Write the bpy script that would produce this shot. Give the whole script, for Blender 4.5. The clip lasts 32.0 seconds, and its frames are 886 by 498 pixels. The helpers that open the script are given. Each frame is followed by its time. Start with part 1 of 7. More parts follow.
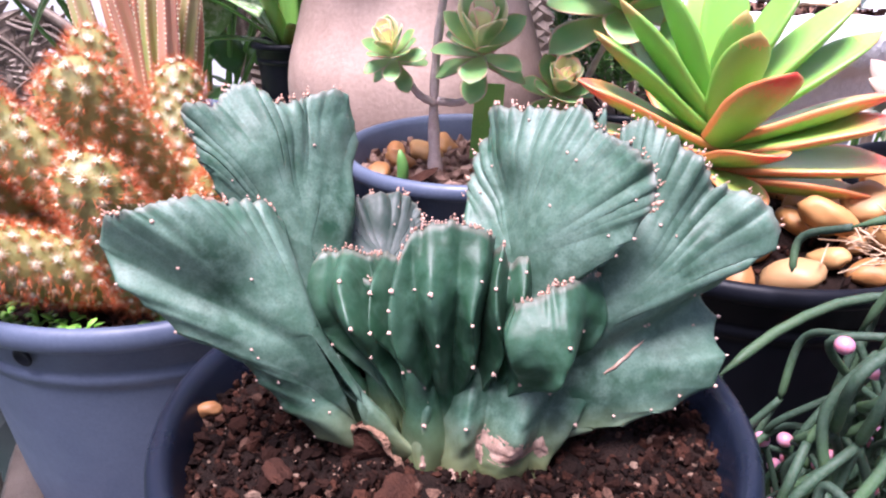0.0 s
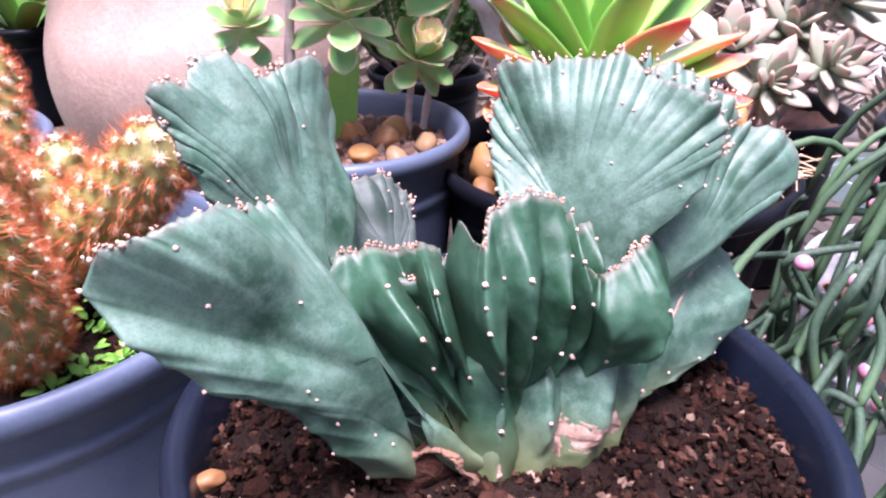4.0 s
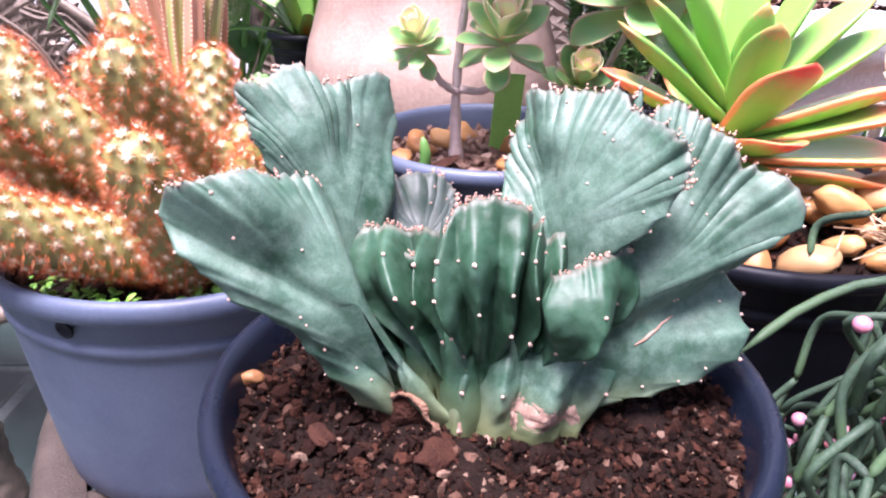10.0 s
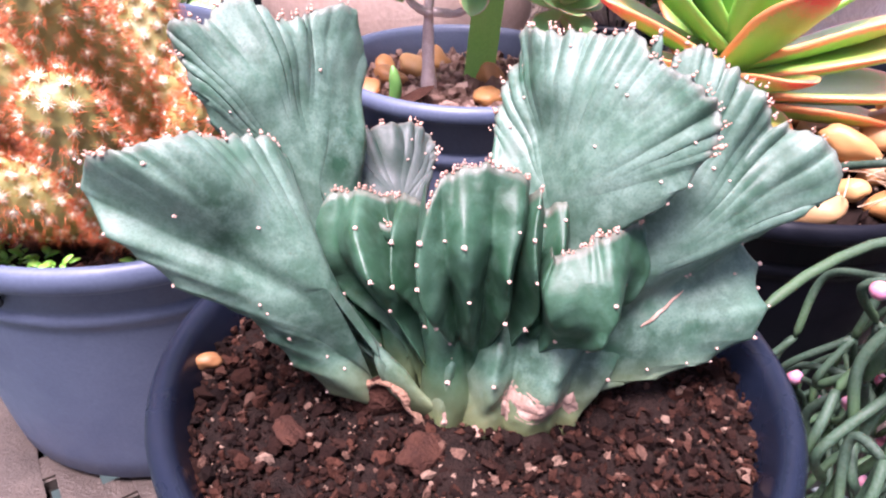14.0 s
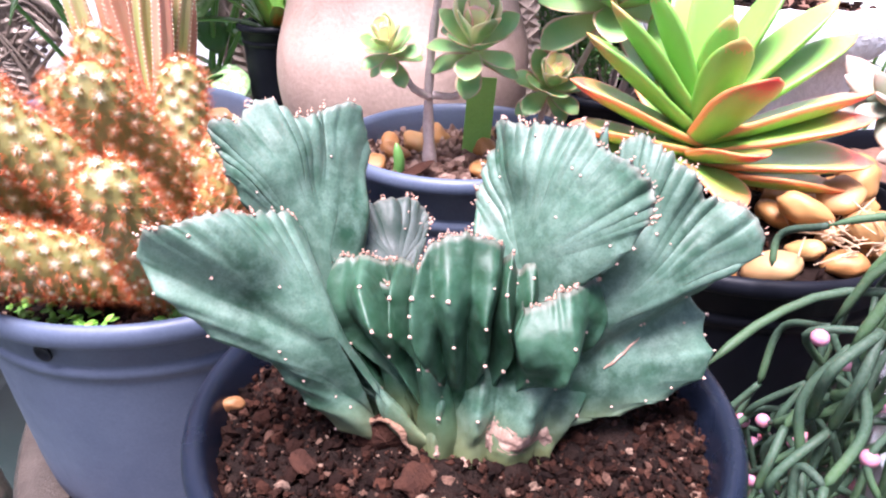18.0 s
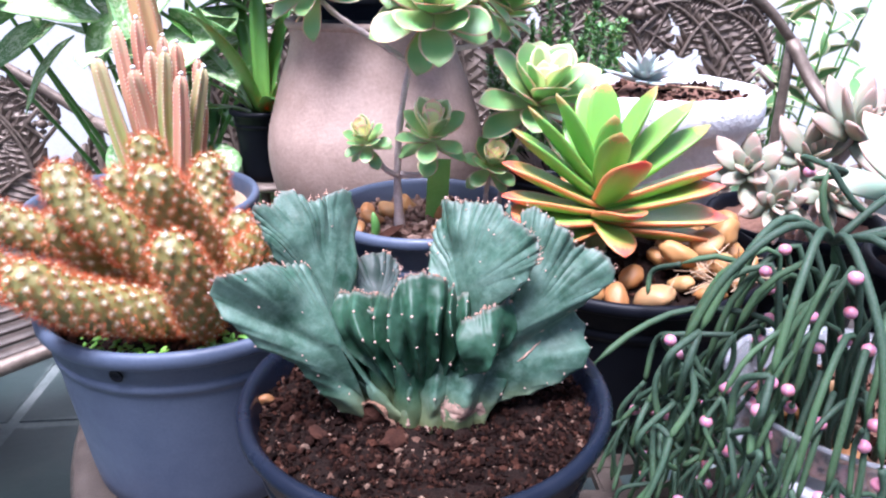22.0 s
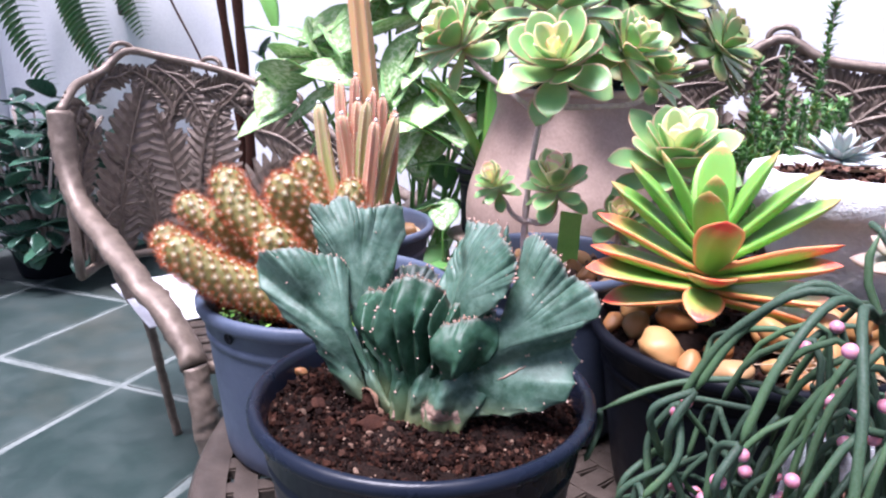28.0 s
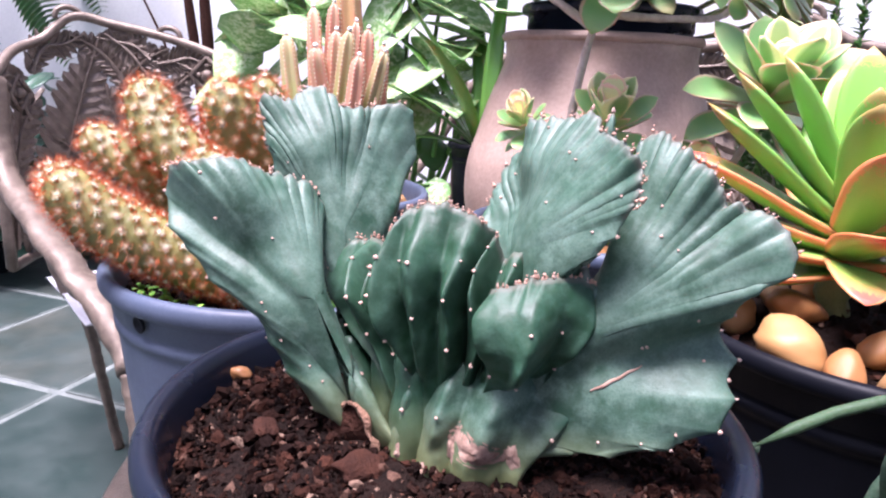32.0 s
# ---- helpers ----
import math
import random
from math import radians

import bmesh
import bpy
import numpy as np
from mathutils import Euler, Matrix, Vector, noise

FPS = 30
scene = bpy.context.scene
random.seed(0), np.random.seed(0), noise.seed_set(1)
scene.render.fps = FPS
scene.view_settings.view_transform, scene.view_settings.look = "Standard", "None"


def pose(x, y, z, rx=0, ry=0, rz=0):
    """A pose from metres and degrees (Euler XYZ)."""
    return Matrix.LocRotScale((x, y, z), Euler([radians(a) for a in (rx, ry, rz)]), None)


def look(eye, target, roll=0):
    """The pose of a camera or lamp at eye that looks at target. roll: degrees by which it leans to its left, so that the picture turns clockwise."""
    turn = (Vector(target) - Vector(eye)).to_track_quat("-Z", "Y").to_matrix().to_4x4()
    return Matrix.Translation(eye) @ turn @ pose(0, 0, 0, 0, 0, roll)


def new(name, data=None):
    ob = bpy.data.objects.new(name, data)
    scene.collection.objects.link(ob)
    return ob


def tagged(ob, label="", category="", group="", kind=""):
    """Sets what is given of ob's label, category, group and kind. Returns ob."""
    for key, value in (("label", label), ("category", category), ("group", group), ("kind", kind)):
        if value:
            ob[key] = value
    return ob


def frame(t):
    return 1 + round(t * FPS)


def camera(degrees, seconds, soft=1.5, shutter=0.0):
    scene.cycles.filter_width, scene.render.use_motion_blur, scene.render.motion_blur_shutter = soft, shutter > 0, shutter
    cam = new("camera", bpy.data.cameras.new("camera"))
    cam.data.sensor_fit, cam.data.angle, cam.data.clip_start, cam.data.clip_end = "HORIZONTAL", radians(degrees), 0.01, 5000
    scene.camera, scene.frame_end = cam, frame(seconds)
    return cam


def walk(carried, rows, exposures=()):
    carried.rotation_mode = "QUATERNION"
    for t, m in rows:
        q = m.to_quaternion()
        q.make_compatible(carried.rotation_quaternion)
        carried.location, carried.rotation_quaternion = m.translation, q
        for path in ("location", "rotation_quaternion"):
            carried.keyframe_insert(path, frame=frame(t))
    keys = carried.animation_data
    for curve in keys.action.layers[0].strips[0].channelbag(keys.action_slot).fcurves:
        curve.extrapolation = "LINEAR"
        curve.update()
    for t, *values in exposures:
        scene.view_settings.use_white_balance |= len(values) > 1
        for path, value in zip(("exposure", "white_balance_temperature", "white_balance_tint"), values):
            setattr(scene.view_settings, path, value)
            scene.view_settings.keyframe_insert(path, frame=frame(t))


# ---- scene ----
cam = camera(64.3, 32.0, 2.2)
METRES, EYE, TILT, LEAN, TURN = 1.2, 1.05, -25.0, 0.0, 0.0
ROWS = [
    (0.0, 0.0, 0.0, 0.0, 0.0, 0.0, -0.0),
    (0.5, -0.0002, -0.001, 0.001, -0.21, 0.21, 0.35),
    (1.0, -0.0063, 0.0003, 0.0014, -1.95, -0.37, 0.51),
    (1.5, -0.0206, 0.0125, 0.0014, -5.05, -0.44, 2.87),
    (2.0, -0.0402, 0.0243, 0.0025, -9.67, -1.73, 4.37),
    (2.5, -0.0573, 0.0307, 0.0025, -13.79, -1.97, 5.9),
    (4.5, -0.0822, 0.0472, 0.0085, -21.77, -3.53, 8.66),
    (5.0, -0.0851, 0.0467, 0.0106, -22.46, -3.47, 8.61),
    (5.5, -0.0846, 0.0441, 0.01, -22.92, -3.56, 9.01),
    (6.0, -0.0782, 0.0474, 0.0086, -21.59, -4.71, 9.47),
    (6.5, -0.0588, 0.0405, 0.0098, -18.18, -4.18, 9.13),
    (7.0, -0.0496, 0.0362, 0.0054, -14.97, -3.25, 7.26),
    (7.5, -0.0434, 0.0264, 0.0036, -12.08, -2.04, 5.89),
    (8.0, -0.0399, 0.0217, 0.0006, -10.81, -2.08, 5.05),
    (8.5, -0.0353, 0.0129, -0.0023, -7.84, -2.29, 3.25),
    (9.0, -0.0315, 0.0089, -0.0067, -5.74, -2.04, 1.7),
    (9.5, -0.0208, -0.0022, -0.0083, -2.7, -1.24, 0.28),
    (10.0, -0.0122, -0.0102, -0.0066, 0.11, -0.36, -0.73),
    (10.5, -0.0027, -0.003, -0.0141, 1.34, -0.66, -0.93),
    (11.0, -0.0019, 0.0143, -0.0227, 1.77, 0.03, -1.53),
    (11.5, -0.0122, 0.0469, -0.0169, -0.62, -1.82, -1.42),
    (12.0, -0.0153, 0.0661, -0.0083, -2.71, -4.76, -1.11),
    (12.5, -0.0151, 0.0523, 0.0003, -2.85, -6.21, -0.79),
    (13.0, -0.0153, 0.0382, 0.007, -3.32, -6.41, -0.69),
    (13.5, -0.0169, 0.0268, 0.0084, -3.77, -6.87, -0.9),
    (14.0, -0.0168, 0.0223, 0.0094, -2.68, -7.38, -0.4),
    (14.5, -0.0158, 0.0206, 0.0084, -3.22, -7.38, -0.49),
    (16.5, -0.0181, 0.0155, 0.0102, -3.22, -6.77, -0.58),
    (17.0, -0.0189, 0.011, 0.0133, -2.8, -6.08, -0.5),
    (17.5, -0.0169, -0.0016, 0.0141, -1.88, -3.25, -0.37),
    (18.0, -0.0115, -0.016, 0.0115, -1.82, -2.26, 0.27),
    (18.5, -0.0141, -0.0318, 0.0141, -2.04, -1.41, 0.17),
    (19.0, -0.0199, -0.0386, 0.0128, -2.68, -0.96, 0.1),
    (19.5, -0.0245, -0.0461, 0.0127, -3.21, -0.41, 0.6),
    (20.0, -0.0241, -0.0544, 0.0114, -3.98, 0.02, 1.36),
    (20.5, -0.0253, -0.0654, 0.0085, -4.6, 0.3, 1.96),
    (21.0, -0.0223, -0.086, 0.0046, -4.8, 1.39, 2.19),
    (21.5, -0.0169, -0.1153, 0.0018, -4.26, 2.21, 2.3),
    (22.0, -0.0107, -0.1386, 0.0043, -3.89, 2.5, 2.06),
    (22.5, -0.0074, -0.1526, 0.0034, -3.2, 3.1, 2.24),
    (23.0, -0.0025, -0.1624, -0.0013, -1.71, 3.57, 1.91),
    (23.5, 0.0146, -0.172, -0.0122, -0.53, 4.76, 1.08),
    (24.0, 0.0419, -0.1829, -0.0225, 2.11, 6.05, 0.16),
    (24.5, 0.0795, -0.1984, -0.0299, 4.44, 6.65, -0.83),
    (26.5, 0.1845, -0.2038, -0.0462, 12.56, 7.93, -4.4),
    (27.0, 0.1824, -0.1914, -0.044, 14.93, 8.26, -5.74),
    (27.5, 0.1663, -0.1688, -0.0343, 17.57, 7.85, -7.96),
    (28.0, 0.1439, -0.1454, -0.0272, 19.19, 8.02, -9.43),
    (28.5, 0.1222, -0.1154, -0.0312, 20.15, 7.71, -10.06),
    (29.0, 0.1128, -0.0846, -0.034, 20.19, 7.21, -9.55),
    (29.5, 0.107, -0.058, -0.0363, 20.46, 6.7, -9.62),
    (30.0, 0.0926, -0.0299, -0.0371, 21.14, 7.57, -10.0),
    (30.5, 0.0767, -0.0046, -0.0471, 17.22, 10.11, -9.97),
    (31.0, 0.0722, 0.0043, -0.0468, 17.09, 10.03, -10.19),
    (31.5, 0.0665, 0.0068, -0.0421, 17.39, 9.57, -9.88),
    (32.0, 0.0679, 0.0059, -0.0389, 16.55, 9.34, -10.27),
]
walk(cam, [(t, pose(0, 0, EYE, TILT, LEAN, TURN) @ pose(METRES * x, METRES * y, METRES * z, 90 + pitch, roll, yaw)) for t, x, y, z, yaw, pitch, roll in ROWS],
     exposures=[(0.0, 1.80, 5920, 35), (2.0, 1.82, 5950, 37), (5.0, 2.12, 5800, 38), (7.0, 2.05, 6000, 39), (9.0, 2.02, 6050, 36), (11.0, 2.19, 6020, 39), (12.0, 2.09, 6080, 40), (13.0, 2.15, 6180, 42), (16.5, 2.20, 6100, 38), (18.0, 2.20, 5980, 32), (19.0, 1.92, 5900, 31), (20.0, 1.74, 5780, 30), (22.0, 1.68, 5500, 26), (24.0, 1.66, 5400, 24), (27.0, 1.50, 5600, 26), (28.0, 1.58, 5750, 28), (30.0, 1.80, 5880, 33), (32.0, 1.80, 5950, 34)])

# ---- daylight: bright hazy sky and a soft high sun ----
world = bpy.data.worlds.new("sky")
scene.world = world
world.use_nodes = True
wn = world.node_tree
sky = wn.nodes.new("ShaderNodeTexSky")
sky.sky_type, sky.sun_disc = "NISHITA", False
sky.sun_elevation, sky.sun_rotation = radians(75), radians(214)
sky.dust_density, sky.air_density, sky.ozone_density = 4.0, 1.0, 1.0
wn.nodes["Background"].inputs[1].default_value = 0.058
wn.links.new(sky.outputs[0], wn.nodes["Background"].inputs[0])
sun_data = bpy.data.lights.new("sun", "SUN")
sun_data.energy, sun_data.angle, sun_data.color = 4.2, radians(28), (1.0, 0.97, 0.925)
sun_lamp = new("sun", sun_data)
sun_lamp.matrix_world = look((-0.78, -1.15, 5.2), (0, 0, 0))

# ---- materials ----
def rgb(c):
    return (c[0], c[1], c[2], 1.0)


class Nodes:
    """A small wrapper to write node trees in few lines."""

    def __init__(self, name):
        self.m = bpy.data.materials.new(name)
        self.m.use_nodes = True
        self.t = self.m.node_tree
        self.b = self.t.nodes["Principled BSDF"]

    def add(self, kind, **sets):
        n = self.t.nodes.new(kind)
        for key, value in sets.items():
            if key in n.inputs:
                n.inputs[key].default_value = value
        return n

    def link(self, a, b):
        self.t.links.new(a, b)

    def coords(self, kind="Object"):
        return self.t.nodes.new("ShaderNodeTexCoord").outputs[kind]

    def noise(self, scale, detail=3.0, rough=0.6, vec=None):
        n = self.add("ShaderNodeTexNoise", Scale=scale, Detail=detail, Roughness=rough)
        self.link(vec or self.coords(), n.inputs["Vector"])
        return n.outputs["Fac"]

    def ramp(self, fac, stops, smooth=False):
        n = self.t.nodes.new("ShaderNodeValToRGB")
        e = n.color_ramp.elements
        while len(e) < len(stops):
            e.new(0.5)
        for el, (p, c) in zip(e, stops):
            el.position, el.color = p, rgb(c) if isinstance(c, tuple) else (c, c, c, 1)
        if smooth:
            n.color_ramp.interpolation = "EASE"
        self.link(fac, n.inputs["Fac"])
        return n.outputs["Color"]

    def mix(self, fac, a, b, mode="MIX"):
        n = self.t.nodes.new("ShaderNodeMix")
        n.data_type, n.blend_type = "RGBA", mode
        for sock, v in ((n.inputs[0], fac), (n.inputs[6], a), (n.inputs[7], b)):
            if isinstance(v, (int, float)):
                sock.default_value = v
            elif isinstance(v, tuple):
                sock.default_value = rgb(v)
            else:
                self.link(v, sock)
        return n.outputs[2]

    def uv(self):
        n = self.t.nodes.new("ShaderNodeSeparateXYZ")
        self.link(self.coords("UV"), n.inputs[0])
        return n.outputs[0], n.outputs[1]

    def random(self):
        return self.t.nodes.new("ShaderNodeObjectInfo").outputs["Random"]

    def island(self):
        return self.t.nodes.new("ShaderNodeNewGeometry").outputs["Random Per Island"]

    def bump(self, height, strength, distance=0.001):
        n = self.add("ShaderNodeBump", Strength=strength, Distance=distance)
        self.link(height, n.inputs["Height"])
        self.link(n.outputs[0], self.b.inputs["Normal"])

    def done(self, color, rough=0.5, metal=0.0, spec=0.5, sub=0.0, coat=0.0, trans=0.0):
        for key, v in (("Base Color", color), ("Roughness", rough), ("Metallic", metal), ("Specular IOR Level", spec),
                       ("Subsurface Weight", sub), ("Coat Weight", coat), ("Transmission Weight", trans)):
            if isinstance(v, tuple):
                self.b.inputs[key].default_value = rgb(v)
            elif isinstance(v, (int, float)):
                self.b.inputs[key].default_value = v
            else:
                self.link(v, self.b.inputs[key])
        if sub:
            self.b.inputs["Subsurface Scale"].default_value = 0.004
        return self.m


def plain(name, a, b, scale, rough, fine=400.0, bump=0.2, metal=0.0, spec=0.5, sub=0.0, dist=0.001, coat=0.0):
    """Two tones mixed by a broad noise, broken by a fine grain that also gives the relief."""
    n = Nodes(name)
    broad = n.ramp(n.noise(scale, 4), [(0.35, 0.0), (0.65, 1.0)])
    grain = n.noise(fine, 3)
    col = n.mix(broad, a, b)
    col = n.mix(0.35, col, n.mix(grain, tuple(v * 0.5 for v in a), tuple(min(1, v * 1.5) for v in b)))
    n.bump(grain, bump, dist)
    r = n.ramp(n.noise(scale * 2.3), [(0.3, max(0, rough - 0.1)), (0.7, min(1, rough + 0.12))])
    return n.done(col, r, metal, spec, sub, coat)


def tinted(name, stops, edge=None, edge_at=0.72, rough=0.35, vary=0.25, sub=0.15, fine=500.0, spec=0.5, bloom=None):
    """A leaf: colours from base to tip (UV x), an edge colour (UV y), a change from leaf to leaf and fine mottling."""
    n = Nodes(name)
    along, across = n.uv()
    wob = n.add("ShaderNodeMath")
    wob.operation = "MULTIPLY_ADD"
    n.link(n.noise(60.0), wob.inputs[0])
    wob.inputs[1].default_value = 0.22
    n.link(along, wob.inputs[2])
    col = n.ramp(wob.outputs[0], [(p + 0.11 if 0 < p < 1 else p, c) for p, c in stops], True)
    if edge:
        e = n.add("ShaderNodeMath")
        e.operation = "MULTIPLY_ADD"
        n.link(n.noise(90.0), e.inputs[0])
        e.inputs[1].default_value = 0.3
        n.link(across, e.inputs[2])
        col = n.mix(n.ramp(e.outputs[0], [(edge_at + 0.1, 0.0), (min(1, edge_at + 0.3), 1.0)]), col, edge)
    col = n.mix(vary, col, n.mix(n.random(), (0.05, 0.07, 0.03), (0.75, 0.8, 0.55)), "SOFT_LIGHT")
    mott = n.noise(fine, 4)
    col = n.mix(n.ramp(mott, [(0.3, 0.0), (0.75, 0.35)]), col, bloom or stops[len(stops) // 2][1])
    n.bump(mott, 0.12, 0.0006)
    return n.done(col, n.ramp(n.noise(120.0), [(0.3, rough - 0.08), (0.7, rough + 0.12)]), 0.0, spec, sub)


def euphorbia_skin(name, dark, pale, bloom, cover):
    """Dark green succulent skin under a chalky bloom that lies in clouds and flecks; the crest is dull mauve, the foot olive."""
    n = Nodes(name)
    along, across = n.uv()
    patch = n.noise(38.0, 5, 0.55)
    speck = n.noise(1100.0, 3, 0.7)
    deep = n.mix(n.ramp(patch, [(0.36, 0.0), (0.66, 1.0)]), dark, pale)
    clouds = n.mix(n.ramp(n.noise(40.0, 6, 0.60), [(0.34, 0.0), (0.68, cover)]), deep, bloom)
    clouds = n.mix(n.ramp(n.noise(170.0, 4, 0.6), [(0.42, 0.0), (0.66, 0.42)]), clouds, bloom)
    flecks = n.mix(n.ramp(speck, [(0.46, 0.0), (0.64, 0.40)]), clouds, deep)
    top = n.mix(n.ramp(across, [(0.965, 0.0), (1.0, 0.55)]), flecks, (0.13, 0.12, 0.10))
    foot = n.mix(n.ramp(along, [(0.0, 0.9), (0.06, 0.6), (0.19, 0.0)]), top, n.mix(patch, (0.09, 0.135, 0.04), (0.20, 0.19, 0.09)))
    n.bump(n.mix(0.5, speck, n.noise(260.0, 4)), 0.32, 0.0008)
    return n.done(foot, n.ramp(n.noise(70.0), [(0.3, 0.43), (0.7, 0.58)]), 0.0, 0.40, 0.05)


SKIN = euphorbia_skin("bloomed_skin", (0.007, 0.038, 0.018), (0.024, 0.076, 0.043), (0.150, 0.232, 0.184), 0.54)
SKIN_GREEN = euphorbia_skin("deep_green_skin", (0.0035, 0.029, 0.010), (0.013, 0.060, 0.026), (0.062, 0.130, 0.090), 0.36)
SKIN_YOUNG = euphorbia_skin("mauve_grey_skin", (0.010, 0.028, 0.017), (0.028, 0.046, 0.036), (0.080, 0.090, 0.084), 0.45)
STEM = plain("pale_green_stem", (0.16, 0.22, 0.08), (0.30, 0.32, 0.16), 60, 0.5, 600, 0.3, sub=0.1)
AREOLE = plain("pinkish_areole", (0.24, 0.11, 0.07), (0.56, 0.34, 0.25), 900, 0.6, 2500, 0.1)
AREOLE_PALE = plain("pale_areole", (0.36, 0.21, 0.155), (0.58, 0.40, 0.33), 900, 0.6, 2500, 0.1)
CORK = plain("corky_scar", (0.16, 0.085, 0.058), (0.46, 0.32, 0.25), 150, 0.85, 700, 0.3, dist=0.001, spec=0.2)
CORK_BROWN = plain("brown_cork", (0.09, 0.040, 0.022), (0.26, 0.14, 0.085), 150, 0.8, 600, 0.9, dist=0.003)
BARK = plain("brown_bark", (0.020, 0.007, 0.0045), (0.052, 0.020, 0.012), 130, 0.85, 700, 0.8, dist=0.002, spec=0.15)
POT_GREY = plain("slate_grey_plastic", (0.052, 0.070, 0.112), (0.085, 0.107, 0.154), 14, 0.48, 500, 0.10, spec=0.4)
POT_NAVY = plain("navy_black_plastic", (0.0045, 0.0070, 0.0145), (0.0075, 0.0110, 0.0205), 12, 0.30, 900, 0.05, spec=0.24)
POT_BLACK = plain("black_plastic", (0.0035, 0.004, 0.006), (0.006, 0.007, 0.011), 12, 0.45, 900, 0.06, spec=0.12)


def soil_material(name, dark, mid, light):
    n = Nodes(name)
    base = n.ramp(n.island(), [(0.0, dark), (0.55, mid), (0.88, light), (0.965, (0.12, 0.066, 0.046)), (1.0, (0.27, 0.18, 0.13))])
    grain = n.noise(900.0, 4)
    col = n.mix(n.ramp(grain, [(0.4, 0.0), (0.7, 0.5)]), base, dark)
    n.bump(grain, 0.7, 0.002)
    return n.done(col, 0.9, 0.0, 0.10)


SOIL = soil_material("dark_potting_soil", (0.005, 0.0022, 0.0016), (0.018, 0.0068, 0.0042), (0.054, 0.020, 0.012))
SOIL_PALE = soil_material("pale_gravelly_soil", (0.12, 0.07, 0.05), (0.24, 0.15, 0.115), (0.38, 0.26, 0.20))
SOIL_FLOOR = plain("soil_bed", (0.006, 0.004, 0.003), (0.022, 0.012, 0.009), 140, 0.9, 700, 1.0, dist=0.004, spec=0.1)
SOIL_RED = plain("reddish_soil", (0.13, 0.055, 0.035), (0.26, 0.13, 0.085), 120, 0.9, 600, 1.0, dist=0.004)
STRAW = plain("dry_fibre", (0.30, 0.19, 0.10), (0.55, 0.40, 0.26), 200, 0.8, 600, 0.3)


def pebble_material():
    n = Nodes("ochre_river_pebble")
    base = n.ramp(n.random(), [(0.0, (0.20, 0.090, 0.040)), (0.25, (0.34, 0.145, 0.046)), (0.6, (0.39, 0.190, 0.060)), (0.85, (0.40, 0.225, 0.090)), (1.0, (0.27, 0.175, 0.098))])
    vein = n.noise(45.0, 5, 0.65)
    col = n.mix(n.ramp(vein, [(0.45, 0.0), (0.75, 0.6)]), base, (0.44, 0.225, 0.075))
    col = n.mix(n.ramp(n.noise(300.0, 3), [(0.55, 0.0), (0.7, 0.3)]), col, (0.30, 0.16, 0.07))
    n.bump(n.noise(250.0, 4), 0.15, 0.001)
    return n.done(col, n.ramp(vein, [(0.3, 0.38), (0.7, 0.6)]), 0.0, 0.45, 0.05)


PEBBLE = pebble_material()
TERRACOTTA = plain("weathered_clay", (0.27, 0.180, 0.138), (0.48, 0.350, 0.285), 9, 0.6, 220, 0.3, dist=0.002)
WHITE_RENDER = plain("rough_white_paint", (0.74, 0.75, 0.76), (0.84, 0.85, 0.86), 30, 0.7, 160, 0.6, dist=0.004)
WALL_PAINT = plain("white_wall_paint", (0.80, 0.81, 0.83), (0.86, 0.87, 0.88), 1.5, 0.75, 120, 0.15)
IRON = plain("brown_cast_metal", (0.100, 0.074, 0.056), (0.215, 0.166, 0.130), 40, 0.42, 500, 0.5, metal=0.3, dist=0.002)
TABLE_METAL = plain("dark_brown_cast_metal", (0.034, 0.026, 0.021), (0.080, 0.062, 0.050), 40, 0.40, 500, 0.5, metal=0.2, dist=0.002, spec=0.35)
TWIG = plain("pale_twig_bark", (0.42, 0.31, 0.28), (0.62, 0.52, 0.48), 200, 0.75, 900, 0.5)
WHITE_PLASTIC = plain("white_plastic", (0.78, 0.78, 0.79), (0.84, 0.84, 0.85), 20, 0.35, 900, 0.03)
LIME_PLASTIC = plain("lime_green_plastic", (0.20, 0.52, 0.09), (0.28, 0.60, 0.14), 30, 0.4, 900, 0.05, sub=0.1)


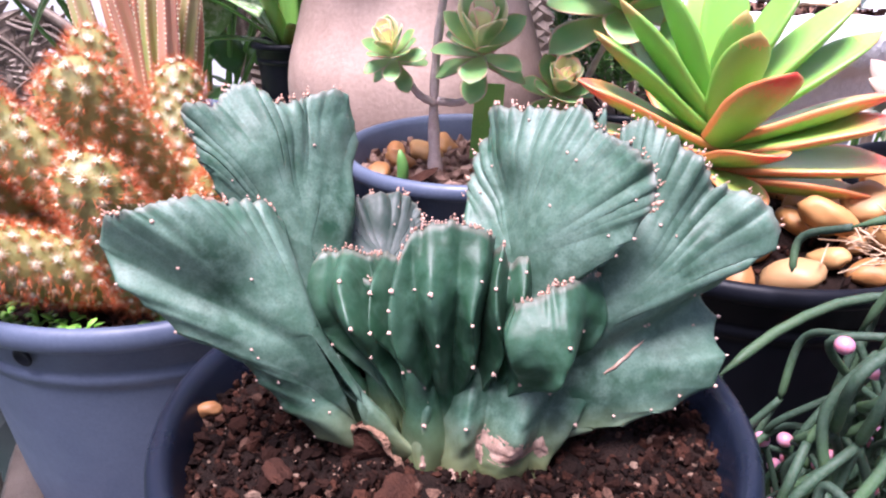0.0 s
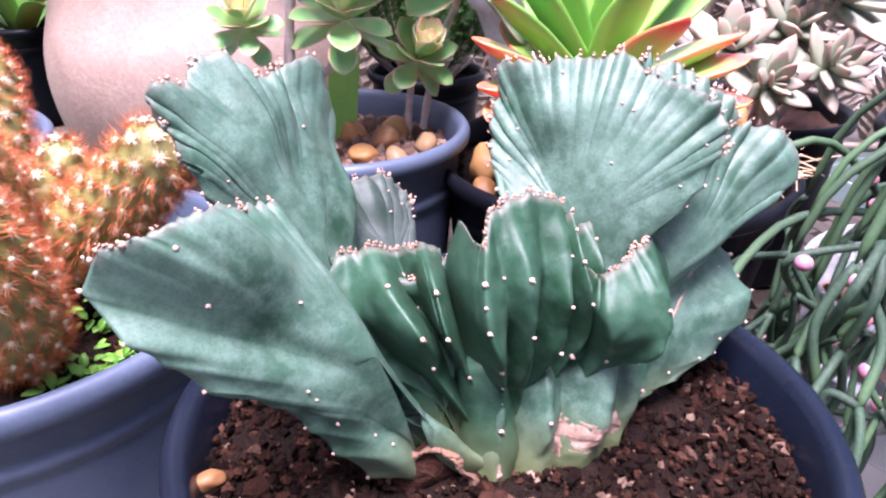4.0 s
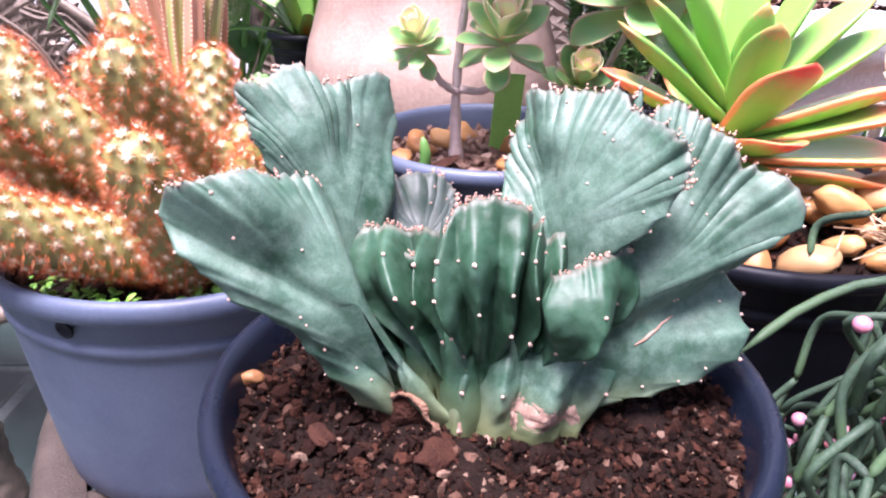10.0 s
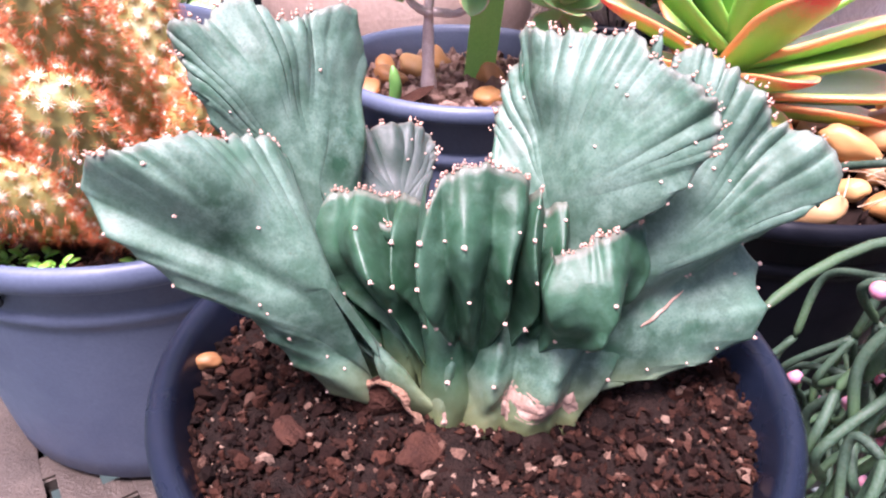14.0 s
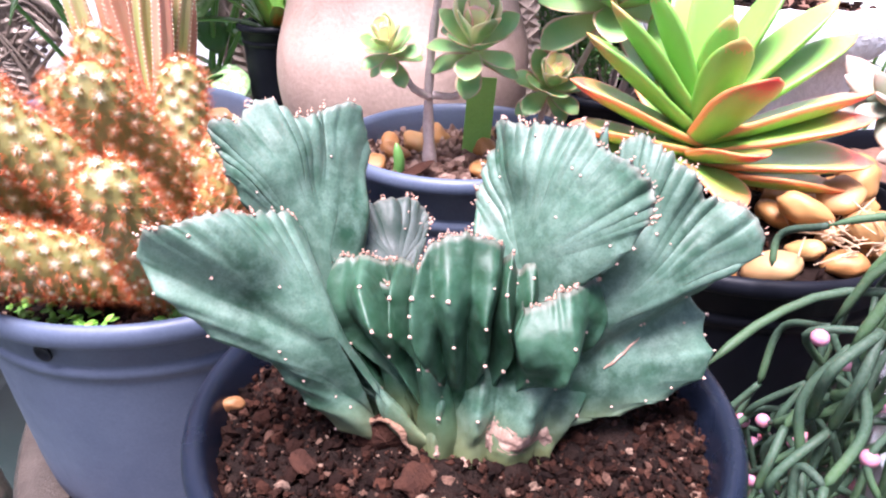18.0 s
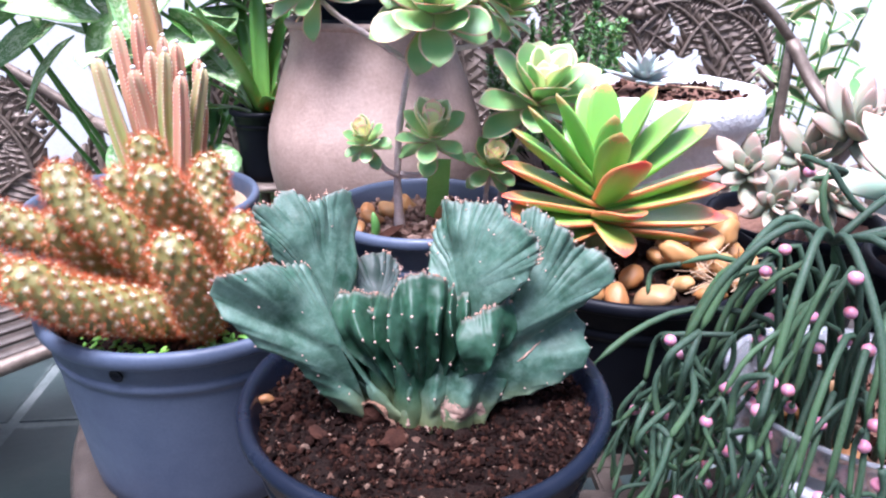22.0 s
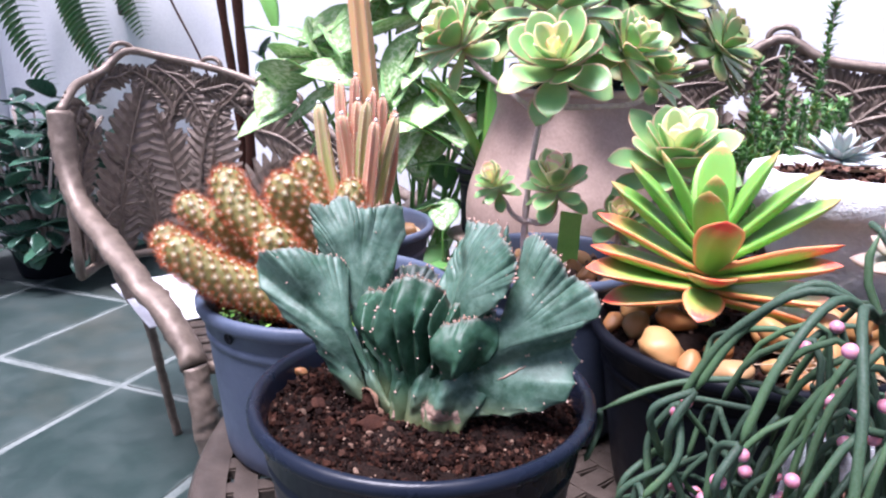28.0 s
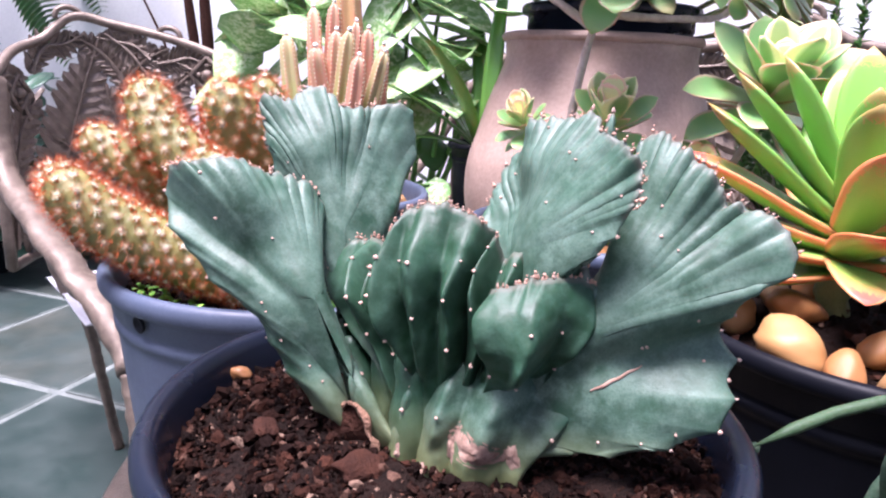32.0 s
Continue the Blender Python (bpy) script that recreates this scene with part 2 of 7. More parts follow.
def slate():
    n = Nodes("green_grey_slate")
    move = n.t.nodes.new("ShaderNodeVectorMath")
    move.operation = "MULTIPLY_ADD"
    n.link(n.random(), move.inputs[0])
    move.inputs[1].default_value = (37.0, 51.0, 23.0)
    n.link(n.coords("Object"), move.inputs[2])
    at = move.outputs[0]
    base = n.mix(n.random(), (0.0125, 0.026, 0.0235), (0.024, 0.039, 0.036))
    cloud = n.noise(5.0, 6, 0.65, at)
    col = n.mix(n.ramp(cloud, [(0.4, 0.0), (0.7, 0.75)]), base, (0.040, 0.056, 0.052))
    col = n.mix(n.ramp(n.noise(16.0, 5, 0.7, at), [(0.5, 0.0), (0.7, 0.5)]), col, (0.020, 0.038, 0.034))
    col = n.mix(n.ramp(n.noise(1.8, 4, 0.6, at), [(0.55, 0.0), (0.75, 0.3)]), col, (0.10, 0.085, 0.06))
    # grout smeared unevenly over the edges of the tiles
    sep = n.t.nodes.new("ShaderNodeSeparateXYZ")
    n.link(n.coords("Object"), sep.inputs[0])
    far = []
    for axis, half in ((0, 0.281), (1, 0.311)):
        m = n.add("ShaderNodeMath")
        m.operation = "ABSOLUTE"
        n.link(sep.outputs[axis], m.inputs[0])
        d = n.add("ShaderNodeMath")
        d.operation = "SUBTRACT"
        n.link(m.outputs[0], d.inputs[0])
        d.inputs[1].default_value = half
        far.append(d.outputs[0])
    edge = n.add("ShaderNodeMath")
    edge.operation = "MAXIMUM"
    n.link(far[0], edge.inputs[0])
    n.link(far[1], edge.inputs[1])
    smear = n.add("ShaderNodeMath")
    smear.operation = "MULTIPLY_ADD"
    n.link(n.noise(9.0, 5, 0.7, at), smear.inputs[0])
    smear.inputs[1].default_value = 0.045
    n.link(edge.outputs[0], smear.inputs[2])
    col = n.mix(n.ramp(smear.outputs[0], [(0.014, 0.0), (0.030, 0.6)]), col, (0.145, 0.168, 0.156))
    n.bump(n.noise(30.0, 6, 0.6, at), 0.25, 0.003)
    return n.done(col, n.ramp(cloud, [(0.3, 0.36), (0.7, 0.58)]), 0.0, 0.4)


SLATE = slate()
GROUT = plain("pale_grout", (0.065, 0.085, 0.078), (0.155, 0.175, 0.166), 9, 0.85, 90, 0.4)
CONCRETE = plain("grey_concrete", (0.22, 0.22, 0.21), (0.30, 0.30, 0.29), 0.6, 0.85, 40, 0.3)

ECHEVERIA = tinted("lime_leaf_red_tip", [(0.0, (0.26, 0.44, 0.09)), (0.5, (0.21, 0.41, 0.08)), (0.72, (0.31, 0.40, 0.09)), (0.88, (0.66, 0.20, 0.10)), (1.0, (0.80, 0.055, 0.075))],
                   (0.74, 0.25, 0.12), 0.87, 0.34, 0.2, 0.28)
ECHEVERIA_UP = tinted("lime_leaf", [(0.0, (0.26, 0.46, 0.09)), (0.5, (0.19, 0.41, 0.075)), (0.9, (0.18, 0.38, 0.075)), (1.0, (0.40, 0.27, 0.10))],
                      (0.40, 0.30, 0.10), 0.93, 0.34, 0.2, 0.28)
AEONIUM = tinted("green_rosette_leaf", [(0.0, (0.78, 0.78, 0.36)), (0.34, (0.43, 0.57, 0.21)), (0.72, (0.20, 0.41, 0.145)), (1.0, (0.26, 0.42, 0.16))],
                 (0.62, 0.42, 0.30), 0.88, 0.38, 0.25, 0.2)
AEONIUM_INNER = tinted("cream_edged_green_leaf", [(0.0, (0.92, 0.90, 0.52)), (0.30, (0.70, 0.76, 0.36)), (0.6, (0.26, 0.44, 0.16)), (1.0, (0.30, 0.44, 0.18))],
                       (0.93, 0.84, 0.52), 0.50, 0.38, 0.15, 0.2, bloom=(0.40, 0.52, 0.24))
AEONIUM_HEART = tinted("cream_heart_leaf", [(0.0, (0.93, 0.91, 0.52)), (0.6, (0.90, 0.88, 0.46)), (0.88, (0.72, 0.74, 0.36)), (1.0, (0.86, 0.48, 0.38))],
                       (0.90, 0.56, 0.44), 0.80, 0.38, 0.08, 0.2, bloom=(0.92, 0.90, 0.54))
JADE = tinted("dull_green_leaf", [(0.0, (0.20, 0.32, 0.11)), (0.6, (0.14, 0.27, 0.09)), (1.0, (0.26, 0.22, 0.10))], (0.22, 0.16, 0.08), 0.85, 0.4, 0.35, 0.1)
GHOST = tinted("pinkish_grey_leaf", [(0.0, (0.17, 0.23, 0.15)), (0.5, (0.25, 0.26, 0.20)), (1.0, (0.38, 0.26, 0.225))], None, 0.8, 0.5, 0.3, 0.2)
BLUE_LEAF = tinted("powdery_blue_green_leaf", [(0.0, (0.20, 0.34, 0.25)), (0.5, (0.24, 0.36, 0.27)), (0.85, (0.34, 0.34, 0.26)), (1.0, (0.52, 0.31, 0.27))], None, 0.8, 0.5, 0.25, 0.2)
SILVER_LEAF = tinted("silvery_leaf", [(0.0, (0.26, 0.33, 0.30)), (1.0, (0.36, 0.40, 0.40))], None, 0.8, 0.5, 0.2, 0.15)
RHIPSALIS = tinted("grey_green_stem", [(0.0, (0.014, 0.036, 0.019)), (0.5, (0.022, 0.052, 0.030)), (1.0, (0.042, 0.092, 0.036))], None, 0.8, 0.6, 0.35, 0.06, 700.0, spec=0.26, bloom=(0.115, 0.155, 0.125))
BERRY = tinted("translucent_pink_berry", [(0.0, (0.46, 0.19, 0.27)), (1.0, (0.58, 0.29, 0.37))], None, 0.8, 0.32, 0.15, 0.45)
MAM_SKIN = plain("olive_cactus_skin", (0.125, 0.130, 0.030), (0.24, 0.200, 0.062), 60, 0.5, 500, 0.3, sub=0.1)
SPINE_PALE = plain("pale_yellow_spine", (0.74, 0.66, 0.38), (0.86, 0.81, 0.58), 300, 0.5, 900, 0.05, sub=0.2)
SPINE_RUST = plain("rust_red_spine", (0.46, 0.075, 0.018), (0.64, 0.150, 0.036), 300, 0.5, 900, 0.05, sub=0.2)
COLUMN = tinted("pink_green_column", [(0.0, (0.46, 0.32, 0.16)), (0.35, (0.52, 0.29, 0.18)), (0.8, (0.53, 0.27, 0.19)), (1.0, (0.50, 0.33, 0.22))], (0.60, 0.26, 0.20), 0.55, 0.45, 0.45, 0.15)
COLUMN_GREEN = tinted("olive_column", [(0.0, (0.38, 0.37, 0.14)), (0.5, (0.36, 0.38, 0.13)), (1.0, (0.46, 0.38, 0.22))], (0.52, 0.34, 0.22), 0.6, 0.45, 0.3, 0.15)
COLUMN_TALL = tinted("ochre_column", [(0.0, (0.60, 0.40, 0.20)), (1.0, (0.64, 0.41, 0.19))], (0.66, 0.36, 0.2), 0.6, 0.45, 0.2, 0.15)
WOOL = plain("white_wool", (0.78, 0.76, 0.72), (0.86, 0.84, 0.82), 900, 0.9, 2500, 0.3)
GREEN_LEAF = tinted("fresh_green_leaf", [(0.0, (0.06, 0.17, 0.045)), (0.6, (0.08, 0.21, 0.055)), (1.0, (0.11, 0.25, 0.07))], None, 0.8, 0.4, 0.5, 0.1)
WEED_LEAF = tinted("bright_weed_leaf", [(0.0, (0.10, 0.27, 0.03)), (0.6, (0.15, 0.36, 0.05)), (1.0, (0.20, 0.42, 0.07))], None, 0.8, 0.4, 0.5, 0.15)
STRAP = tinted("strap_leaf", [(0.0, (0.16, 0.30, 0.06)), (0.5, (0.10, 0.26, 0.05)), (1.0, (0.10, 0.24, 0.05))], None, 0.8, 0.35, 0.3, 0.1)
DARK_LEAF = tinted("dark_glossy_leaf", [(0.0, (0.024, 0.075, 0.052)), (1.0, (0.042, 0.11, 0.078))], None, 0.8, 0.3, 0.5, 0.05)
FERN = tinted("fern_leaflet", [(0.0, (0.055, 0.16, 0.06)), (1.0, (0.085, 0.22, 0.08))], None, 0.8, 0.45, 0.4, 0.1)
VARIEGATED = tinted("cream_edged_leaf", [(0.0, (0.08, 0.20, 0.07)), (1.0, (0.10, 0.22, 0.08))], (0.62, 0.62, 0.40), 0.55, 0.4, 0.3, 0.1)


def dumb_cane():
    n = Nodes("mottled_dumb_cane_leaf")
    spots = n.ramp(n.noise(95.0, 6, 0.75), [(0.47, 0.0), (0.56, 1.0)])
    along, across = n.uv()
    inner = n.ramp(across, [(0.45, 1.0), (0.95, 0.15)])
    col = n.mix(n.mix(1.0, spots, inner, "MULTIPLY"), n.mix(n.random(), (0.13, 0.28, 0.09), (0.25, 0.42, 0.16)), (0.62, 0.70, 0.48))
    n.bump(n.noise(40.0), 0.15, 0.002)
    return n.done(col, 0.68, 0.0, 0.25, 0.1)


DUMB_CANE = dumb_cane()
glass_n = Nodes("clear_plastic")
glass_n.b.inputs["IOR"].default_value = 1.3
CLEAR = glass_n.done((0.86, 0.88, 0.92), 0.12, 0.0, 0.5, 0.0, 0.0, 0.85)
PAPER = plain("printed_paper", (0.62, 0.62, 0.66), (0.74, 0.74, 0.77), 14, 0.6, 90, 0.03)
INK_BAND = plain("printed_band", (0.16, 0.15, 0.22), (0.40, 0.30, 0.24), 60, 0.55, 200, 0.02)


# ---- geometry helpers ----
class Geo:
    """Collects vertices, faces and UVs of one mesh."""

    def __init__(self):
        self.v, self.f, self.uv, self.n = [], [], [], 0

    def add(self, v, f, uv=None):
        v = np.asarray(v, float).reshape(-1, 3)
        self.v.append(v)
        self.f += [tuple(int(i) + self.n for i in q) for q in f]
        self.uv.append(np.zeros((len(v), 2)) if uv is None else np.asarray(uv, float).reshape(-1, 2))
        self.n += len(v)
        return self

    def mesh(self, name, mat, smooth=True):
        me = bpy.data.meshes.new(name)
        me.from_pydata(np.concatenate(self.v).tolist(), [], self.f)
        uv = np.concatenate(self.uv)
        layer = me.uv_layers.new(name="map")
        idx = np.empty(len(me.loops), np.int32)
        me.loops.foreach_get("vertex_index", idx)
        layer.data.foreach_set("uv", uv[idx].astype(np.float32).ravel())
        me.polygons.foreach_set("use_smooth", [smooth] * len(me.polygons))
        me.materials.append(mat)
        me.update()
        return me


def grid_faces(nu, nv, wrap=False):
    return [(i * nv + j, i * nv + (j + 1) % nv, ((i + 1) % nu) * nv + (j + 1) % nv, ((i + 1) % nu) * nv + j)
            for i in range(nu if wrap == "u" else nu - 1) for j in range(nv if wrap == "v" else nv - 1)]


def thing(name, at, label, category, group="", kind=""):
    ob = new(name)
    ob.empty_display_size = 0.05
    ob.location = at
    bpy.context.view_layer.update()
    return tagged(ob, label, category, group, kind)


def child(name, me, parent, m=None, label="", kind=""):
    """One mesh object under a thing or part; m is in the thing's own space."""
    ob = new(name, me)
    ob.parent = parent
    if m is not None:
        ob.matrix_basis = m
    return tagged(ob, label, "", "", kind)


def lone(name, geo, mat, label, category="", group="", kind="", smooth=True):
    return tagged(new(name, geo.mesh(name, mat, smooth)), label, category, group, kind)


def revolve(profile, n=48):
    p = np.array(profile, float)
    a = np.linspace(0, 2 * np.pi, n, endpoint=False)
    v = np.stack([p[:, 0, None] * np.cos(a), p[:, 0, None] * np.sin(a), np.repeat(p[:, 1, None], n, 1)], -1)
    u = np.linspace(0, 1, len(p))
    uv = np.stack([np.repeat(u[:, None], n, 1), np.repeat(a[None] / 6.283, len(p), 0)], -1)
    return v, grid_faces(len(p), n, "v"), uv


def catmull(pts, n, tension=0.5):
    p = np.array(pts, float)
    d = np.r_[0, np.cumsum(np.linalg.norm(np.diff(p, axis=0), axis=1))]
    m = np.gradient(p, d, axis=0)
    m[1:-1] *= tension * 2
    s = np.linspace(0, d[-1], n)
    i = np.clip(np.searchsorted(d, s, "right") - 1, 0, len(p) - 2)
    h = (d[i + 1] - d[i])[:, None]
    t = ((s - d[i])[:, None]) / h
    return (2 * t**3 - 3 * t**2 + 1) * p[i] + (t**3 - 2 * t**2 + t) * h * m[i] + (-2 * t**3 + 3 * t**2) * p[i + 1] + (t**3 - t**2) * h * m[i + 1]


def tube(pts, radii, n=8, cap=True, squash=1.0):
    """A round bar along a line of points, with radii per point."""
    p = np.array(pts, float)
    r = np.broadcast_to(np.array(radii, float), (len(p),)).copy()
    t = np.gradient(p, axis=0)
    t /= np.linalg.norm(t, axis=1)[:, None] + 1e-12
    ref = np.array([0.0, 0, 1]) if abs(t[0][2]) < 0.9 else np.array([1.0, 0, 0])
    rows = []
    a = np.linspace(0, 2 * np.pi, n, endpoint=False)
    x = np.cross(ref, t[0])
    for k in range(len(p)):
        x = x - t[k] * (x @ t[k])
        x /= np.linalg.norm(x) + 1e-12
        y = np.cross(t[k], x)
        rows.append(p[k] + r[k] * (np.cos(a)[:, None] * x + squash * np.sin(a)[:, None] * y))
    v = np.array(rows)
    uv = np.stack([np.repeat(np.linspace(0, 1, len(p))[:, None], n, 1), np.repeat(np.abs(np.cos(a))[None], len(p), 0)], -1)
    f = grid_faces(len(p), n, "v")
    if cap:
        f = f + [tuple(range(n))[::-1], tuple((len(p) - 1) * n + i for i in range(n))]
    return v.reshape(-1, 3), f, uv.reshape(-1, 2)


ICO = bmesh.new()
bmesh.ops.create_icosphere(ICO, subdivisions=1, radius=1)
BALL_V = np.array([v.co[:] for v in ICO.verts])
BALL_F = [tuple(v.index for v in f.verts) for f in ICO.faces]
ICO.free()
ICO = bmesh.new()
bmesh.ops.create_icosphere(ICO, subdivisions=3, radius=1)
FINE_V = np.array([v.co[:] for v in ICO.verts])
FINE_F = [tuple(v.index for v in f.verts) for f in ICO.faces]
ICO.free()
RNG = np.random.default_rng(7)


def turn_to(axis, spin=0.0):
    return Vector(axis).to_track_quat("Z", "Y").to_matrix().to_4x4() @ Matrix.Rotation(spin, 4, "Z")


def leaf_mesh(name, mat, length, width, thick, shape, bend=0.6, start=0.0, cup=0.25, n=12, m=12, keel=0.0):
    """A fleshy leaf along +x from the origin: outline from shape (pairs of place and width), bending upwards by bend radians."""
    u = np.linspace(0, 1, n)
    w = np.interp(u, [s[0] for s in shape], [s[1] for s in shape]) * width / 2
    w = np.convolve(np.pad(w, 1, "edge"), [0.2, 0.6, 0.2], "valid")
    w[-1] = width * 0.012
    th = thick * np.clip(np.sqrt(np.clip(1 - u**3, 0, 1)), 0.05, 1) * np.minimum(1, w / (0.3 * width / 2) + 0.15)
    ang = start + bend * u
    ds = length / (n - 1)
    cx = np.r_[0, np.cumsum(np.cos(ang[:-1]) * ds)]
    cz = np.r_[0, np.cumsum(np.sin(ang[:-1]) * ds)]
    a = np.linspace(0, 2 * np.pi, m, endpoint=False)
    V, UV = [], []
    for i in range(n):
        y = w[i] * np.cos(a)
        h = 0.5 * th[i] * np.sin(a) + cup * np.abs(y) ** 2 / (width / 2) - keel * th[i] * np.exp(-(y / (0.25 * width)) ** 2) * (np.sin(a) < 0)
        V.append(np.stack([cx[i] - np.sin(ang[i]) * h, y, cz[i] + np.cos(ang[i]) * h], -1))
        UV.append(np.stack([np.full(m, u[i]), np.abs(np.cos(a))], -1))
    f = grid_faces(n, m, "v") + [tuple(range(m))[::-1], tuple((n - 1) * m + k for k in range(m))]
    g = Geo().add(np.array(V), f, np.array(UV))
    return g.mesh(name, mat)


def flat_leaf(length, width, shape, bend=0.6, n=9, m=5, cup=0.2, wave=0.0):
    """A thin leaf blade along +x with two sides, for plants with many leaves: v, f, uv."""
    u = np.linspace(0, 1, n)
    w = np.interp(u, [s[0] for s in shape], [s[1] for s in shape]) * width / 2
    ang = -bend * u
    ds = length / (n - 1)
    cx = np.r_[0, np.cumsum(np.cos(ang[:-1]) * ds)]
    cz = np.r_[0, np.cumsum(np.sin(ang[:-1]) * ds)]
    c = np.linspace(-1, 1, m)
    y = w[:, None] * c
    z = cz[:, None] + cup * w[:, None] * np.abs(c) + wave * width * np.sin(u[:, None] * 19 + c * 2) * np.abs(c)
    top = np.stack([np.repeat(cx[:, None], m, 1), y, z], -1).reshape(-1, 3)
    low = top - [0, 0, width * 0.012 + 0.0004]
    uv = np.stack([np.repeat(u[:, None], m, 1), np.repeat(np.abs(c)[None], n, 0)], -1).reshape(-1, 2)
    f = grid_faces(n, m)
    k = n * m
    f2 = [tuple(i + k for i in q)[::-1] for q in f]
    rim = [i * m for i in range(n)] + [(n - 1) * m + j for j in range(1, m)] + [i * m + m - 1 for i in range(n - 2, -1, -1)] + [j for j in range(m - 2, 0, -1)]
    side = [(rim[i], rim[(i + 1) % len(rim)], rim[(i + 1) % len(rim)] + k, rim[i] + k) for i in range(len(rim))]
    return np.concatenate([top, low]), f + f2 + side, np.concatenate([uv, uv])


def moved(v, m):
    a = np.array(m)
    return v @ a[:3, :3].T + a[:3, 3]


def aimed(at, heading, rise, spin=0.0):
    """A pose whose +x points along heading (degrees round z) raised by rise degrees."""
    return Matrix.Translation(at) @ Matrix.Rotation(radians(heading), 4, "Z") @ Matrix.Rotation(-radians(rise), 4, "Y") @ Matrix.Rotation(radians(spin), 4, "X")


# ---- the setting ----
def box_geo(x0, y0, z0, x1, y1, z1, bevel=0.0):
    bm = bmesh.new()
    bmesh.ops.create_cube(bm, size=1)
    for v in bm.verts:
        v.co = ((x0 + x1) / 2 + v.co.x * (x1 - x0), (y0 + y1) / 2 + v.co.y * (y1 - y0), (z0 + z1) / 2 + v.co.z * (z1 - z0))
    if bevel:
        bmesh.ops.bevel(bm, geom=bm.edges[:], offset=bevel, segments=2, affect="EDGES")
    v = np.array([w.co[:] for w in bm.verts])
    bm.verts.index_update()
    f = [tuple(w.index for w in q.verts) for q in bm.faces]
    bm.free()
    return v, f


ground = lone("ground", Geo().add(*box_geo(-400, -400, -0.3, 400, 400, -0.06)), CONCRETE, "grey concrete ground round the veranda", "ground", kind="structure", smooth=False)
wall_back = lone("wall_back", Geo().add(*box_geo(-3.6, 2.72, -0.05, 4.5, 2.9, 3.2, 0.01)), WALL_PAINT, "white painted rendered wall behind the benches", "wall", kind="structure", smooth=False)
wall_side = lone("wall_side", Geo().add(*box_geo(-3.75, -3.0, -0.05, -3.6, 2.9, 3.2, 0.01)), WALL_PAINT, "white painted rendered side wall", "wall", kind="structure", smooth=False)
skirting = lone("baseboard", Geo().add(*box_geo(-3.598, 2.70, 0.0, 4.5, 2.718, 0.09, 0.004)), SLATE, "dark slate skirting along the white wall", "skirting", kind="structure", smooth=False)
# added wall, out of view behind the camera: cuts skylight from the front
light_block = lone("wall_house", Geo().add(*box_geo(-0.2, -2.75, -0.05, 4.5, -2.6, 3.0, 0.01)), WALL_PAINT, "plain painted wall added unseen behind the camera to block skylight", "wall", kind="structure", smooth=False)
# ---- pots ----
def pot_mesh(name, mat, r_rim, height, r_base, lip=0.012, wall=0.0035, bands=True):
    """A moulded plastic pot, its foot at z = 0, with a rolled lip, a step under it and a thick floor."""
    slope = lambda z: r_base + (r_rim - 0.007 - r_base) * (z / height) ** 0.9
    h = height
    prof = [(0.0005, 0.0), (r_base - 0.004, 0.0), (r_base, 0.004)]
    for k in range(1, 7):
        z = h * 0.74 * k / 6
        prof.append((slope(z), z))
    if bands:
        prof += [(slope(h * 0.76), h * 0.76), (slope(h * 0.765) + 0.0016, h * 0.765), (slope(h * 0.80) + 0.0016, h * 0.80), (slope(h * 0.805) + 0.0004, h * 0.805),
                 (slope(h * 0.83) + 0.0004, h * 0.83), (slope(h * 0.835) + 0.0018, h * 0.835)]
    prof += [(slope(h - lip * 1.1), h - lip * 1.1), (r_rim - 0.002, h - lip), (r_rim, h - lip * 0.75), (r_rim, h - 0.004), (r_rim - 0.002, h - 0.001),
             (r_rim - 0.005, h), (r_rim - 0.008, h - 0.002), (r_rim - 0.0095, h - 0.006)]
    for k in range(5, 0, -1):
        z = h * 0.9 * k / 5
        prof.append((slope(z) - wall, max(z, 0.01)))
    prof.append((0.0005, 0.01))
    return Geo().add(*revolve(prof, 72)).mesh(name, mat)


def soil_disc(name, mat, r, z, rough=0.004, n=20, dome=0.0, seed=0):
    rr = np.linspace(0, 1, n)
    a = np.linspace(0, 2 * np.pi, 44, endpoint=False)
    v = []
    for q in rr:
        for b in a:
            x, y = r * q * np.cos(b), r * q * np.sin(b)
            h = noise.noise(Vector((x * 55 + seed, y * 55, 0))) * rough + noise.noise(Vector((x * 170 + seed, y * 170, 3))) * rough * 0.5
            v.append((x, y, z + (h if q > 0 else 0) + dome * (1 - q * q)))
    return Geo().add(np.array(v), grid_faces(n, 44, "v")).mesh(name, mat)


def crumbs(name, mat, r, z, count, sizes, seed, dome=0.0, hole=0.0, cx=0.0, cy=0.0):
    """Loose crumbs over a bed of soil, joined in one mesh."""
    g = Geo()
    q = np.random.default_rng(seed)
    for k in range(count):
        d, b = r * math.sqrt(q.random()), q.random() * 6.283
        x, y = d * math.cos(b), d * math.sin(b)
        if math.hypot(x - cx, y - cy) < hole:
            continue
        s = sizes[0] * (sizes[1] / sizes[0]) ** (q.random() ** 2.2)
        w = BALL_V * (1 + 0.35 * q.standard_normal((len(BALL_V), 1))) * (s * q.uniform(0.5, 1.3, 3))
        m = np.array(Euler(q.uniform(0, 6.283, 3)).to_matrix())
        g.add(w @ m.T + (x, y, z + dome * (1 - (d / r) ** 2) + s * q.uniform(-0.1, 0.55)), BALL_F)
    return g.mesh(name, mat, False)


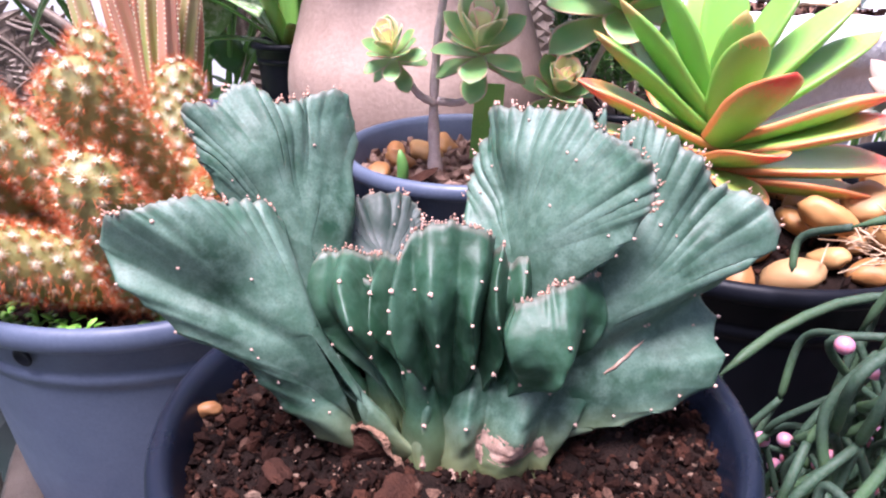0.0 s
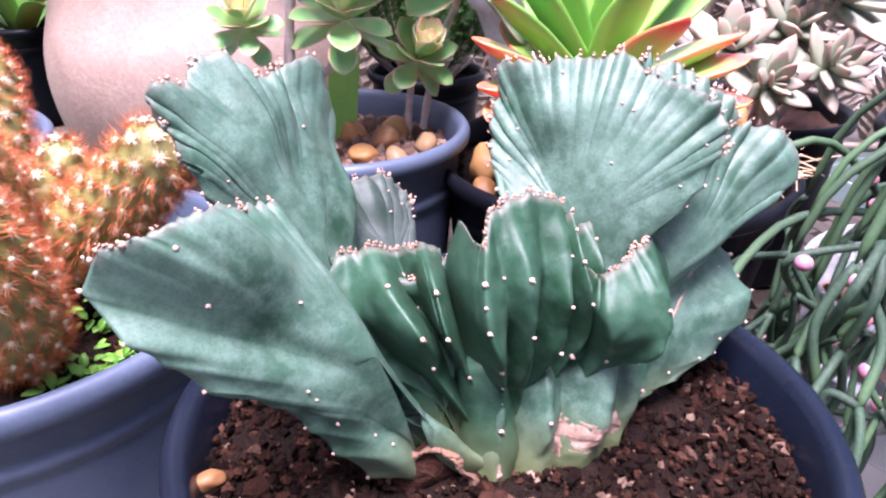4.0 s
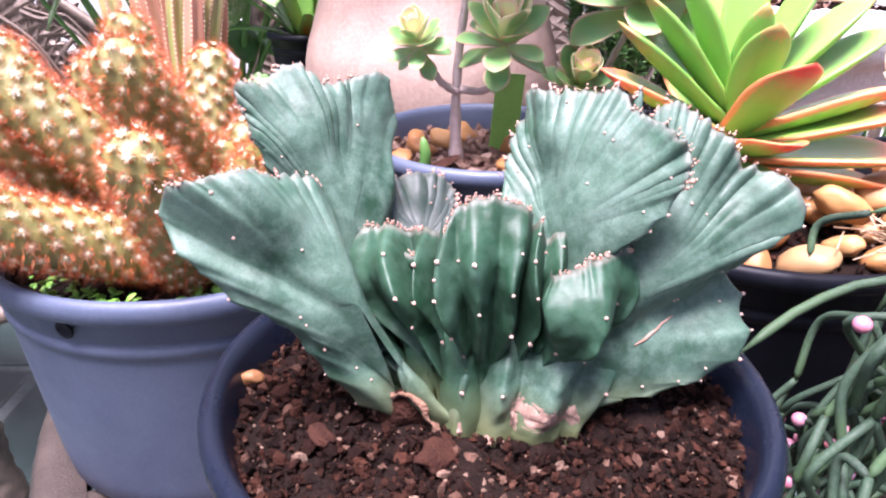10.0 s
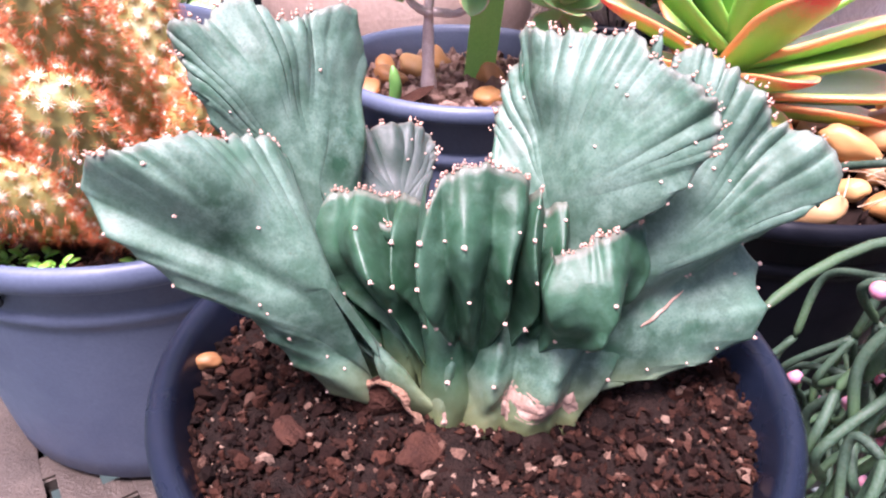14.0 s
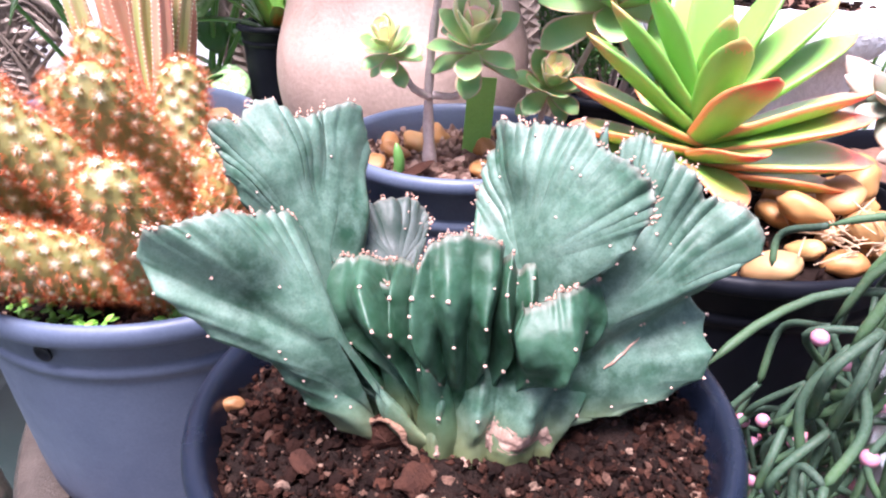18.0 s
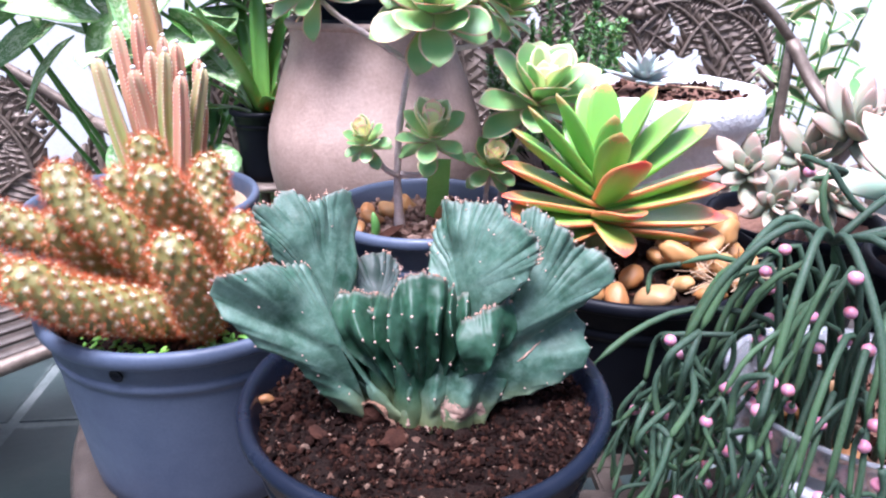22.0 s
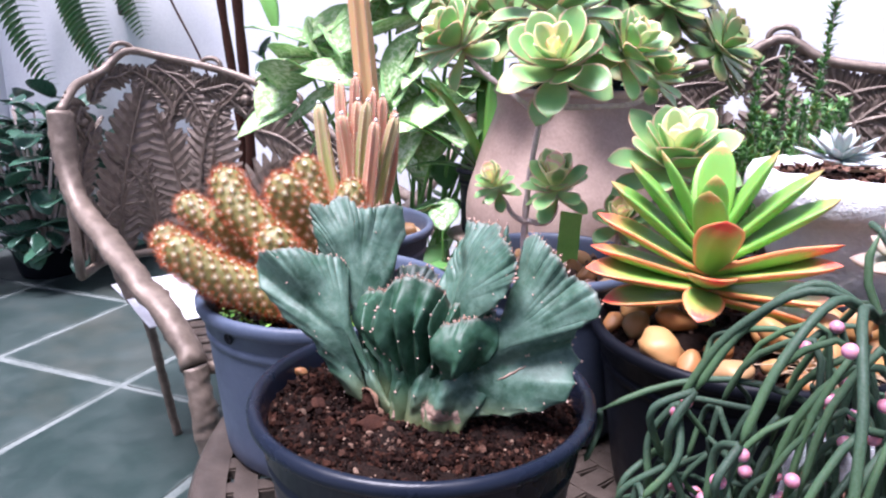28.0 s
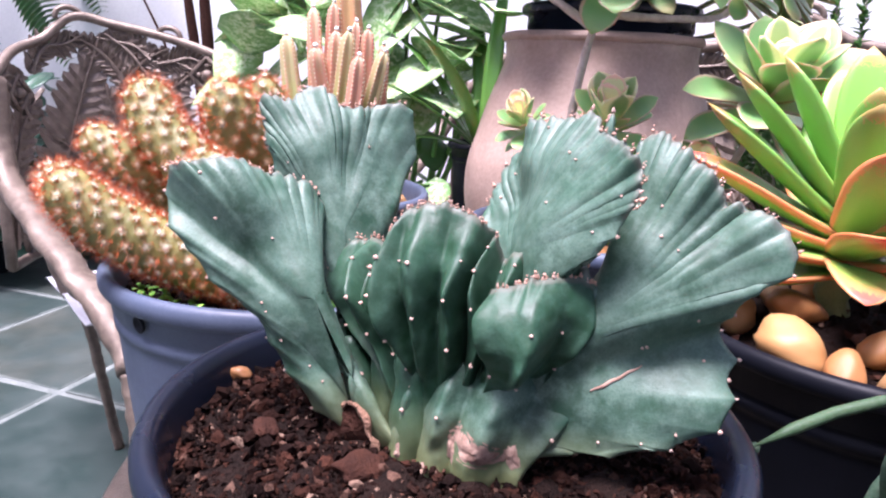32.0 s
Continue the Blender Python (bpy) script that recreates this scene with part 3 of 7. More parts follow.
def pebble_mesh(seed, flat=0.65):
    q = np.random.default_rng(seed)
    off = Vector(q.uniform(0, 50, 3))
    v = np.array([p * (1 + 0.26 * noise.noise(Vector(p) * 1.1 + off) + 0.06 * noise.noise(Vector(p) * 2.7 + off)) for p in FINE_V])
    return Geo().add(v * (1, q.uniform(0.7, 0.95), flat), FINE_F).mesh("pebble", PEBBLE)


PEBBLES = [pebble_mesh(k, 0.5 + 0.07 * k) for k in range(5)]


def pebbles(parent, spots):
    """Pebbles on a bed: (x, y, z, size) in the thing's space."""
    for k, (x, y, z, s) in enumerate(spots):
        m = Matrix.Translation((x, y, z)) @ Euler((RNG.uniform(-0.5, 0.5), RNG.uniform(-0.5, 0.5), RNG.uniform(0, 6.28))).to_matrix().to_4x4() @ Matrix.Diagonal((s, s * RNG.uniform(0.85, 1.1), s, 1))
        child("pebble", PEBBLES[k % 5], parent, m)


TABLE_Z = 0.70

# ---- the crested cactus in its pot: the subject ----
MAIN = (0.004, 0.230, TABLE_Z)
crested = thing("potted_crested_cactus", MAIN, "blue-green crested fan cactus in a round navy plastic pot", "potted cactus")
pot = child("pot", pot_mesh("pot", POT_NAVY, 0.116, 0.177, 0.084, 0.010), crested, None, "glossy navy plastic pot")
child("soil", soil_disc("soil", SOIL_FLOOR, 0.1065, 0.1585, 0.006, 26), crested, None, "dark crumbly potting soil")
child("crumb_layer", crumbs("crumb_layer", SOIL, 0.1045, 0.160, 8600, (0.0005, 0.0026), 3), crested, None, "dark bark crumbs and grit", "stuff")
child("clod_layer", crumbs("clod_layer", SOIL, 0.1025, 0.1605, 190, (0.0016, 0.0038), 4), crested, None, "loose dark clods of soil", "stuff")
ORIGIN = np.array([0.0, 0.2, 0.86]) - np.array(MAIN)


def mm(pts):
    return np.array(pts, float) / 1000 + ORIGIN


def areole(g, at, out, q, size=0.001, spines=True):
    """A felted cushion with a pair of short spines."""
    side = np.cross(out, (0.3, 0.2, 1.0))
    side /= np.linalg.norm(side) + 1e-9
    g.add(BALL_V * (size * q.uniform(0.8, 1.25, 3)) + at + out * size * 0.3, BALL_F)
    if spines:
        for k in (-1, 1):
            d = out * size * q.uniform(0.9, 1.7) + side * size * q.uniform(0.5, 1.2) * k
            g.add(*tube([at, at + d * 0.6, at + d], [size * 0.42, size * 0.3, size * 0.1], 4)[:2])


def fan_lobe(outline, base, ridges, seed, rim=(0.3, 0.8), bulge=0.0, thick=(0.010, 0.0028), amp=0.003, nu=300, nv=36, dots=10, mat=None, fold=0.0105, tucks=0.0008):
    """One crest: a fleshy fan that spreads from a base line to its outline, waved at large, crinkled along the crest.
    rim: the stretch of the outline that carries the close row of areoles; the rest of the edge is cut in scallops between pointed teeth."""
    q = np.random.default_rng(seed)
    pts = mm(outline)
    edge = catmull(pts, nu, 0.34)
    u = np.linspace(0, 1, nu)
    ba, bb = mm(base)
    root = (ba + bb) / 2
    # the blade spreads from a spine that climbs from the base to the middle of the fan
    lo, hi = min(max(rim[0], 0.2), 0.45), max(min(rim[1], 0.8), 0.55)
    climb = np.minimum(1, np.minimum(u / lo, (1 - u) / (1 - hi))) ** 1.15
    heart = root + (edge[int(nu * (lo + hi) / 2)] - root) * 0.52
    foot = root + (heart - root) * climb[:, None] + (bb - ba) * ((u - 0.5) * (1 - climb))[:, None]
    mid = edge.mean(0) - root
    across = edge[int(nu * 0.8)] - edge[int(nu * 0.2)]
    normal = np.cross(across, mid)
    normal /= np.linalg.norm(normal)
    if normal[1] > 0:
        normal = -normal
    knots = np.r_[0, np.cumsum(np.linalg.norm(np.diff(pts, axis=0), axis=1))]
    arc = u * knots[-1]
    i = np.clip(np.searchsorted(knots, arc, "right") - 1, 0, len(pts) - 2)
    span = knots[i + 1] - knots[i]
    frac = (arc - knots[i]) / span
    crest = (u > rim[0]) & (u < rim[1])
    soft = np.clip(np.minimum(u - rim[0], rim[1] - u) * 14, 0, 1)
    wide = np.clip(np.minimum(u - rim[0] + 0.04, rim[1] + 0.04 - u) * 9, 0, 1)
    dent = (1 - soft) * 0.11 * span * np.sin(np.pi * frac) ** 0.75
    chord = edge - foot
    unit = chord / (np.linalg.norm(chord, axis=1)[:, None] + 1e-9)
    jag = np.array([noise.noise(Vector((s * 330, seed * 3.1, 0))) for s in arc])
    pleat = np.array([noise.noise(Vector((s * 190, seed * 1.7, 5))) for s in arc])
    # short sharp pleats that start at the crest and die out down the blade
    beat = arc / fold + 0.85 * np.array([noise.noise(Vector((s * 60, seed, 8))) for s in arc])
    tuck = 1 - 1.6 * np.abs(np.sin(np.pi * beat)) ** 0.8
    length = np.array([0.60 - 0.30 * noise.noise(Vector((math.floor(b + 0.5) * 3.7, seed, 2))) for b in beat])
    strong = np.array([1.0 + 0.7 * noise.noise(Vector((math.floor(b + 0.5) * 2.3, seed, 6))) for b in beat])
    # cut the scallops square to the edge, inward
    run = np.gradient(edge, axis=0)
    run /= np.linalg.norm(run, axis=1)[:, None] + 1e-9
    inward = np.cross(normal, run)
    inward *= np.sign(((edge.mean(0) - edge) * inward).sum(1).mean())
    edge = edge + inward * (dent - 0.0026 * jag * soft)[:, None]
    # teeth and scallops belong to the margin: the blade inside follows an evened outline
    win = np.hanning(2 * int(nu * 0.06) + 3)
    half = len(win) // 2
    even = np.stack([np.convolve(np.pad(edge[:, c], half, "reflect", reflect_type="odd"), win / win.sum(), "valid") for c in range(3)], 1)
    spare = edge - even
    chord = even - foot
    # folds fan out from a point far below the foot, so that they do not pinch together at the base
    up = mid / np.linalg.norm(mid)
    side = np.cross(normal, up)
    low = root - up * np.linalg.norm(mid) * 0.75
    v = np.linspace(0, 1, nv)
    P = np.zeros((nu, nv, 3))
    for k in range(nu):
        inside = min(1.0, min(u[k], 1 - u[k]) * 12)
        for j in range(nv):
            t = v[j]
            p = foot[k] + chord[k] * t + spare[k] * t**3
            d = p - low
            ang = math.atan2(d @ side, d @ up)
            ang += 0.05 * noise.noise(Vector((ang * 4, t * 2.5, seed + 2)))
            ribs = noise.noise(Vector((ang * ridges * 1.6, t * 0.6, seed + 9)))
            ribs = 1.3 * ribs
            fine = noise.noise(Vector((ang * ridges * 4.2, t * 0.7, seed + 20)))
            broad = noise.noise(Vector((d @ side, d @ up, seed * 0.01)) * 42)
            grow = min(1.0, t / 0.9) ** 3.2
            lift = bulge * (climb[k] * math.cos(math.pi / 2 * t) + (1 - climb[k]) * math.sin(math.pi * t)) + 0.0058 * broad * math.sin(math.pi * min(1, t * 0.8))
            lift += inside * (amp * wide[k] * grow * (1.5 * ribs + 0.3 * fine) + soft[k] * (0.0036 * pleat[k] * t**3 + 0.0014 * jag[k] * t**9))
            lift += inside * wide[k] * tucks * strong[k] * tuck[k] * min(1.0, max(0.0, (t - length[k]) / (1 - length[k]))) ** 1.4
            P[k, j] = p + normal * lift
    du, dv = np.gradient(P, axis=0), np.gradient(P, axis=1)
    N = np.cross(du, dv)
    N /= np.linalg.norm(N, axis=2)[..., None] + 1e-12
    N[(N @ normal) < 0] *= -1
    N[:, 0] = normal
    N[:, 1] = N[:, 1] * 0.5 + normal * 0.5
    close = np.clip(np.minimum(u, 1 - u) * 10, 0.02, 1) ** 0.5
    th = (thick[0] * 0.8 + (thick[1] - thick[0] * 0.8) * np.clip(v / 0.85, 0, 1) ** 0.8) / 2 * np.where(v > 0.93, 1 - 0.45 * (v - 0.93) / 0.07, 1)
    th = th[None] * close[:, None]
    front, back = P + N * th[..., None], P - N * th[..., None]
    tip = P[:, -1] + unit * thick[1] * 0.3
    sheet = np.concatenate([front, tip[:, None], back[:, ::-1]], 1)
    high = np.clip((P[..., 2] - ORIGIN[2]) / 0.13, 0, 1)
    uvx = np.concatenate([high, high[:, -1:], high[:, ::-1]], 1)
    ev = np.where(crest[:, None], v[None], 0.0)
    uvy = np.concatenate([ev, ev[:, -1:], ev[:, ::-1]], 1)
    lobe = child("lobe", Geo().add(sheet, grid_faces(nu, sheet.shape[1]), np.stack([uvx, uvy], -1)).mesh("lobe", mat or SKIN), crested)
    g, pale = Geo(), Geo()
    a, b = int(rim[0] * (nu - 1)), int(rim[1] * (nu - 1))
    reach = np.linalg.norm(np.diff(edge[a:b], axis=0), axis=1).sum()
    for k in range(int(reach / 0.0026)):
        x = a + (b - a) * q.random()
        k0 = int(x)
        p = tip[k0] + (tip[min(k0 + 1, nu - 1)] - tip[k0]) * (x - k0)
        (pale if q.random() < 0.3 else g).add(*felt(p + q.normal(0, 0.0006, 3) + unit[k0] * 0.0004, unit[k0], q))
    for k in range(1, len(pts) - 1):
        x = knots[k] / knots[-1]
        if not rim[0] < x < rim[1] and q.random() < 0.85:
            k0 = int(round(x * (nu - 1)))
            areole(pale, tip[k0], unit[k0], q, q.uniform(0.00055, 0.0009))
    for k in range(dots):
        i0 = q.integers(8, nu - 8)
        j0 = int(nv * (1 - 0.5 * q.random() ** 1.1)) - 3
        areole(pale, front[i0, j0], N[i0, j0], q, q.uniform(0.0004, 0.00075))
    felts(lobe, g, pale)
    return lobe


def felts(lobe, g, pale):
    if g.v:
        child("areole_crust", g.mesh("areole_crust", AREOLE), lobe, None, "row of pinkish brown areoles", "stuff")
    if pale.v:
        child("areole_scatter", pale.mesh("areole_scatter", AREOLE_PALE), lobe, None, "pale areoles with short spines", "stuff")


def felt(p, out, q):
    s = q.uniform(0.0004, 0.0009) * (1.3 if q.random() < 0.15 else 1)
    line = [p, p + out * s * q.uniform(0.8, 2.2)]
    v = np.concatenate([BALL_V * (s * q.uniform(0.75, 1.2, 3)) + line[0], BALL_V * s * 0.6 + line[1]])
    return v, list(BALL_F) + [tuple(k + len(BALL_V) for k in f) for f in BALL_F]


def pleated(curves, seed, back=0.010, crest=0.0032, mat=None, felted=(0.0, 1.0), beads=26, teeth=()):
    """A folded crest: the skin runs over ridges and valleys that climb from the foot to the crest and closes behind.
    curves: the lines of the folds, ridge and valley in turn, each from foot to crest; teeth: (line, share) of single areoles."""
    q = np.random.default_rng(seed)
    nv, step = 44, 12
    cols = np.array([catmull(mm(c), nv, 0.42) for c in curves])
    n = len(cols)
    nu = (n - 1) * step + 1
    P = np.zeros((nu, nv, 3))
    for k in range(nu):
        i = min(k // step, n - 2)
        t = k / step - i
        a, b, c, d = cols[max(i - 1, 0)], cols[i], cols[i + 1], cols[min(i + 2, n - 1)]
        bow = 0.5 * (2 * b + (c - a) * t + (2 * a - 5 * b + 4 * c - d) * t * t + (3 * b - a - 3 * c + d) * t**3)
        P[k] = 0.85 * bow + 0.15 * (b + (c - b) * t)
        # round ridges, creased valleys
        w = t**1.9 if i % 2 else 1 - (1 - t) ** 1.9
        P[k, :, 1] = 0.45 * P[k, :, 1] + 0.55 * (b + (c - b) * w)[:, 1]
    v = np.linspace(0, 1, nv)
    u = np.linspace(0, 1, nu)
    wave = np.array([[noise.noise(Vector(p) * 75 + Vector((seed, 0, 0))) + 0.5 * noise.noise(Vector(p) * 210) for p in row] for row in P])
    P[..., 1] += 0.0020 * wave * np.sin(np.pi * np.clip(u * 1.0, 0, 1))[:, None] ** 0.3
    rim = np.array([noise.noise(Vector((x * (n - 1) * 2.6, seed, 3))) for x in u])
    P[..., 2] += (v[None] ** 10) * 0.0016 * rim[:, None]
    depth = (back + (crest - back) * v**0.7)[None] * (np.clip(np.minimum(u, 1 - u) * 9, 0.05, 1) ** 0.5)[:, None]
    B = P + np.stack([0 * depth, depth, 0 * depth], -1)
    tip = (P[:, -1] + B[:, -1]) / 2 + (0, 0, 0.0008)
    sheet = np.concatenate([P, tip[:, None], B[:, ::-1]], 1)
    high = np.clip((sheet[..., 2] - ORIGIN[2]) / 0.13, 0, 1)
    ev = np.broadcast_to(np.r_[v, 1.0, v[::-1]][None] ** 2, high.shape)
    lobe = child("lobe", Geo().add(sheet, grid_faces(nu, sheet.shape[1]), np.stack([high, ev], -1)).mesh("lobe", mat or SKIN_GREEN), crested)
    g, pale = Geo(), Geo()
    a, b = felted[0] * (nu - 1), felted[1] * (nu - 1)
    for k in range(beads):
        i = int(a + (b - a) * (k + q.uniform(0.1, 0.9)) / beads)
        (pale if q.random() < 0.3 else g).add(*felt(tip[i] + q.normal(0, 0.0004, 3), np.array((0, -0.3, 1.0)), q))
    for line, share in teeth:
        p = P[int(round(line * step)), int(share * (nv - 1))]
        areole(pale, p, np.array((q.normal(0, 0.25), -0.94, 0.1)), q, q.uniform(0.0006, 0.0010))
    felts(lobe, g, pale)
    return lobe


# front left fan
fan_lobe([(-36, 26, -6), (-50, 20, 6), (-61, 17, 22), (-69, 17, 34), (-81, 16, 49), (-94, 14, 57), (-103, 12, 70), (-110, 11, 78), (-118, 20, 89), (-113, 18, 100), (-104, 17, 102), (-95, 19, 104),
          (-87, 24, 104), (-79, 31, 100), (-73, 39, 97), (-67, 47, 94), (-62, 51, 84), (-66, 40, 76), (-67, 35, 65), (-58, 39, 58), (-48, 33, 40), (-30, 25, 22), (-17, 19, 8)],
         [(-34, 26, -8), (-13, 18, -6)], 6, 11, (0.43, 0.675), 0.0085, dots=13, amp=0.0034, thick=(0.013, 0.0028))
# back left fan
fan_lobe([(-52, 46, 34), (-61, 48, 56), (-72, 50, 78), (-86, 50, 98), (-92, 52, 108), (-95, 55, 117), (-98, 58, 126), (-94, 60, 127), (-87, 62, 126), (-82, 70, 132), (-74, 72, 131), (-68, 74, 124),
          (-58, 81, 124), (-53, 84, 126), (-45, 90, 127), (-41, 95, 123), (-39, 95, 112), (-36, 92, 104), (-42, 92, 96), (-47, 95, 86), (-45, 88, 76), (-44, 72, 62), (-40, 58, 46)],
         [(-46, 42, 4), (-32, 40, 4)], 6, 23, (0.29, 0.64), 0.0075, dots=12, amp=0.0034)
# small purple-grey fan in the middle, at the back
fan_lobe([(-33, 56, 58), (-41, 62, 66), (-43, 68, 74), (-40, 76, 78), (-36, 84, 81), (-27, 90, 81), (-18, 94, 80), (-11, 92, 76), (-9, 87, 70), (-11, 81, 66), (-18, 66, 60)],
         [(-32, 48, 24), (-18, 46, 24)], 7, 31, (0.18, 0.8), 0.003, nu=130, nv=24, dots=8, amp=0.0016, mat=SKIN_YOUNG, fold=0.0065, tucks=0.0008)
# low fan behind the middle
fan_lobe([(-34, 40, 40), (-33, 42, 54), (-30, 44, 62), (-22, 42, 67), (-14, 36, 70), (-6, 32, 72), (2, 32, 70), (8, 34, 62), (6, 30, 50)],
         [(-26, 28, 4), (4, 24, 2)], 4, 47, (0.2, 0.75), -0.004, thick=(0.014, 0.004), nu=90, nv=20, dots=6, amp=0.004, mat=SKIN_GREEN)
# folded crest left of the middle
pleated([[(-12, 30, -6), (-20, 36, 20), (-42, 52, 42), (-53, 59, 56), (-50, 58, 66)],
         [(-13, 20, -6), (-22, 26, 22), (-46, 38, 40), (-56, 43, 52), (-57, 46, 60), (-53, 50, 68)],
         [(-11, 22, -6), (-19, 28, 22), (-36, 36, 42), (-45, 38, 57), (-45, 50, 71)],
         [(-9, 16, -6), (-14, 18, 18), (-25, 22, 38), (-33, 15, 59), (-38, 29, 69), (-37, 48, 73)],
         [(-7, 22, -6), (-12, 28, 20), (-19, 37, 42), (-26, 42, 58), (-29, 49, 70)],
         [(-5, 15, -6), (-9, 19, 20), (-17, 19, 42), (-26, 13, 60), (-26, 21, 70), (-23, 42, 74)],
         [(-3, 24, -6), (-6, 30, 20), (-12, 35, 45), (-15, 38, 62), (-16, 42, 72)]], 43, 0.012, 0.004, SKIN_GREEN, (0.12, 0.85), 30,
        [(1, 0.62), (1, 0.9), (3, 0.5), (3, 0.66), (3, 0.84), (5, 0.42), (5, 0.66), (5, 0.8)])
# the tall crest in the middle; its left edge runs down the front as a comb
pleated([[(-6, 22, -6), (-9, 28, 20), (-14, 33, 50), (-17, 34, 72), (-15, 30, 87)],
         [(-5, 12, -6), (-5, 15, 30), (-9, 8, 42), (-14, 0, 54), (-18, 1, 66), (-18, 4, 74), (-15, 12, 86)],
         [(-2, 14, -6), (-3, 16, 32), (-6, 12, 52), (-9, 9, 72), (-11, 17, 93)],
         [(1, 12, -6), (1, 13, 28), (-1, 6, 46), (-2, 2, 62), (-4, 4, 79), (-3, 19, 96)],
         [(4, 14, -6), (4, 17, 32), (4, 15, 52), (5, 12, 75), (6, 21, 96)],
         [(6, 13, -6), (7, 15, 30), (11, 6, 52), (10, 3, 70), (13, 9, 80), (15, 22, 92)],
         [(10, 20, -6), (12, 25, 30), (15, 28, 55), (18, 30, 74), (19, 32, 86)]], 53, 0.013, 0.0034, SKIN_GREEN, (0.17, 0.92), 34,
        [(1, 0.42), (1, 0.6), (1, 0.78), (1, 0.86), (1, 0.93), (3, 0.62), (3, 0.8), (5, 0.52), (5, 0.7), (5, 0.85), (2, 0.86)])
# narrow petals between the middle and the cup
pleated([[(10, 20, -6), (12, 24, 30), (13, 27, 55), (15, 30, 76)],
         [(11, 14, -6), (14, 15, 30), (21, 8, 51), (18, 5, 71), (18, 11, 78), (21, 24, 86)],
         [(14, 17, -6), (18, 20, 30), (23, 21, 52), (23, 22, 68), (24, 27, 77)],
         [(17, 14, -6), (21, 16, 30), (27, 10, 48), (27, 8, 62), (28, 13, 71), (30, 24, 81)],
         [(22, 20, -6), (26, 26, 30), (32, 30, 52), (34, 32, 70)]], 59, 0.010, 0.0034, SKIN_GREEN, (0.25, 0.3), 3,
        [(1, 0.48), (1, 0.72), (1, 0.84), (1, 0.96), (3, 0.52), (3, 0.7), (3, 0.96), (2, 0.97)])
# cupped crest, front right: its near wall and its far wall
pleated([[(18, 20, -6), (22, 20, 24), (23, 20, 48), (23, 20, 60), (25, 18, 69)],
         [(18, 14, -6), (22, 13, 28), (27, 3, 44), (23, -3, 55), (21, -1, 63), (25, 7, 71)],
         [(20, 13, -6), (26, 13, 30), (34, 3, 43), (35, -3, 54), (34, -1, 66), (34, 8, 74)],
         [(21, 14, -6), (28, 15, 30), (37, 4, 40), (39, -4, 46), (42, -5, 57), (41, 0, 69), (41, 12, 76)],
         [(22, 16, -6), (30, 19, 30), (41, 16, 42), (48, 13, 54), (50, 13, 66), (49, 20, 76)],
         [(23, 17, -6), (33, 20, 30), (46, 18, 42), (55, 15, 51), (59, 18, 61), (56, 26, 73)],
         [(24, 24, -6), (35, 28, 28), (50, 32, 44), (60, 34, 56), (58, 36, 68)]], 67, 0.010, 0.0036, SKIN_GREEN, (0.2, 0.9), 34,
        [(1, 0.6), (3, 0.55), (3, 0.8), (5, 0.62), (4, 0.8), (1, 0.4)])
# the low skirt that runs out to the front under the middle
skirt = pleated([[(-14, 18, -8), (-15, 20, 8), (-14, 24, 20), (-12, 34, 30)],
         [(-9, 8, -8), (-9, 9, 8), (-7, 10, 20), (-5, 18, 33), (-4, 30, 38)],
         [(-3, 13, -8), (-2, 14, 8), (0, 16, 20), (1, 26, 34)],
         [(5, 5, -8), (6, 5, 8), (8, 5, 20), (10, 12, 33), (12, 30, 40)],
         [(13, 8, -8), (14, 9, 10), (16, 10, 22), (18, 20, 34), (20, 32, 38)],
         [(22, 2, -8), (23, 1, 8), (26, 0, 20), (31, 5, 33), (33, 14, 42), (34, 30, 46)],
         [(32, 7, -8), (33, 8, 8), (36, 9, 20), (42, 18, 32), (44, 30, 38)],
         [(38, 6, -8), (40, 7, 4), (46, 8, 14), (54, 16, 26), (58, 26, 32)],
         [(36, 22, -8), (42, 24, 6), (50, 26, 14), (58, 30, 22)]], 89, 0.010, 0.006, SKIN, (0.0, 0.1), 0,
        [(1, 0.5), (1, 0.66), (3, 0.5), (5, 0.68), (7, 0.6)])
fan_lobe([(26, 26, 56), (27, 30, 72), (32, 33, 80), (42, 32, 81), (52, 28, 78), (60, 28, 68), (52, 26, 54)], [(20, 20, 10), (40, 20, 10)], 3, 71, (0.25, 0.7), 0.003,
         thick=(0.013, 0.005), nu=80, nv=20, dots=4, amp=0.003)
# large right fan at the back
fan_lobe([(14, 38, 60), (12, 46, 76), (8, 50, 86), (9, 58, 93), (12, 64, 102), (15, 69, 111), (20, 74, 122), (26, 66, 125), (35, 56, 127), (43, 48, 129), (48, 44, 131), (51, 38, 127), (55, 30, 124),
          (61, 22, 122), (65, 17, 119), (68, 14, 113), (67, 14, 104), (63, 15, 93), (58, 16, 86), (52, 19, 82), (42, 24, 76), (34, 28, 66)],
         [(10, 30, 16), (34, 25, 18)], 5, 73, (0.16, 0.78), 0.0065, dots=11, amp=0.0026, nu=320)
fan_lobe([(53, 44, 108), (54, 43, 122), (56, 42, 131), (58, 43, 122), (59, 44, 108)], [(52, 44, 92), (58, 44, 92)], 1, 79, (0.3, 0.5), 0.0, thick=(0.006, 0.003), nu=40, nv=10, dots=0, amp=0.001)
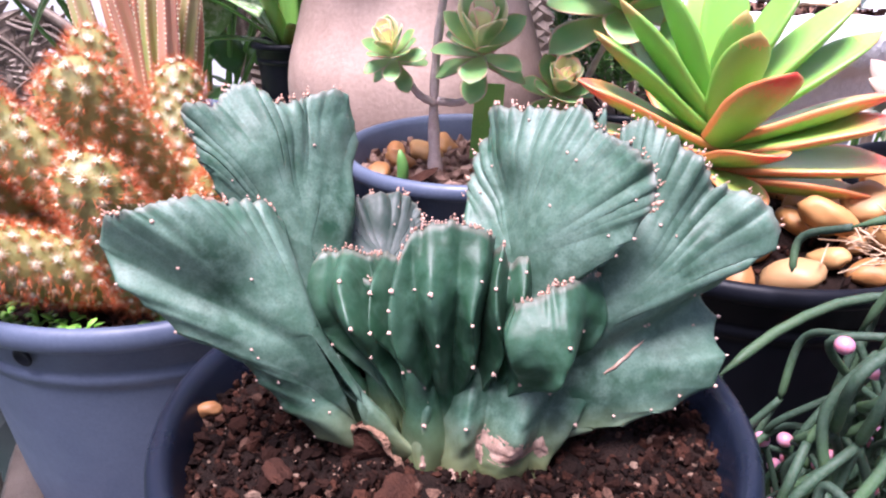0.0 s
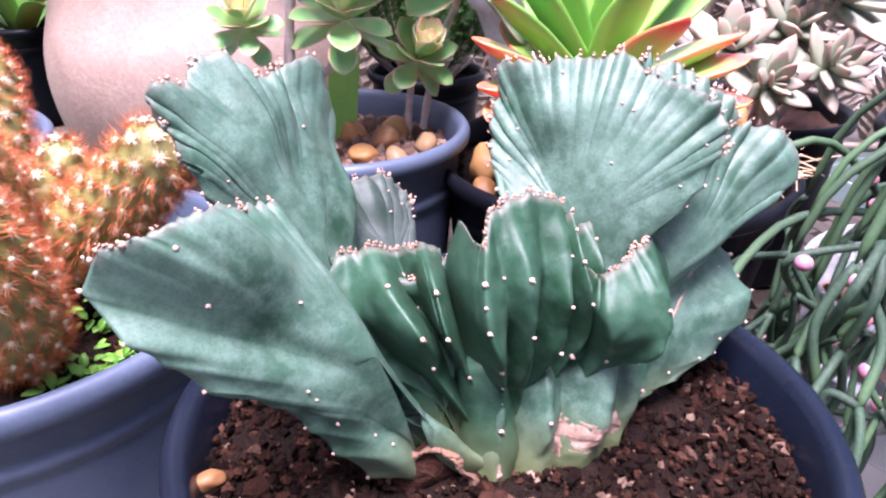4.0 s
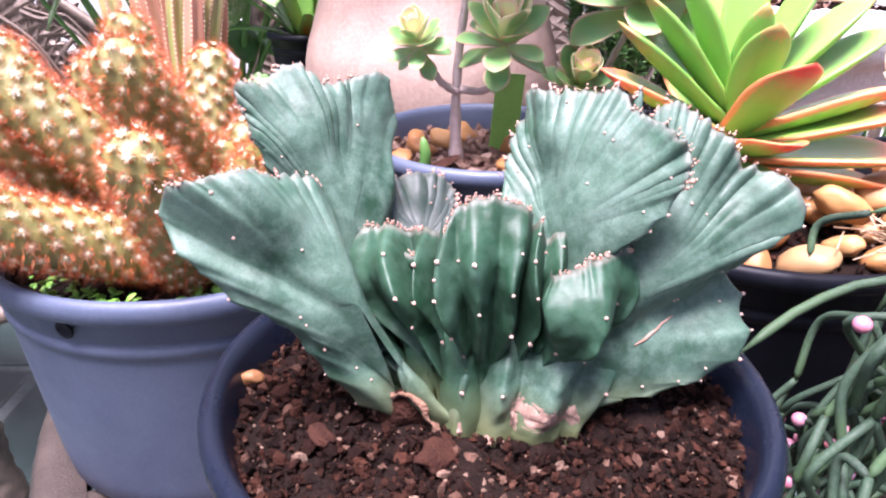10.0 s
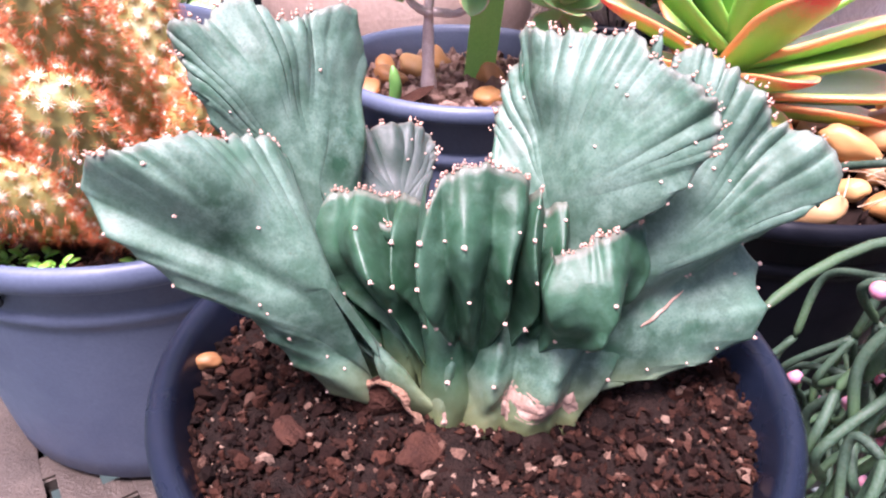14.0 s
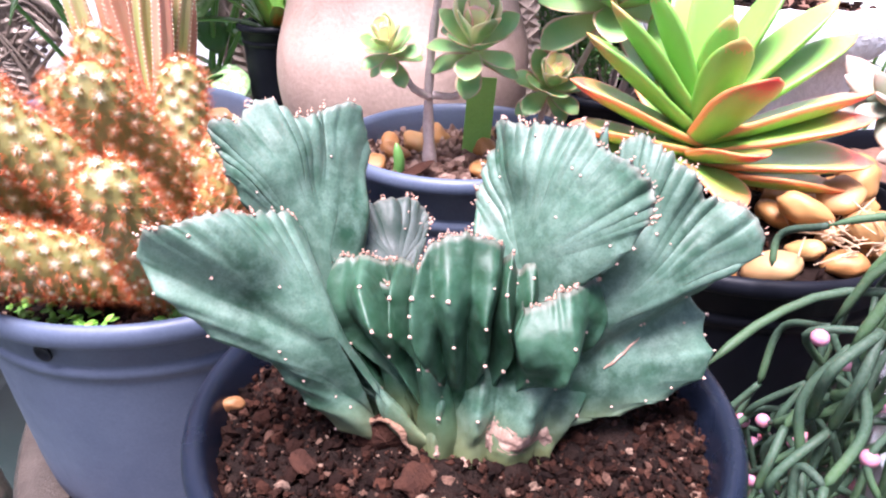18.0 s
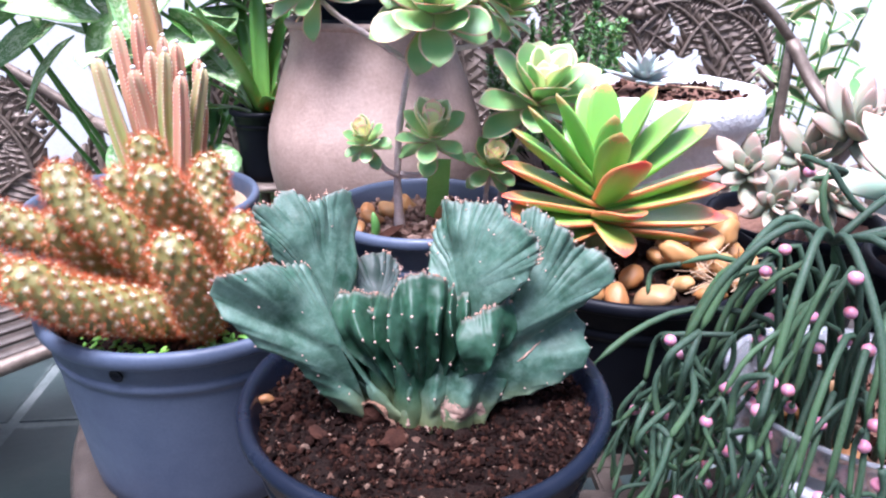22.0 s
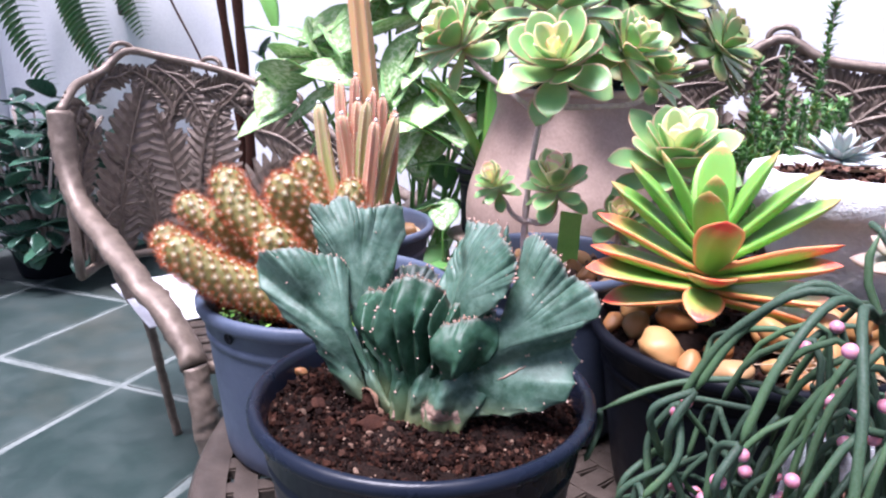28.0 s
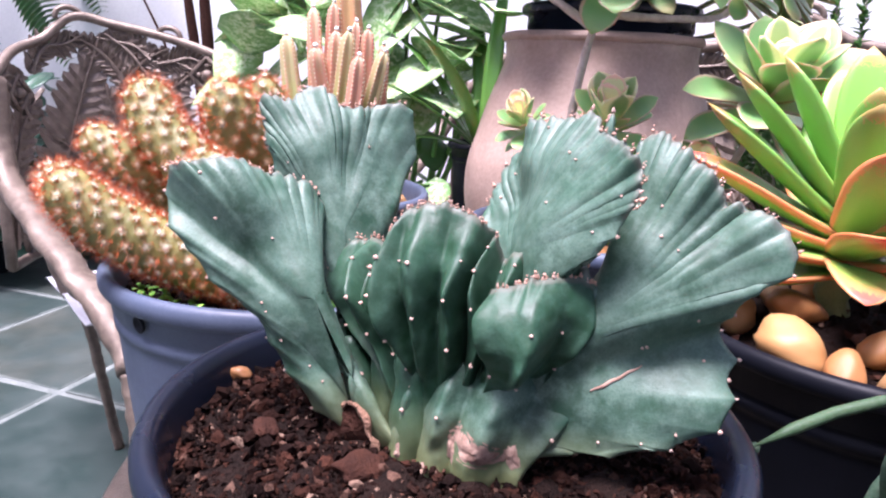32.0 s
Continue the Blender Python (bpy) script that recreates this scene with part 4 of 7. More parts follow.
# far right fan, sweeping down to the rim of the pot
far_fan = fan_lobe([(43, 26, 40), (55, 34, 67), (64, 44, 93), (66, 50, 113), (66, 53, 121), (74, 50, 125), (81, 43, 120), (87, 39, 117), (91, 37, 113), (94, 35, 106), (103, 34, 104), (110, 32, 102),
          (115, 30, 98), (119, 30, 90), (118, 28, 84), (109, 25, 78), (103, 33, 67), (100, 42, 58), (107, 39, 49), (104, 31, 44), (107, 26, 40), (103, 22, 29), (88, 19, 20), (69, 16, 14),
          (55, 15, 17), (41, 13, 16), (28, 11, 10)],
         [(22, 26, 8), (20, 14, -6)], 6, 83, (0.24, 0.50), 0.004, dots=14, amp=0.0036, nu=380, nv=36, thick=(0.013, 0.0028))
# the stems inside the clump
for (x, y, z), (x2, y2, z2), r0, r1 in [((-6, 22, -8), (-8, 26, 40), 14, 10), ((20, 24, -8), (22, 30, 48), 13, 9), ((-32, 34, -6), (-42, 44, 30), 11, 8), ((-22, 32, -6), (-26, 42, 40), 11, 7)]:
    line = catmull(mm([(x, y, z), ((x + x2) / 2 + 1, (y + y2) / 2 - 2, (z + z2) / 2), (x2, y2, z2)]), 12)
    v, f, uv = tube(line, np.linspace(r0, r1, 12) / 1000, 16, squash=0.8)
    v = np.array([p + 0.002 * np.array(noise.noise_vector(Vector(p) * 90)) for p in v])
    child("stem", Geo().add(v, f, uv * (0.3, 0)).mesh("stem", SKIN_GREEN), crested)


def scar(at, size, seed, mat=CORK, lean=0.0):
    """A dry torn patch: a thin crust with a curled uneven edge."""
    off = Vector((seed * 7.3, 0, 0))
    mid = mm([at])[0]
    v = []
    for r in np.linspace(0, 1, 12):
        for a in np.linspace(0, 2 * np.pi, 40, endpoint=False):
            c, s = math.cos(a), math.sin(a)
            k = r * (1 + 0.38 * noise.noise(Vector((c * 1.3, s * 1.3, 0)) + off) + 0.16 * noise.noise(Vector((c * 4, s * 4, 2)) + off))
            x, z = size[0] * k * c, size[2] * k * s
            y = -size[1] * (1 - r**2 * 1.5) - 0.0004 * max(0, 1 - abs(r - 0.85) * 8) + 0.0004 * noise.noise(Vector((x, 0, z)) * 420 + off) + 0.0003 * noise.noise(Vector((x, 0, z)) * 1100 + off)
            hit, spot = skirt.ray_cast((mid[0] + x, -0.3, mid[2] + z), (0, 1, 0))[:2]
            v.append((mid[0] + x, spot[1] + y + 0.3 * size[1] if hit else mid[1] + y + lean * x, mid[2] + z))
    return child("corky_scar", Geo().add(np.array(v), grid_faces(12, 40, "v")).mesh("corky_scar", mat), crested, None, "dry pinkish corky scar")


bpy.context.view_layer.update()
scar((23, 0.9, 13), (0.0120, 0.0009, 0.0080), 1, CORK, -0.16)
scar((36.5, 4.4, 11), (0.0040, 0.0014, 0.0065), 2, CORK, 0.3)
scar((13.5, 6.4, 9), (0.0022, 0.0016, 0.0075), 3)
scar((-7, 8.2, 3), (0.0026, 0.0012, 0.0050), 4)
scar((3.5, 5.0, 0), (0.0024, 0.0014, 0.003), 6)
arch = catmull(mm([(-43, 21, -1), (-40, 19, 7), (-34, 17, 13), (-28, 15, 15), (-22, 11, 10), (-17, 7, 3), (-13, 5, -6)]), 30)
v, f, uv = tube(arch, np.interp(np.linspace(0, 1, 30), [0, 0.5, 1], [0.0018, 0.0011, 0.0021]), 12)
child("corky_scar", Geo().add(np.array([p + 0.0022 * np.array(noise.noise_vector(Vector(p) * 230)) for p in v]), f, uv).mesh("corky_scar", CORK_BROWN), crested, None, "brown corky scar arching over the soil")
scar((-29, 17, 4), (0.012, 0.003, 0.011), 5, BARK)

# a pale scratch across the far right fan
line = []
for k, s in enumerate(np.linspace(0, 1, 16)):
    p = mm([(60, 29, 37)])[0] * (1 - s) + mm([(76, 26, 46)])[0] * s
    hit, spot = far_fan.ray_cast((p[0], p[1] - 0.05, p[2] + 0.0002 * math.sin(k * 1.3)), (0, 1, 0))[:2]
    if hit:
        line.append(np.array(spot) - (0, 0.0002, 0))
if len(line) > 4:
    child("scratch", Geo().add(*tube(line, np.interp(np.linspace(0, 1, len(line)), [0, 0.3, 0.8, 1], [0.0003, 0.0007, 0.0005, 0.0002]), 6)).mesh("scratch", CORK), far_fan, None, "pale dry scratch in the skin")

# chips of bark and stones that lie on the soil
CHIP = []
for k in range(4):
    q = np.random.default_rng(40 + k)
    w = BALL_V * (1 + 0.3 * q.standard_normal((len(BALL_V), 1))) * (1.0, 0.6, 0.3)
    CHIP.append(Geo().add(w, BALL_F).mesh("bark_chip", BARK, False))
for k in range(46):
    d, b = 0.098 * math.sqrt(RNG.random()), RNG.random() * 6.283
    s = RNG.uniform(0.0018, 0.0034)
    child("bark_chip", CHIP[k % 4], crested, Matrix.Translation((d * math.cos(b), d * math.sin(b), 0.1625)) @ Euler(RNG.uniform(-0.7, 0.7, 3) + (0, 0, RNG.uniform(0, 6))).to_matrix().to_4x4() @ Matrix.Diagonal((s, s, s, 1)))
for x, y, s, yaw in ((-0.020, -0.036, 0.0095, 0.9), (-0.066, -0.026, 0.0080, 2.0), (-0.036, -0.006, 0.005, 0.3)):
    off = Vector((yaw * 9, 3, 1))
    w = np.array([p * (1 + 0.35 * noise.noise(Vector(p) * 1.4 + off) + 0.22 * noise.noise(Vector(p) * 4 + off)) for p in FINE_V]) * (s, s * 0.6, s * 0.3)
    child("bark_chip", Geo().add(w, FINE_F).mesh("bark_chip", BARK), crested, Matrix.Translation((x, y, 0.163)) @ Euler((0.35, 0.1, yaw)).to_matrix().to_4x4(), "large flake of bark")
child("pebble", PEBBLES[2], crested, Matrix.Translation((-0.102, 0.008, 0.1655)) @ Matrix.Diagonal((0.0055, 0.005, 0.005, 1)), "small orange stone")

# ---- finger cactus with golden spines ----
def finger(parent, pts, r, seed):
    """One finger: a bent, round-ended body with areoles in spirals, each with a pale star and rusty middle spines."""
    q = np.random.default_rng(seed)
    n, m = 60, 40
    line = catmull(pts, n)
    s = np.linspace(0, 1, n)
    length = np.linalg.norm(np.diff(line, axis=0), axis=1).sum()
    k = r / length
    rad = r * np.where(s > 1 - k, np.sqrt(np.clip(1 - ((s - (1 - k)) / k) ** 2, 0.0004, 1)), 1.0) * (0.86 + 0.14 * np.sin(np.pi * np.clip(s * 1.1, 0, 1)))
    v, f, uv = tube(line, rad, m)
    ring = v.reshape(n, m, 3)
    step = 0.0092
    count = int(2 * np.pi * r * length / step**2)
    stars, rust = Geo(), Geo()
    sv, rv, spots = [], [], []
    for i in range(count):
        a = i * 2.39996
        t = (i + 0.5) / count
        x = t * (n - 1)
        j = min(int(x), n - 2)
        b = (a % (2 * np.pi)) / (2 * np.pi) * m
        c = int(b) % m
        w = x - j
        p = (ring[j, c] * (1 - (b % 1)) + ring[j, (c + 1) % m] * (b % 1)) * (1 - w) + (ring[j + 1, c] * (1 - (b % 1)) + ring[j + 1, (c + 1) % m] * (b % 1)) * w
        axis = line[j + 1] - line[j]
        axis /= np.linalg.norm(axis)
        core = line[j] * (1 - w) + line[j + 1] * w
        out = p - core
        out = out / (np.linalg.norm(out) + 1e-9) + axis * max(0, (t - (1 - k)) / k) * 1.6
        out /= np.linalg.norm(out)
        side = np.cross(axis, out)
        side /= np.linalg.norm(side) + 1e-9
        up = np.cross(out, side)
        spots.append(p)
        base = p + out * 0.0026
        stars.add(BALL_V * 0.0011 + base, BALL_F)
        for e in range(14):
            g = e / 14 * 6.283 + q.uniform(-0.15, 0.15)
            d = side * np.cos(g) + up * np.sin(g)
            tip = base + (d + out * q.uniform(0.05, 0.45)) * q.uniform(0.0034, 0.0052)
            o = np.cross(d, out) * 0.00028
            sv += [base - o, base + o, tip]
        for e in range(64):
            d = out + (0.30 if e % 4 else 0.7) * (side * q.uniform(-1, 1) + up * q.uniform(-1, 1))
            o = (side * q.uniform(-1, 1) + up * q.uniform(-1, 1)) * 0.00013
            root = base + (side * q.uniform(-1, 1) + up * q.uniform(-1, 1)) * 0.0036 - out * 0.0016
            rv += [root - o, root + o, root + d * q.uniform(0.0042, 0.0080)]
    # each areole sits on a low knob of the skin
    far = np.min(np.linalg.norm(v[:, None] - np.array(spots)[None], axis=2), axis=1)
    away = v - np.repeat(line, m, 0)
    away /= np.linalg.norm(away, axis=1)[:, None] + 1e-9
    body = child("finger", Geo().add(v + away * (0.0022 * np.exp(-(far / 0.0034) ** 2))[:, None], f, uv).mesh("finger", MAM_SKIN), parent)
    stars.add(np.array(sv), [(i, i + 1, i + 2) for i in range(0, len(sv), 3)])
    rust.add(np.array(rv), [(i, i + 1, i + 2) for i in range(0, len(rv), 3)])
    child("star_spine_coat", stars.mesh("star_spine_coat", SPINE_PALE, False), body, None, "pale yellow star-shaped spines", "stuff")
    child("rust_spine_coat", rust.mesh("rust_spine_coat", SPINE_RUST, False), body, None, "rust-red middle spines", "stuff")
    return body


MAM = np.array((-0.184, 0.426, TABLE_Z))
mam = thing("potted_finger_cactus", MAM, "golden-spined finger cactus in a slate-grey plastic pot", "potted cactus")
mam_pot = pot_mesh("pot", POT_GREY, 0.130, 0.166, 0.108, 0.014)
child("pot", mam_pot, mam, None, "slate-grey plastic pot")
hole_dir = np.array((-0.26, -0.965))
hv, hf, huv = revolve([(0.0001, 0.0), (0.0052, 0.0), (0.0056, 0.0012), (0.0042, 0.0014), (0.0034, 0.0004), (0.0001, 0.0003)], 16)
child("drain_hole", Geo().add(hv, hf, huv).mesh("drain_hole", POT_BLACK), mam, Matrix.Translation((hole_dir[0] * 0.1245, hole_dir[1] * 0.1245, 0.146)) @ turn_to((hole_dir[0], hole_dir[1], -0.1)), "small dark round hole")
child("soil", soil_disc("soil", SOIL_FLOOR, 0.1175, 0.142, 0.007, 20, 0.006, 9), mam)
child("crumb_layer", crumbs("crumb_layer", SOIL, 0.115, 0.144, 900, (0.001, 0.005), 13, 0.006), mam, None, "dark crumbs of soil", "stuff")
for k, (pts, r) in enumerate([
    ([(-0.178, 0.356, 0.868), (-0.212, 0.337, 0.883), (-0.245, 0.315, 0.904), (-0.272, 0.302, 0.932)], 0.0195),
    ([(-0.20, 0.40, 0.872), (-0.26, 0.37, 0.888), (-0.298, 0.345, 0.908), (-0.312, 0.335, 0.930)], 0.017),
    ([(-0.20, 0.42, 0.875), (-0.26, 0.415, 0.905), (-0.31, 0.40, 0.928), (-0.338, 0.395, 0.946)], 0.0175),
    ([(-0.19, 0.385, 0.875), (-0.21, 0.365, 0.925), (-0.243, 0.360, 0.960), (-0.260, 0.372, 0.985)], 0.0185),
    ([(-0.165, 0.385, 0.875), (-0.172, 0.375, 0.935), (-0.182, 0.358, 0.968), (-0.185, 0.352, 0.989)], 0.0195),
    ([(-0.185, 0.42, 0.88), (-0.200, 0.435, 0.93), (-0.215, 0.445, 0.970), (-0.220, 0.448, 0.990)], 0.0165),
    ([(-0.163, 0.346, 0.864), (-0.157, 0.326, 0.893), (-0.161, 0.312, 0.928), (-0.167, 0.306, 0.953)], 0.0185),
    ([(-0.172, 0.415, 0.88), (-0.171, 0.435, 0.92), (-0.170, 0.452, 0.950), (-0.170, 0.459, 0.968)], 0.0175),
    ([(-0.21, 0.42, 0.88), (-0.23, 0.43, 0.93), (-0.236, 0.43, 0.952), (-0.238, 0.43, 0.966)], 0.0145),
    ([(-0.158, 0.408, 0.878), (-0.128, 0.378, 0.903), (-0.103, 0.357, 0.930), (-0.088, 0.345, 0.950)], 0.0185),
    ([(-0.14, 0.402, 0.88), (-0.139, 0.406, 0.90), (-0.139, 0.409, 0.918), (-0.140, 0.411, 0.932)], 0.0125),
    ([(-0.15, 0.385, 0.87), (-0.150, 0.390, 0.89), (-0.150, 0.394, 0.910), (-0.150, 0.396, 0.924)], 0.0125),
    ([(-0.24, 0.375, 0.90), (-0.25, 0.368, 0.922), (-0.258, 0.36, 0.938), (-0.262, 0.358, 0.952)], 0.0125),
]):
    finger(mam, np.array(pts) - MAM, r * 0.88, 100 + k)
WEED = flat_leaf(0.0065, 0.0048, [(0, 0.2), (0.5, 1), (1, 0.2)], 0.5, 4, 3)


def sprouts(parent, spots, seed, spread=0.012, count=26, mat=None):
    q = np.random.default_rng(seed)
    for x, y, z in spots:
        g = Geo()
        for k in range(count):
            px, py = x + q.normal(0, spread), y + q.normal(0, spread * 0.6)
            inside = min(1.0, 0.106 / math.hypot(px, py))
            g.add(moved(WEED[0] * q.uniform(0.6, 1.3), aimed((px * inside, py * inside, z + q.uniform(0, 0.012)), q.uniform(0, 360), q.uniform(-10, 60))), WEED[1], WEED[2])
        child("weed_sprout", g.mesh("weed_sprout", mat or GREEN_LEAF), parent, None, "small bright green weed", "stuff")


sprouts(mam, [(0.076, 0.004, 0.146), (0.066, -0.026, 0.146), (0.082, -0.030, 0.144), (0.060, -0.052, 0.146), (0.042, -0.085, 0.145), (0.062, -0.092, 0.144), (0.044, -0.102, 0.143), (0.078, -0.070, 0.143),
              (-0.026, -0.100, 0.143), (-0.006, -0.108, 0.143), (-0.055, -0.088, 0.143), (0.03, -0.055, 0.160), (0.055, 0.0, 0.19)], 5, 0.010, 34, WEED_LEAF)


# ---- column cactus ----
def column(parent, foot, head, r, mat, seed, ribs=5, name="column"):
    q = np.random.default_rng(seed)
    foot, head = np.array(foot), np.array(head)
    mid = (foot + head) / 2 + q.normal(0, 0.004, 3)
    n, m = 26, ribs * 6
    line = catmull([foot, mid, head], n)
    s = np.linspace(0, 1, n)
    rad = r * np.where(s > 0.88, 0.86 * np.sqrt(np.clip(1 - ((s - 0.88) / 0.12) ** 2, 0.003, 1)), np.interp(s, [0, 0.25, 0.6, 0.88], [0.8, 1.05, 1.0, 0.86]))
    v, f, uv = tube(line, rad, m)
    a = np.arange(m) / m * 2 * np.pi
    crest = (0.5 + 0.5 * np.cos(a * ribs)) ** 1.5
    ring = v.reshape(n, m, 3)
    ring = line[:, None] + (ring - line[:, None]) * (0.66 + 0.40 * crest)[None, :, None]
    uv = uv.reshape(n, m, 2)
    uv[..., 1] = crest
    ob = child(name, Geo().add(ring, f, uv).mesh(name, mat), parent)
    g = Geo()
    for k in range(ribs):
        edge = ring[:, k * 6]
        length = np.linalg.norm(np.diff(edge, axis=0), axis=1).sum()
        for t in np.arange(0.04, 1, 0.0042 / length):
            x = t * (n - 1)
            j = min(int(x), n - 2)
            p = edge[j] + (edge[j + 1] - edge[j]) * (x - j)
            g.add(BALL_V * q.uniform(0.0006, 0.00095) + p, BALL_F)
    child("spine_dot_line", g.mesh("spine_dot_line", SPINE_PALE), ob, None, "white woolly spine dots on the ribs", "stuff")
    cap = Geo().add(BALL_V * (0.0034, 0.0034, 0.003) * (r / 0.011) + line[-1], BALL_F)
    child("woolly_tip", cap.mesh("woolly_tip", WOOL), ob)
    return ob


COL = np.array((-0.300, 0.655, TABLE_Z))
col = thing("potted_column_cactus", COL, "pink and olive column cactus cluster in a grey plastic pot", "potted cactus")
child("pot", pot_mesh("pot", POT_GREY, 0.130, 0.172, 0.100, 0.013), col, None, "slate-grey plastic pot")
child("soil", soil_disc("soil", STRAW, 0.1175, 0.150, 0.006, 18, 0.0, 4), col, None, "bed of pale gravel and fibre")
COLS = [((-0.295, 0.655), (-0.323, 0.650, 1.030), 0.0125, 1), ((-0.285, 0.675), (-0.308, 0.680, 1.060), 0.011, 0), ((-0.280, 0.690), (-0.288, 0.690, 1.066), 0.011, 0),
        ((-0.278, 0.645), (-0.283, 0.640, 1.019), 0.0125, 0), ((-0.270, 0.655), (-0.267, 0.655, 1.036), 0.0115, 0), ((-0.262, 0.650), (-0.250, 0.650, 1.036), 0.0115, 1),
        ((-0.256, 0.642), (-0.234, 0.640, 1.012), 0.0115, 0), ((-0.250, 0.655), (-0.213, 0.655, 1.017), 0.0115, 1), ((-0.252, 0.668), (-0.222, 0.672, 1.024), 0.010, 0),
        ((-0.262, 0.685), (-0.248, 0.690, 1.040), 0.011, 0), ((-0.272, 0.680), (-0.262, 0.690, 1.047), 0.010, 0)]
for k, (foot, head, r, kind) in enumerate(COLS):
    column(col, np.array((*foot, 0.858)) - COL, np.array(head) - COL, r * 0.82, COLUMN_GREEN if kind else COLUMN, 60 + k)
column(col, np.array((-0.268, 0.71, 0.858)) - COL, np.array((-0.300, 0.705, 1.27)) - COL, 0.0145, COLUMN_TALL, 91, 6, "tall_column")
pebbles(col, [(0.095 * math.cos(a) * d, 0.095 * math.sin(a) * d, 0.152, RNG.uniform(0.010, 0.017)) for a, d in [(RNG.uniform(-1.9, 1.0), RNG.uniform(0.5, 1.05)) for _ in range(26)]])


# ---- rosettes ----
SPOON = [(0, 0.34), (0.25, 0.58), (0.55, 0.94), (0.72, 1.0), (0.86, 0.84), (0.95, 0.48), (1, 0.05)]
LANCE = [(0, 0.55), (0.3, 0.82), (0.58, 1.0), (0.78, 0.90), (0.92, 0.55), (0.98, 0.22), (1, 0.03)]
PLUMP = [(0, 0.45), (0.35, 0.85), (0.6, 1.0), (0.85, 0.6), (1, 0.06)]
AEO_OUT = leaf_mesh("leaf", AEONIUM, 1.0, 0.55, 0.07, SPOON, -0.15, 0.1, 0.30)
AEO_MID = leaf_mesh("leaf", AEONIUM, 1.0, 0.62, 0.07, SPOON, 0.35, 0.0, 0.25)
AEO_IN = leaf_mesh("leaf", AEONIUM_INNER, 1.0, 0.62, 0.08, SPOON, 0.3, 0.0, 0.3)
AEO_CORE = leaf_mesh("leaf", AEONIUM_HEART, 1.0, 0.60, 0.09, SPOON, 0.3, 0.0, 0.3)


def rosette(parent, at, axis, rings, seed, spin=0.0, name="leaf"):
    """Leaves in rings round an axis: each ring is (count, size, rise in degrees, mesh)."""
    q = np.random.default_rng(seed)
    base = Matrix.Translation(at) @ turn_to(axis, spin)
    for k, (count, size, rise, me) in enumerate(rings):
        for i in range(count):
            h = 360 * (i + 0.5 * (k % 2)) / count + q.uniform(-9, 9)
            s = size * q.uniform(0.9, 1.08)
            child(name, me, parent, base @ aimed((0, 0, 0.004 * k), h, rise + q.uniform(-6, 6), q.uniform(-8, 8)) @ Matrix.Diagonal((s, s, s, 1)))


AEO = np.array((0.020, 0.540, TABLE_Z))
aeo = thing("potted_tree_aeonium", AEO, "branching cream-edged succulent rosettes in a grey pot with pebbles", "potted succulent")
child("pot", pot_mesh("pot", POT_GREY, 0.101, 0.190, 0.078, 0.012), aeo, None, "slate-grey plastic pot")
child("soil", soil_disc("soil", SOIL_RED, 0.0905, 0.166, 0.006, 18, 0.0, 14), aeo)
child("crumb_layer", crumbs("crumb_layer", SOIL_PALE, 0.089, 0.168, 1500, (0.001, 0.006), 23), aeo, None, "reddish crumbs of soil", "stuff")
TRUNK = [((-0.006, 0.535, 0.862), (-0.007, 0.532, 0.925), (-0.002, 0.528, 0.985), (0.008, 0.520, 1.035), (0.024, 0.510, 1.075)), (0.0062, 0.0036, 0.0032, 0.003, 0.003)]


def branch(parent, pts, r, mat=TWIG, name="branch"):
    line = catmull(np.array(pts), 18)
    rad = np.interp(np.linspace(0, 1, 18), np.linspace(0, 1, len(np.atleast_1d(r))), np.atleast_1d(r)) if np.ndim(r) else np.full(18, r)
    v, f, uv = tube(line, rad * (1 + 0.12 * np.sin(np.arange(18) * 2.3)), 9)
    return child(name, Geo().add(v, f, uv).mesh(name, mat), parent)


branch(aeo, np.array(TRUNK[0]) - AEO, TRUNK[1], TWIG, "trunk")
for pts in ([(-0.006, 0.531, 0.924), (-0.018, 0.526, 0.932), (-0.030, 0.522, 0.950), (-0.034, 0.520, 0.954)],
            [(-0.004, 0.531, 0.926), (0.014, 0.528, 0.926), (0.026, 0.522, 0.940), (0.027, 0.519, 0.954)],
            [(0.084, 0.552, 0.865), (0.085, 0.551, 0.895), (0.088, 0.550, 0.920)],
            [(0.008, 0.520, 1.035), (-0.030, 0.524, 1.060), (-0.060, 0.524, 1.080), (-0.072, 0.522, 1.092)],
            [(0.015, 0.518, 1.050), (0.030, 0.54, 1.085), (0.030, 0.55, 1.115)],
            [(0.012, 0.520, 1.045), (0.06, 0.55, 1.045), (0.095, 0.58, 1.050), (0.105, 0.60, 1.062)],
            [(0.095, 0.552, 0.865), (0.110, 0.556, 0.93), (0.125, 0.556, 0.965), (0.133, 0.552, 0.982)]):
    branch(aeo, np.array(pts) - AEO, (0.0032, 0.0026, 0.0026))


def aeonium(at, axis, size, seed, pale=False):
    """One head; the small ones are cream to the heart, the large ones green with a cream middle."""
    inner = [(4, size * 0.98, 54, AEO_IN), (4, size * 0.86, 66, AEO_CORE), (3, size * 0.62, 80, AEO_CORE)] if pale else [(5, size * 0.92, 40, AEO_MID), (4, size * 0.74, 58, AEO_IN), (3, size * 0.5, 70, AEO_CORE), (2, size * 0.34, 82, AEO_CORE)]
    rosette(aeo, np.array(at) - AEO, axis, [(4, size * 0.95, -24, AEO_OUT), (5, size * 0.98, 4, AEO_OUT), (5, size, 28, AEO_MID)] + inner, seed, seed * 0.7)


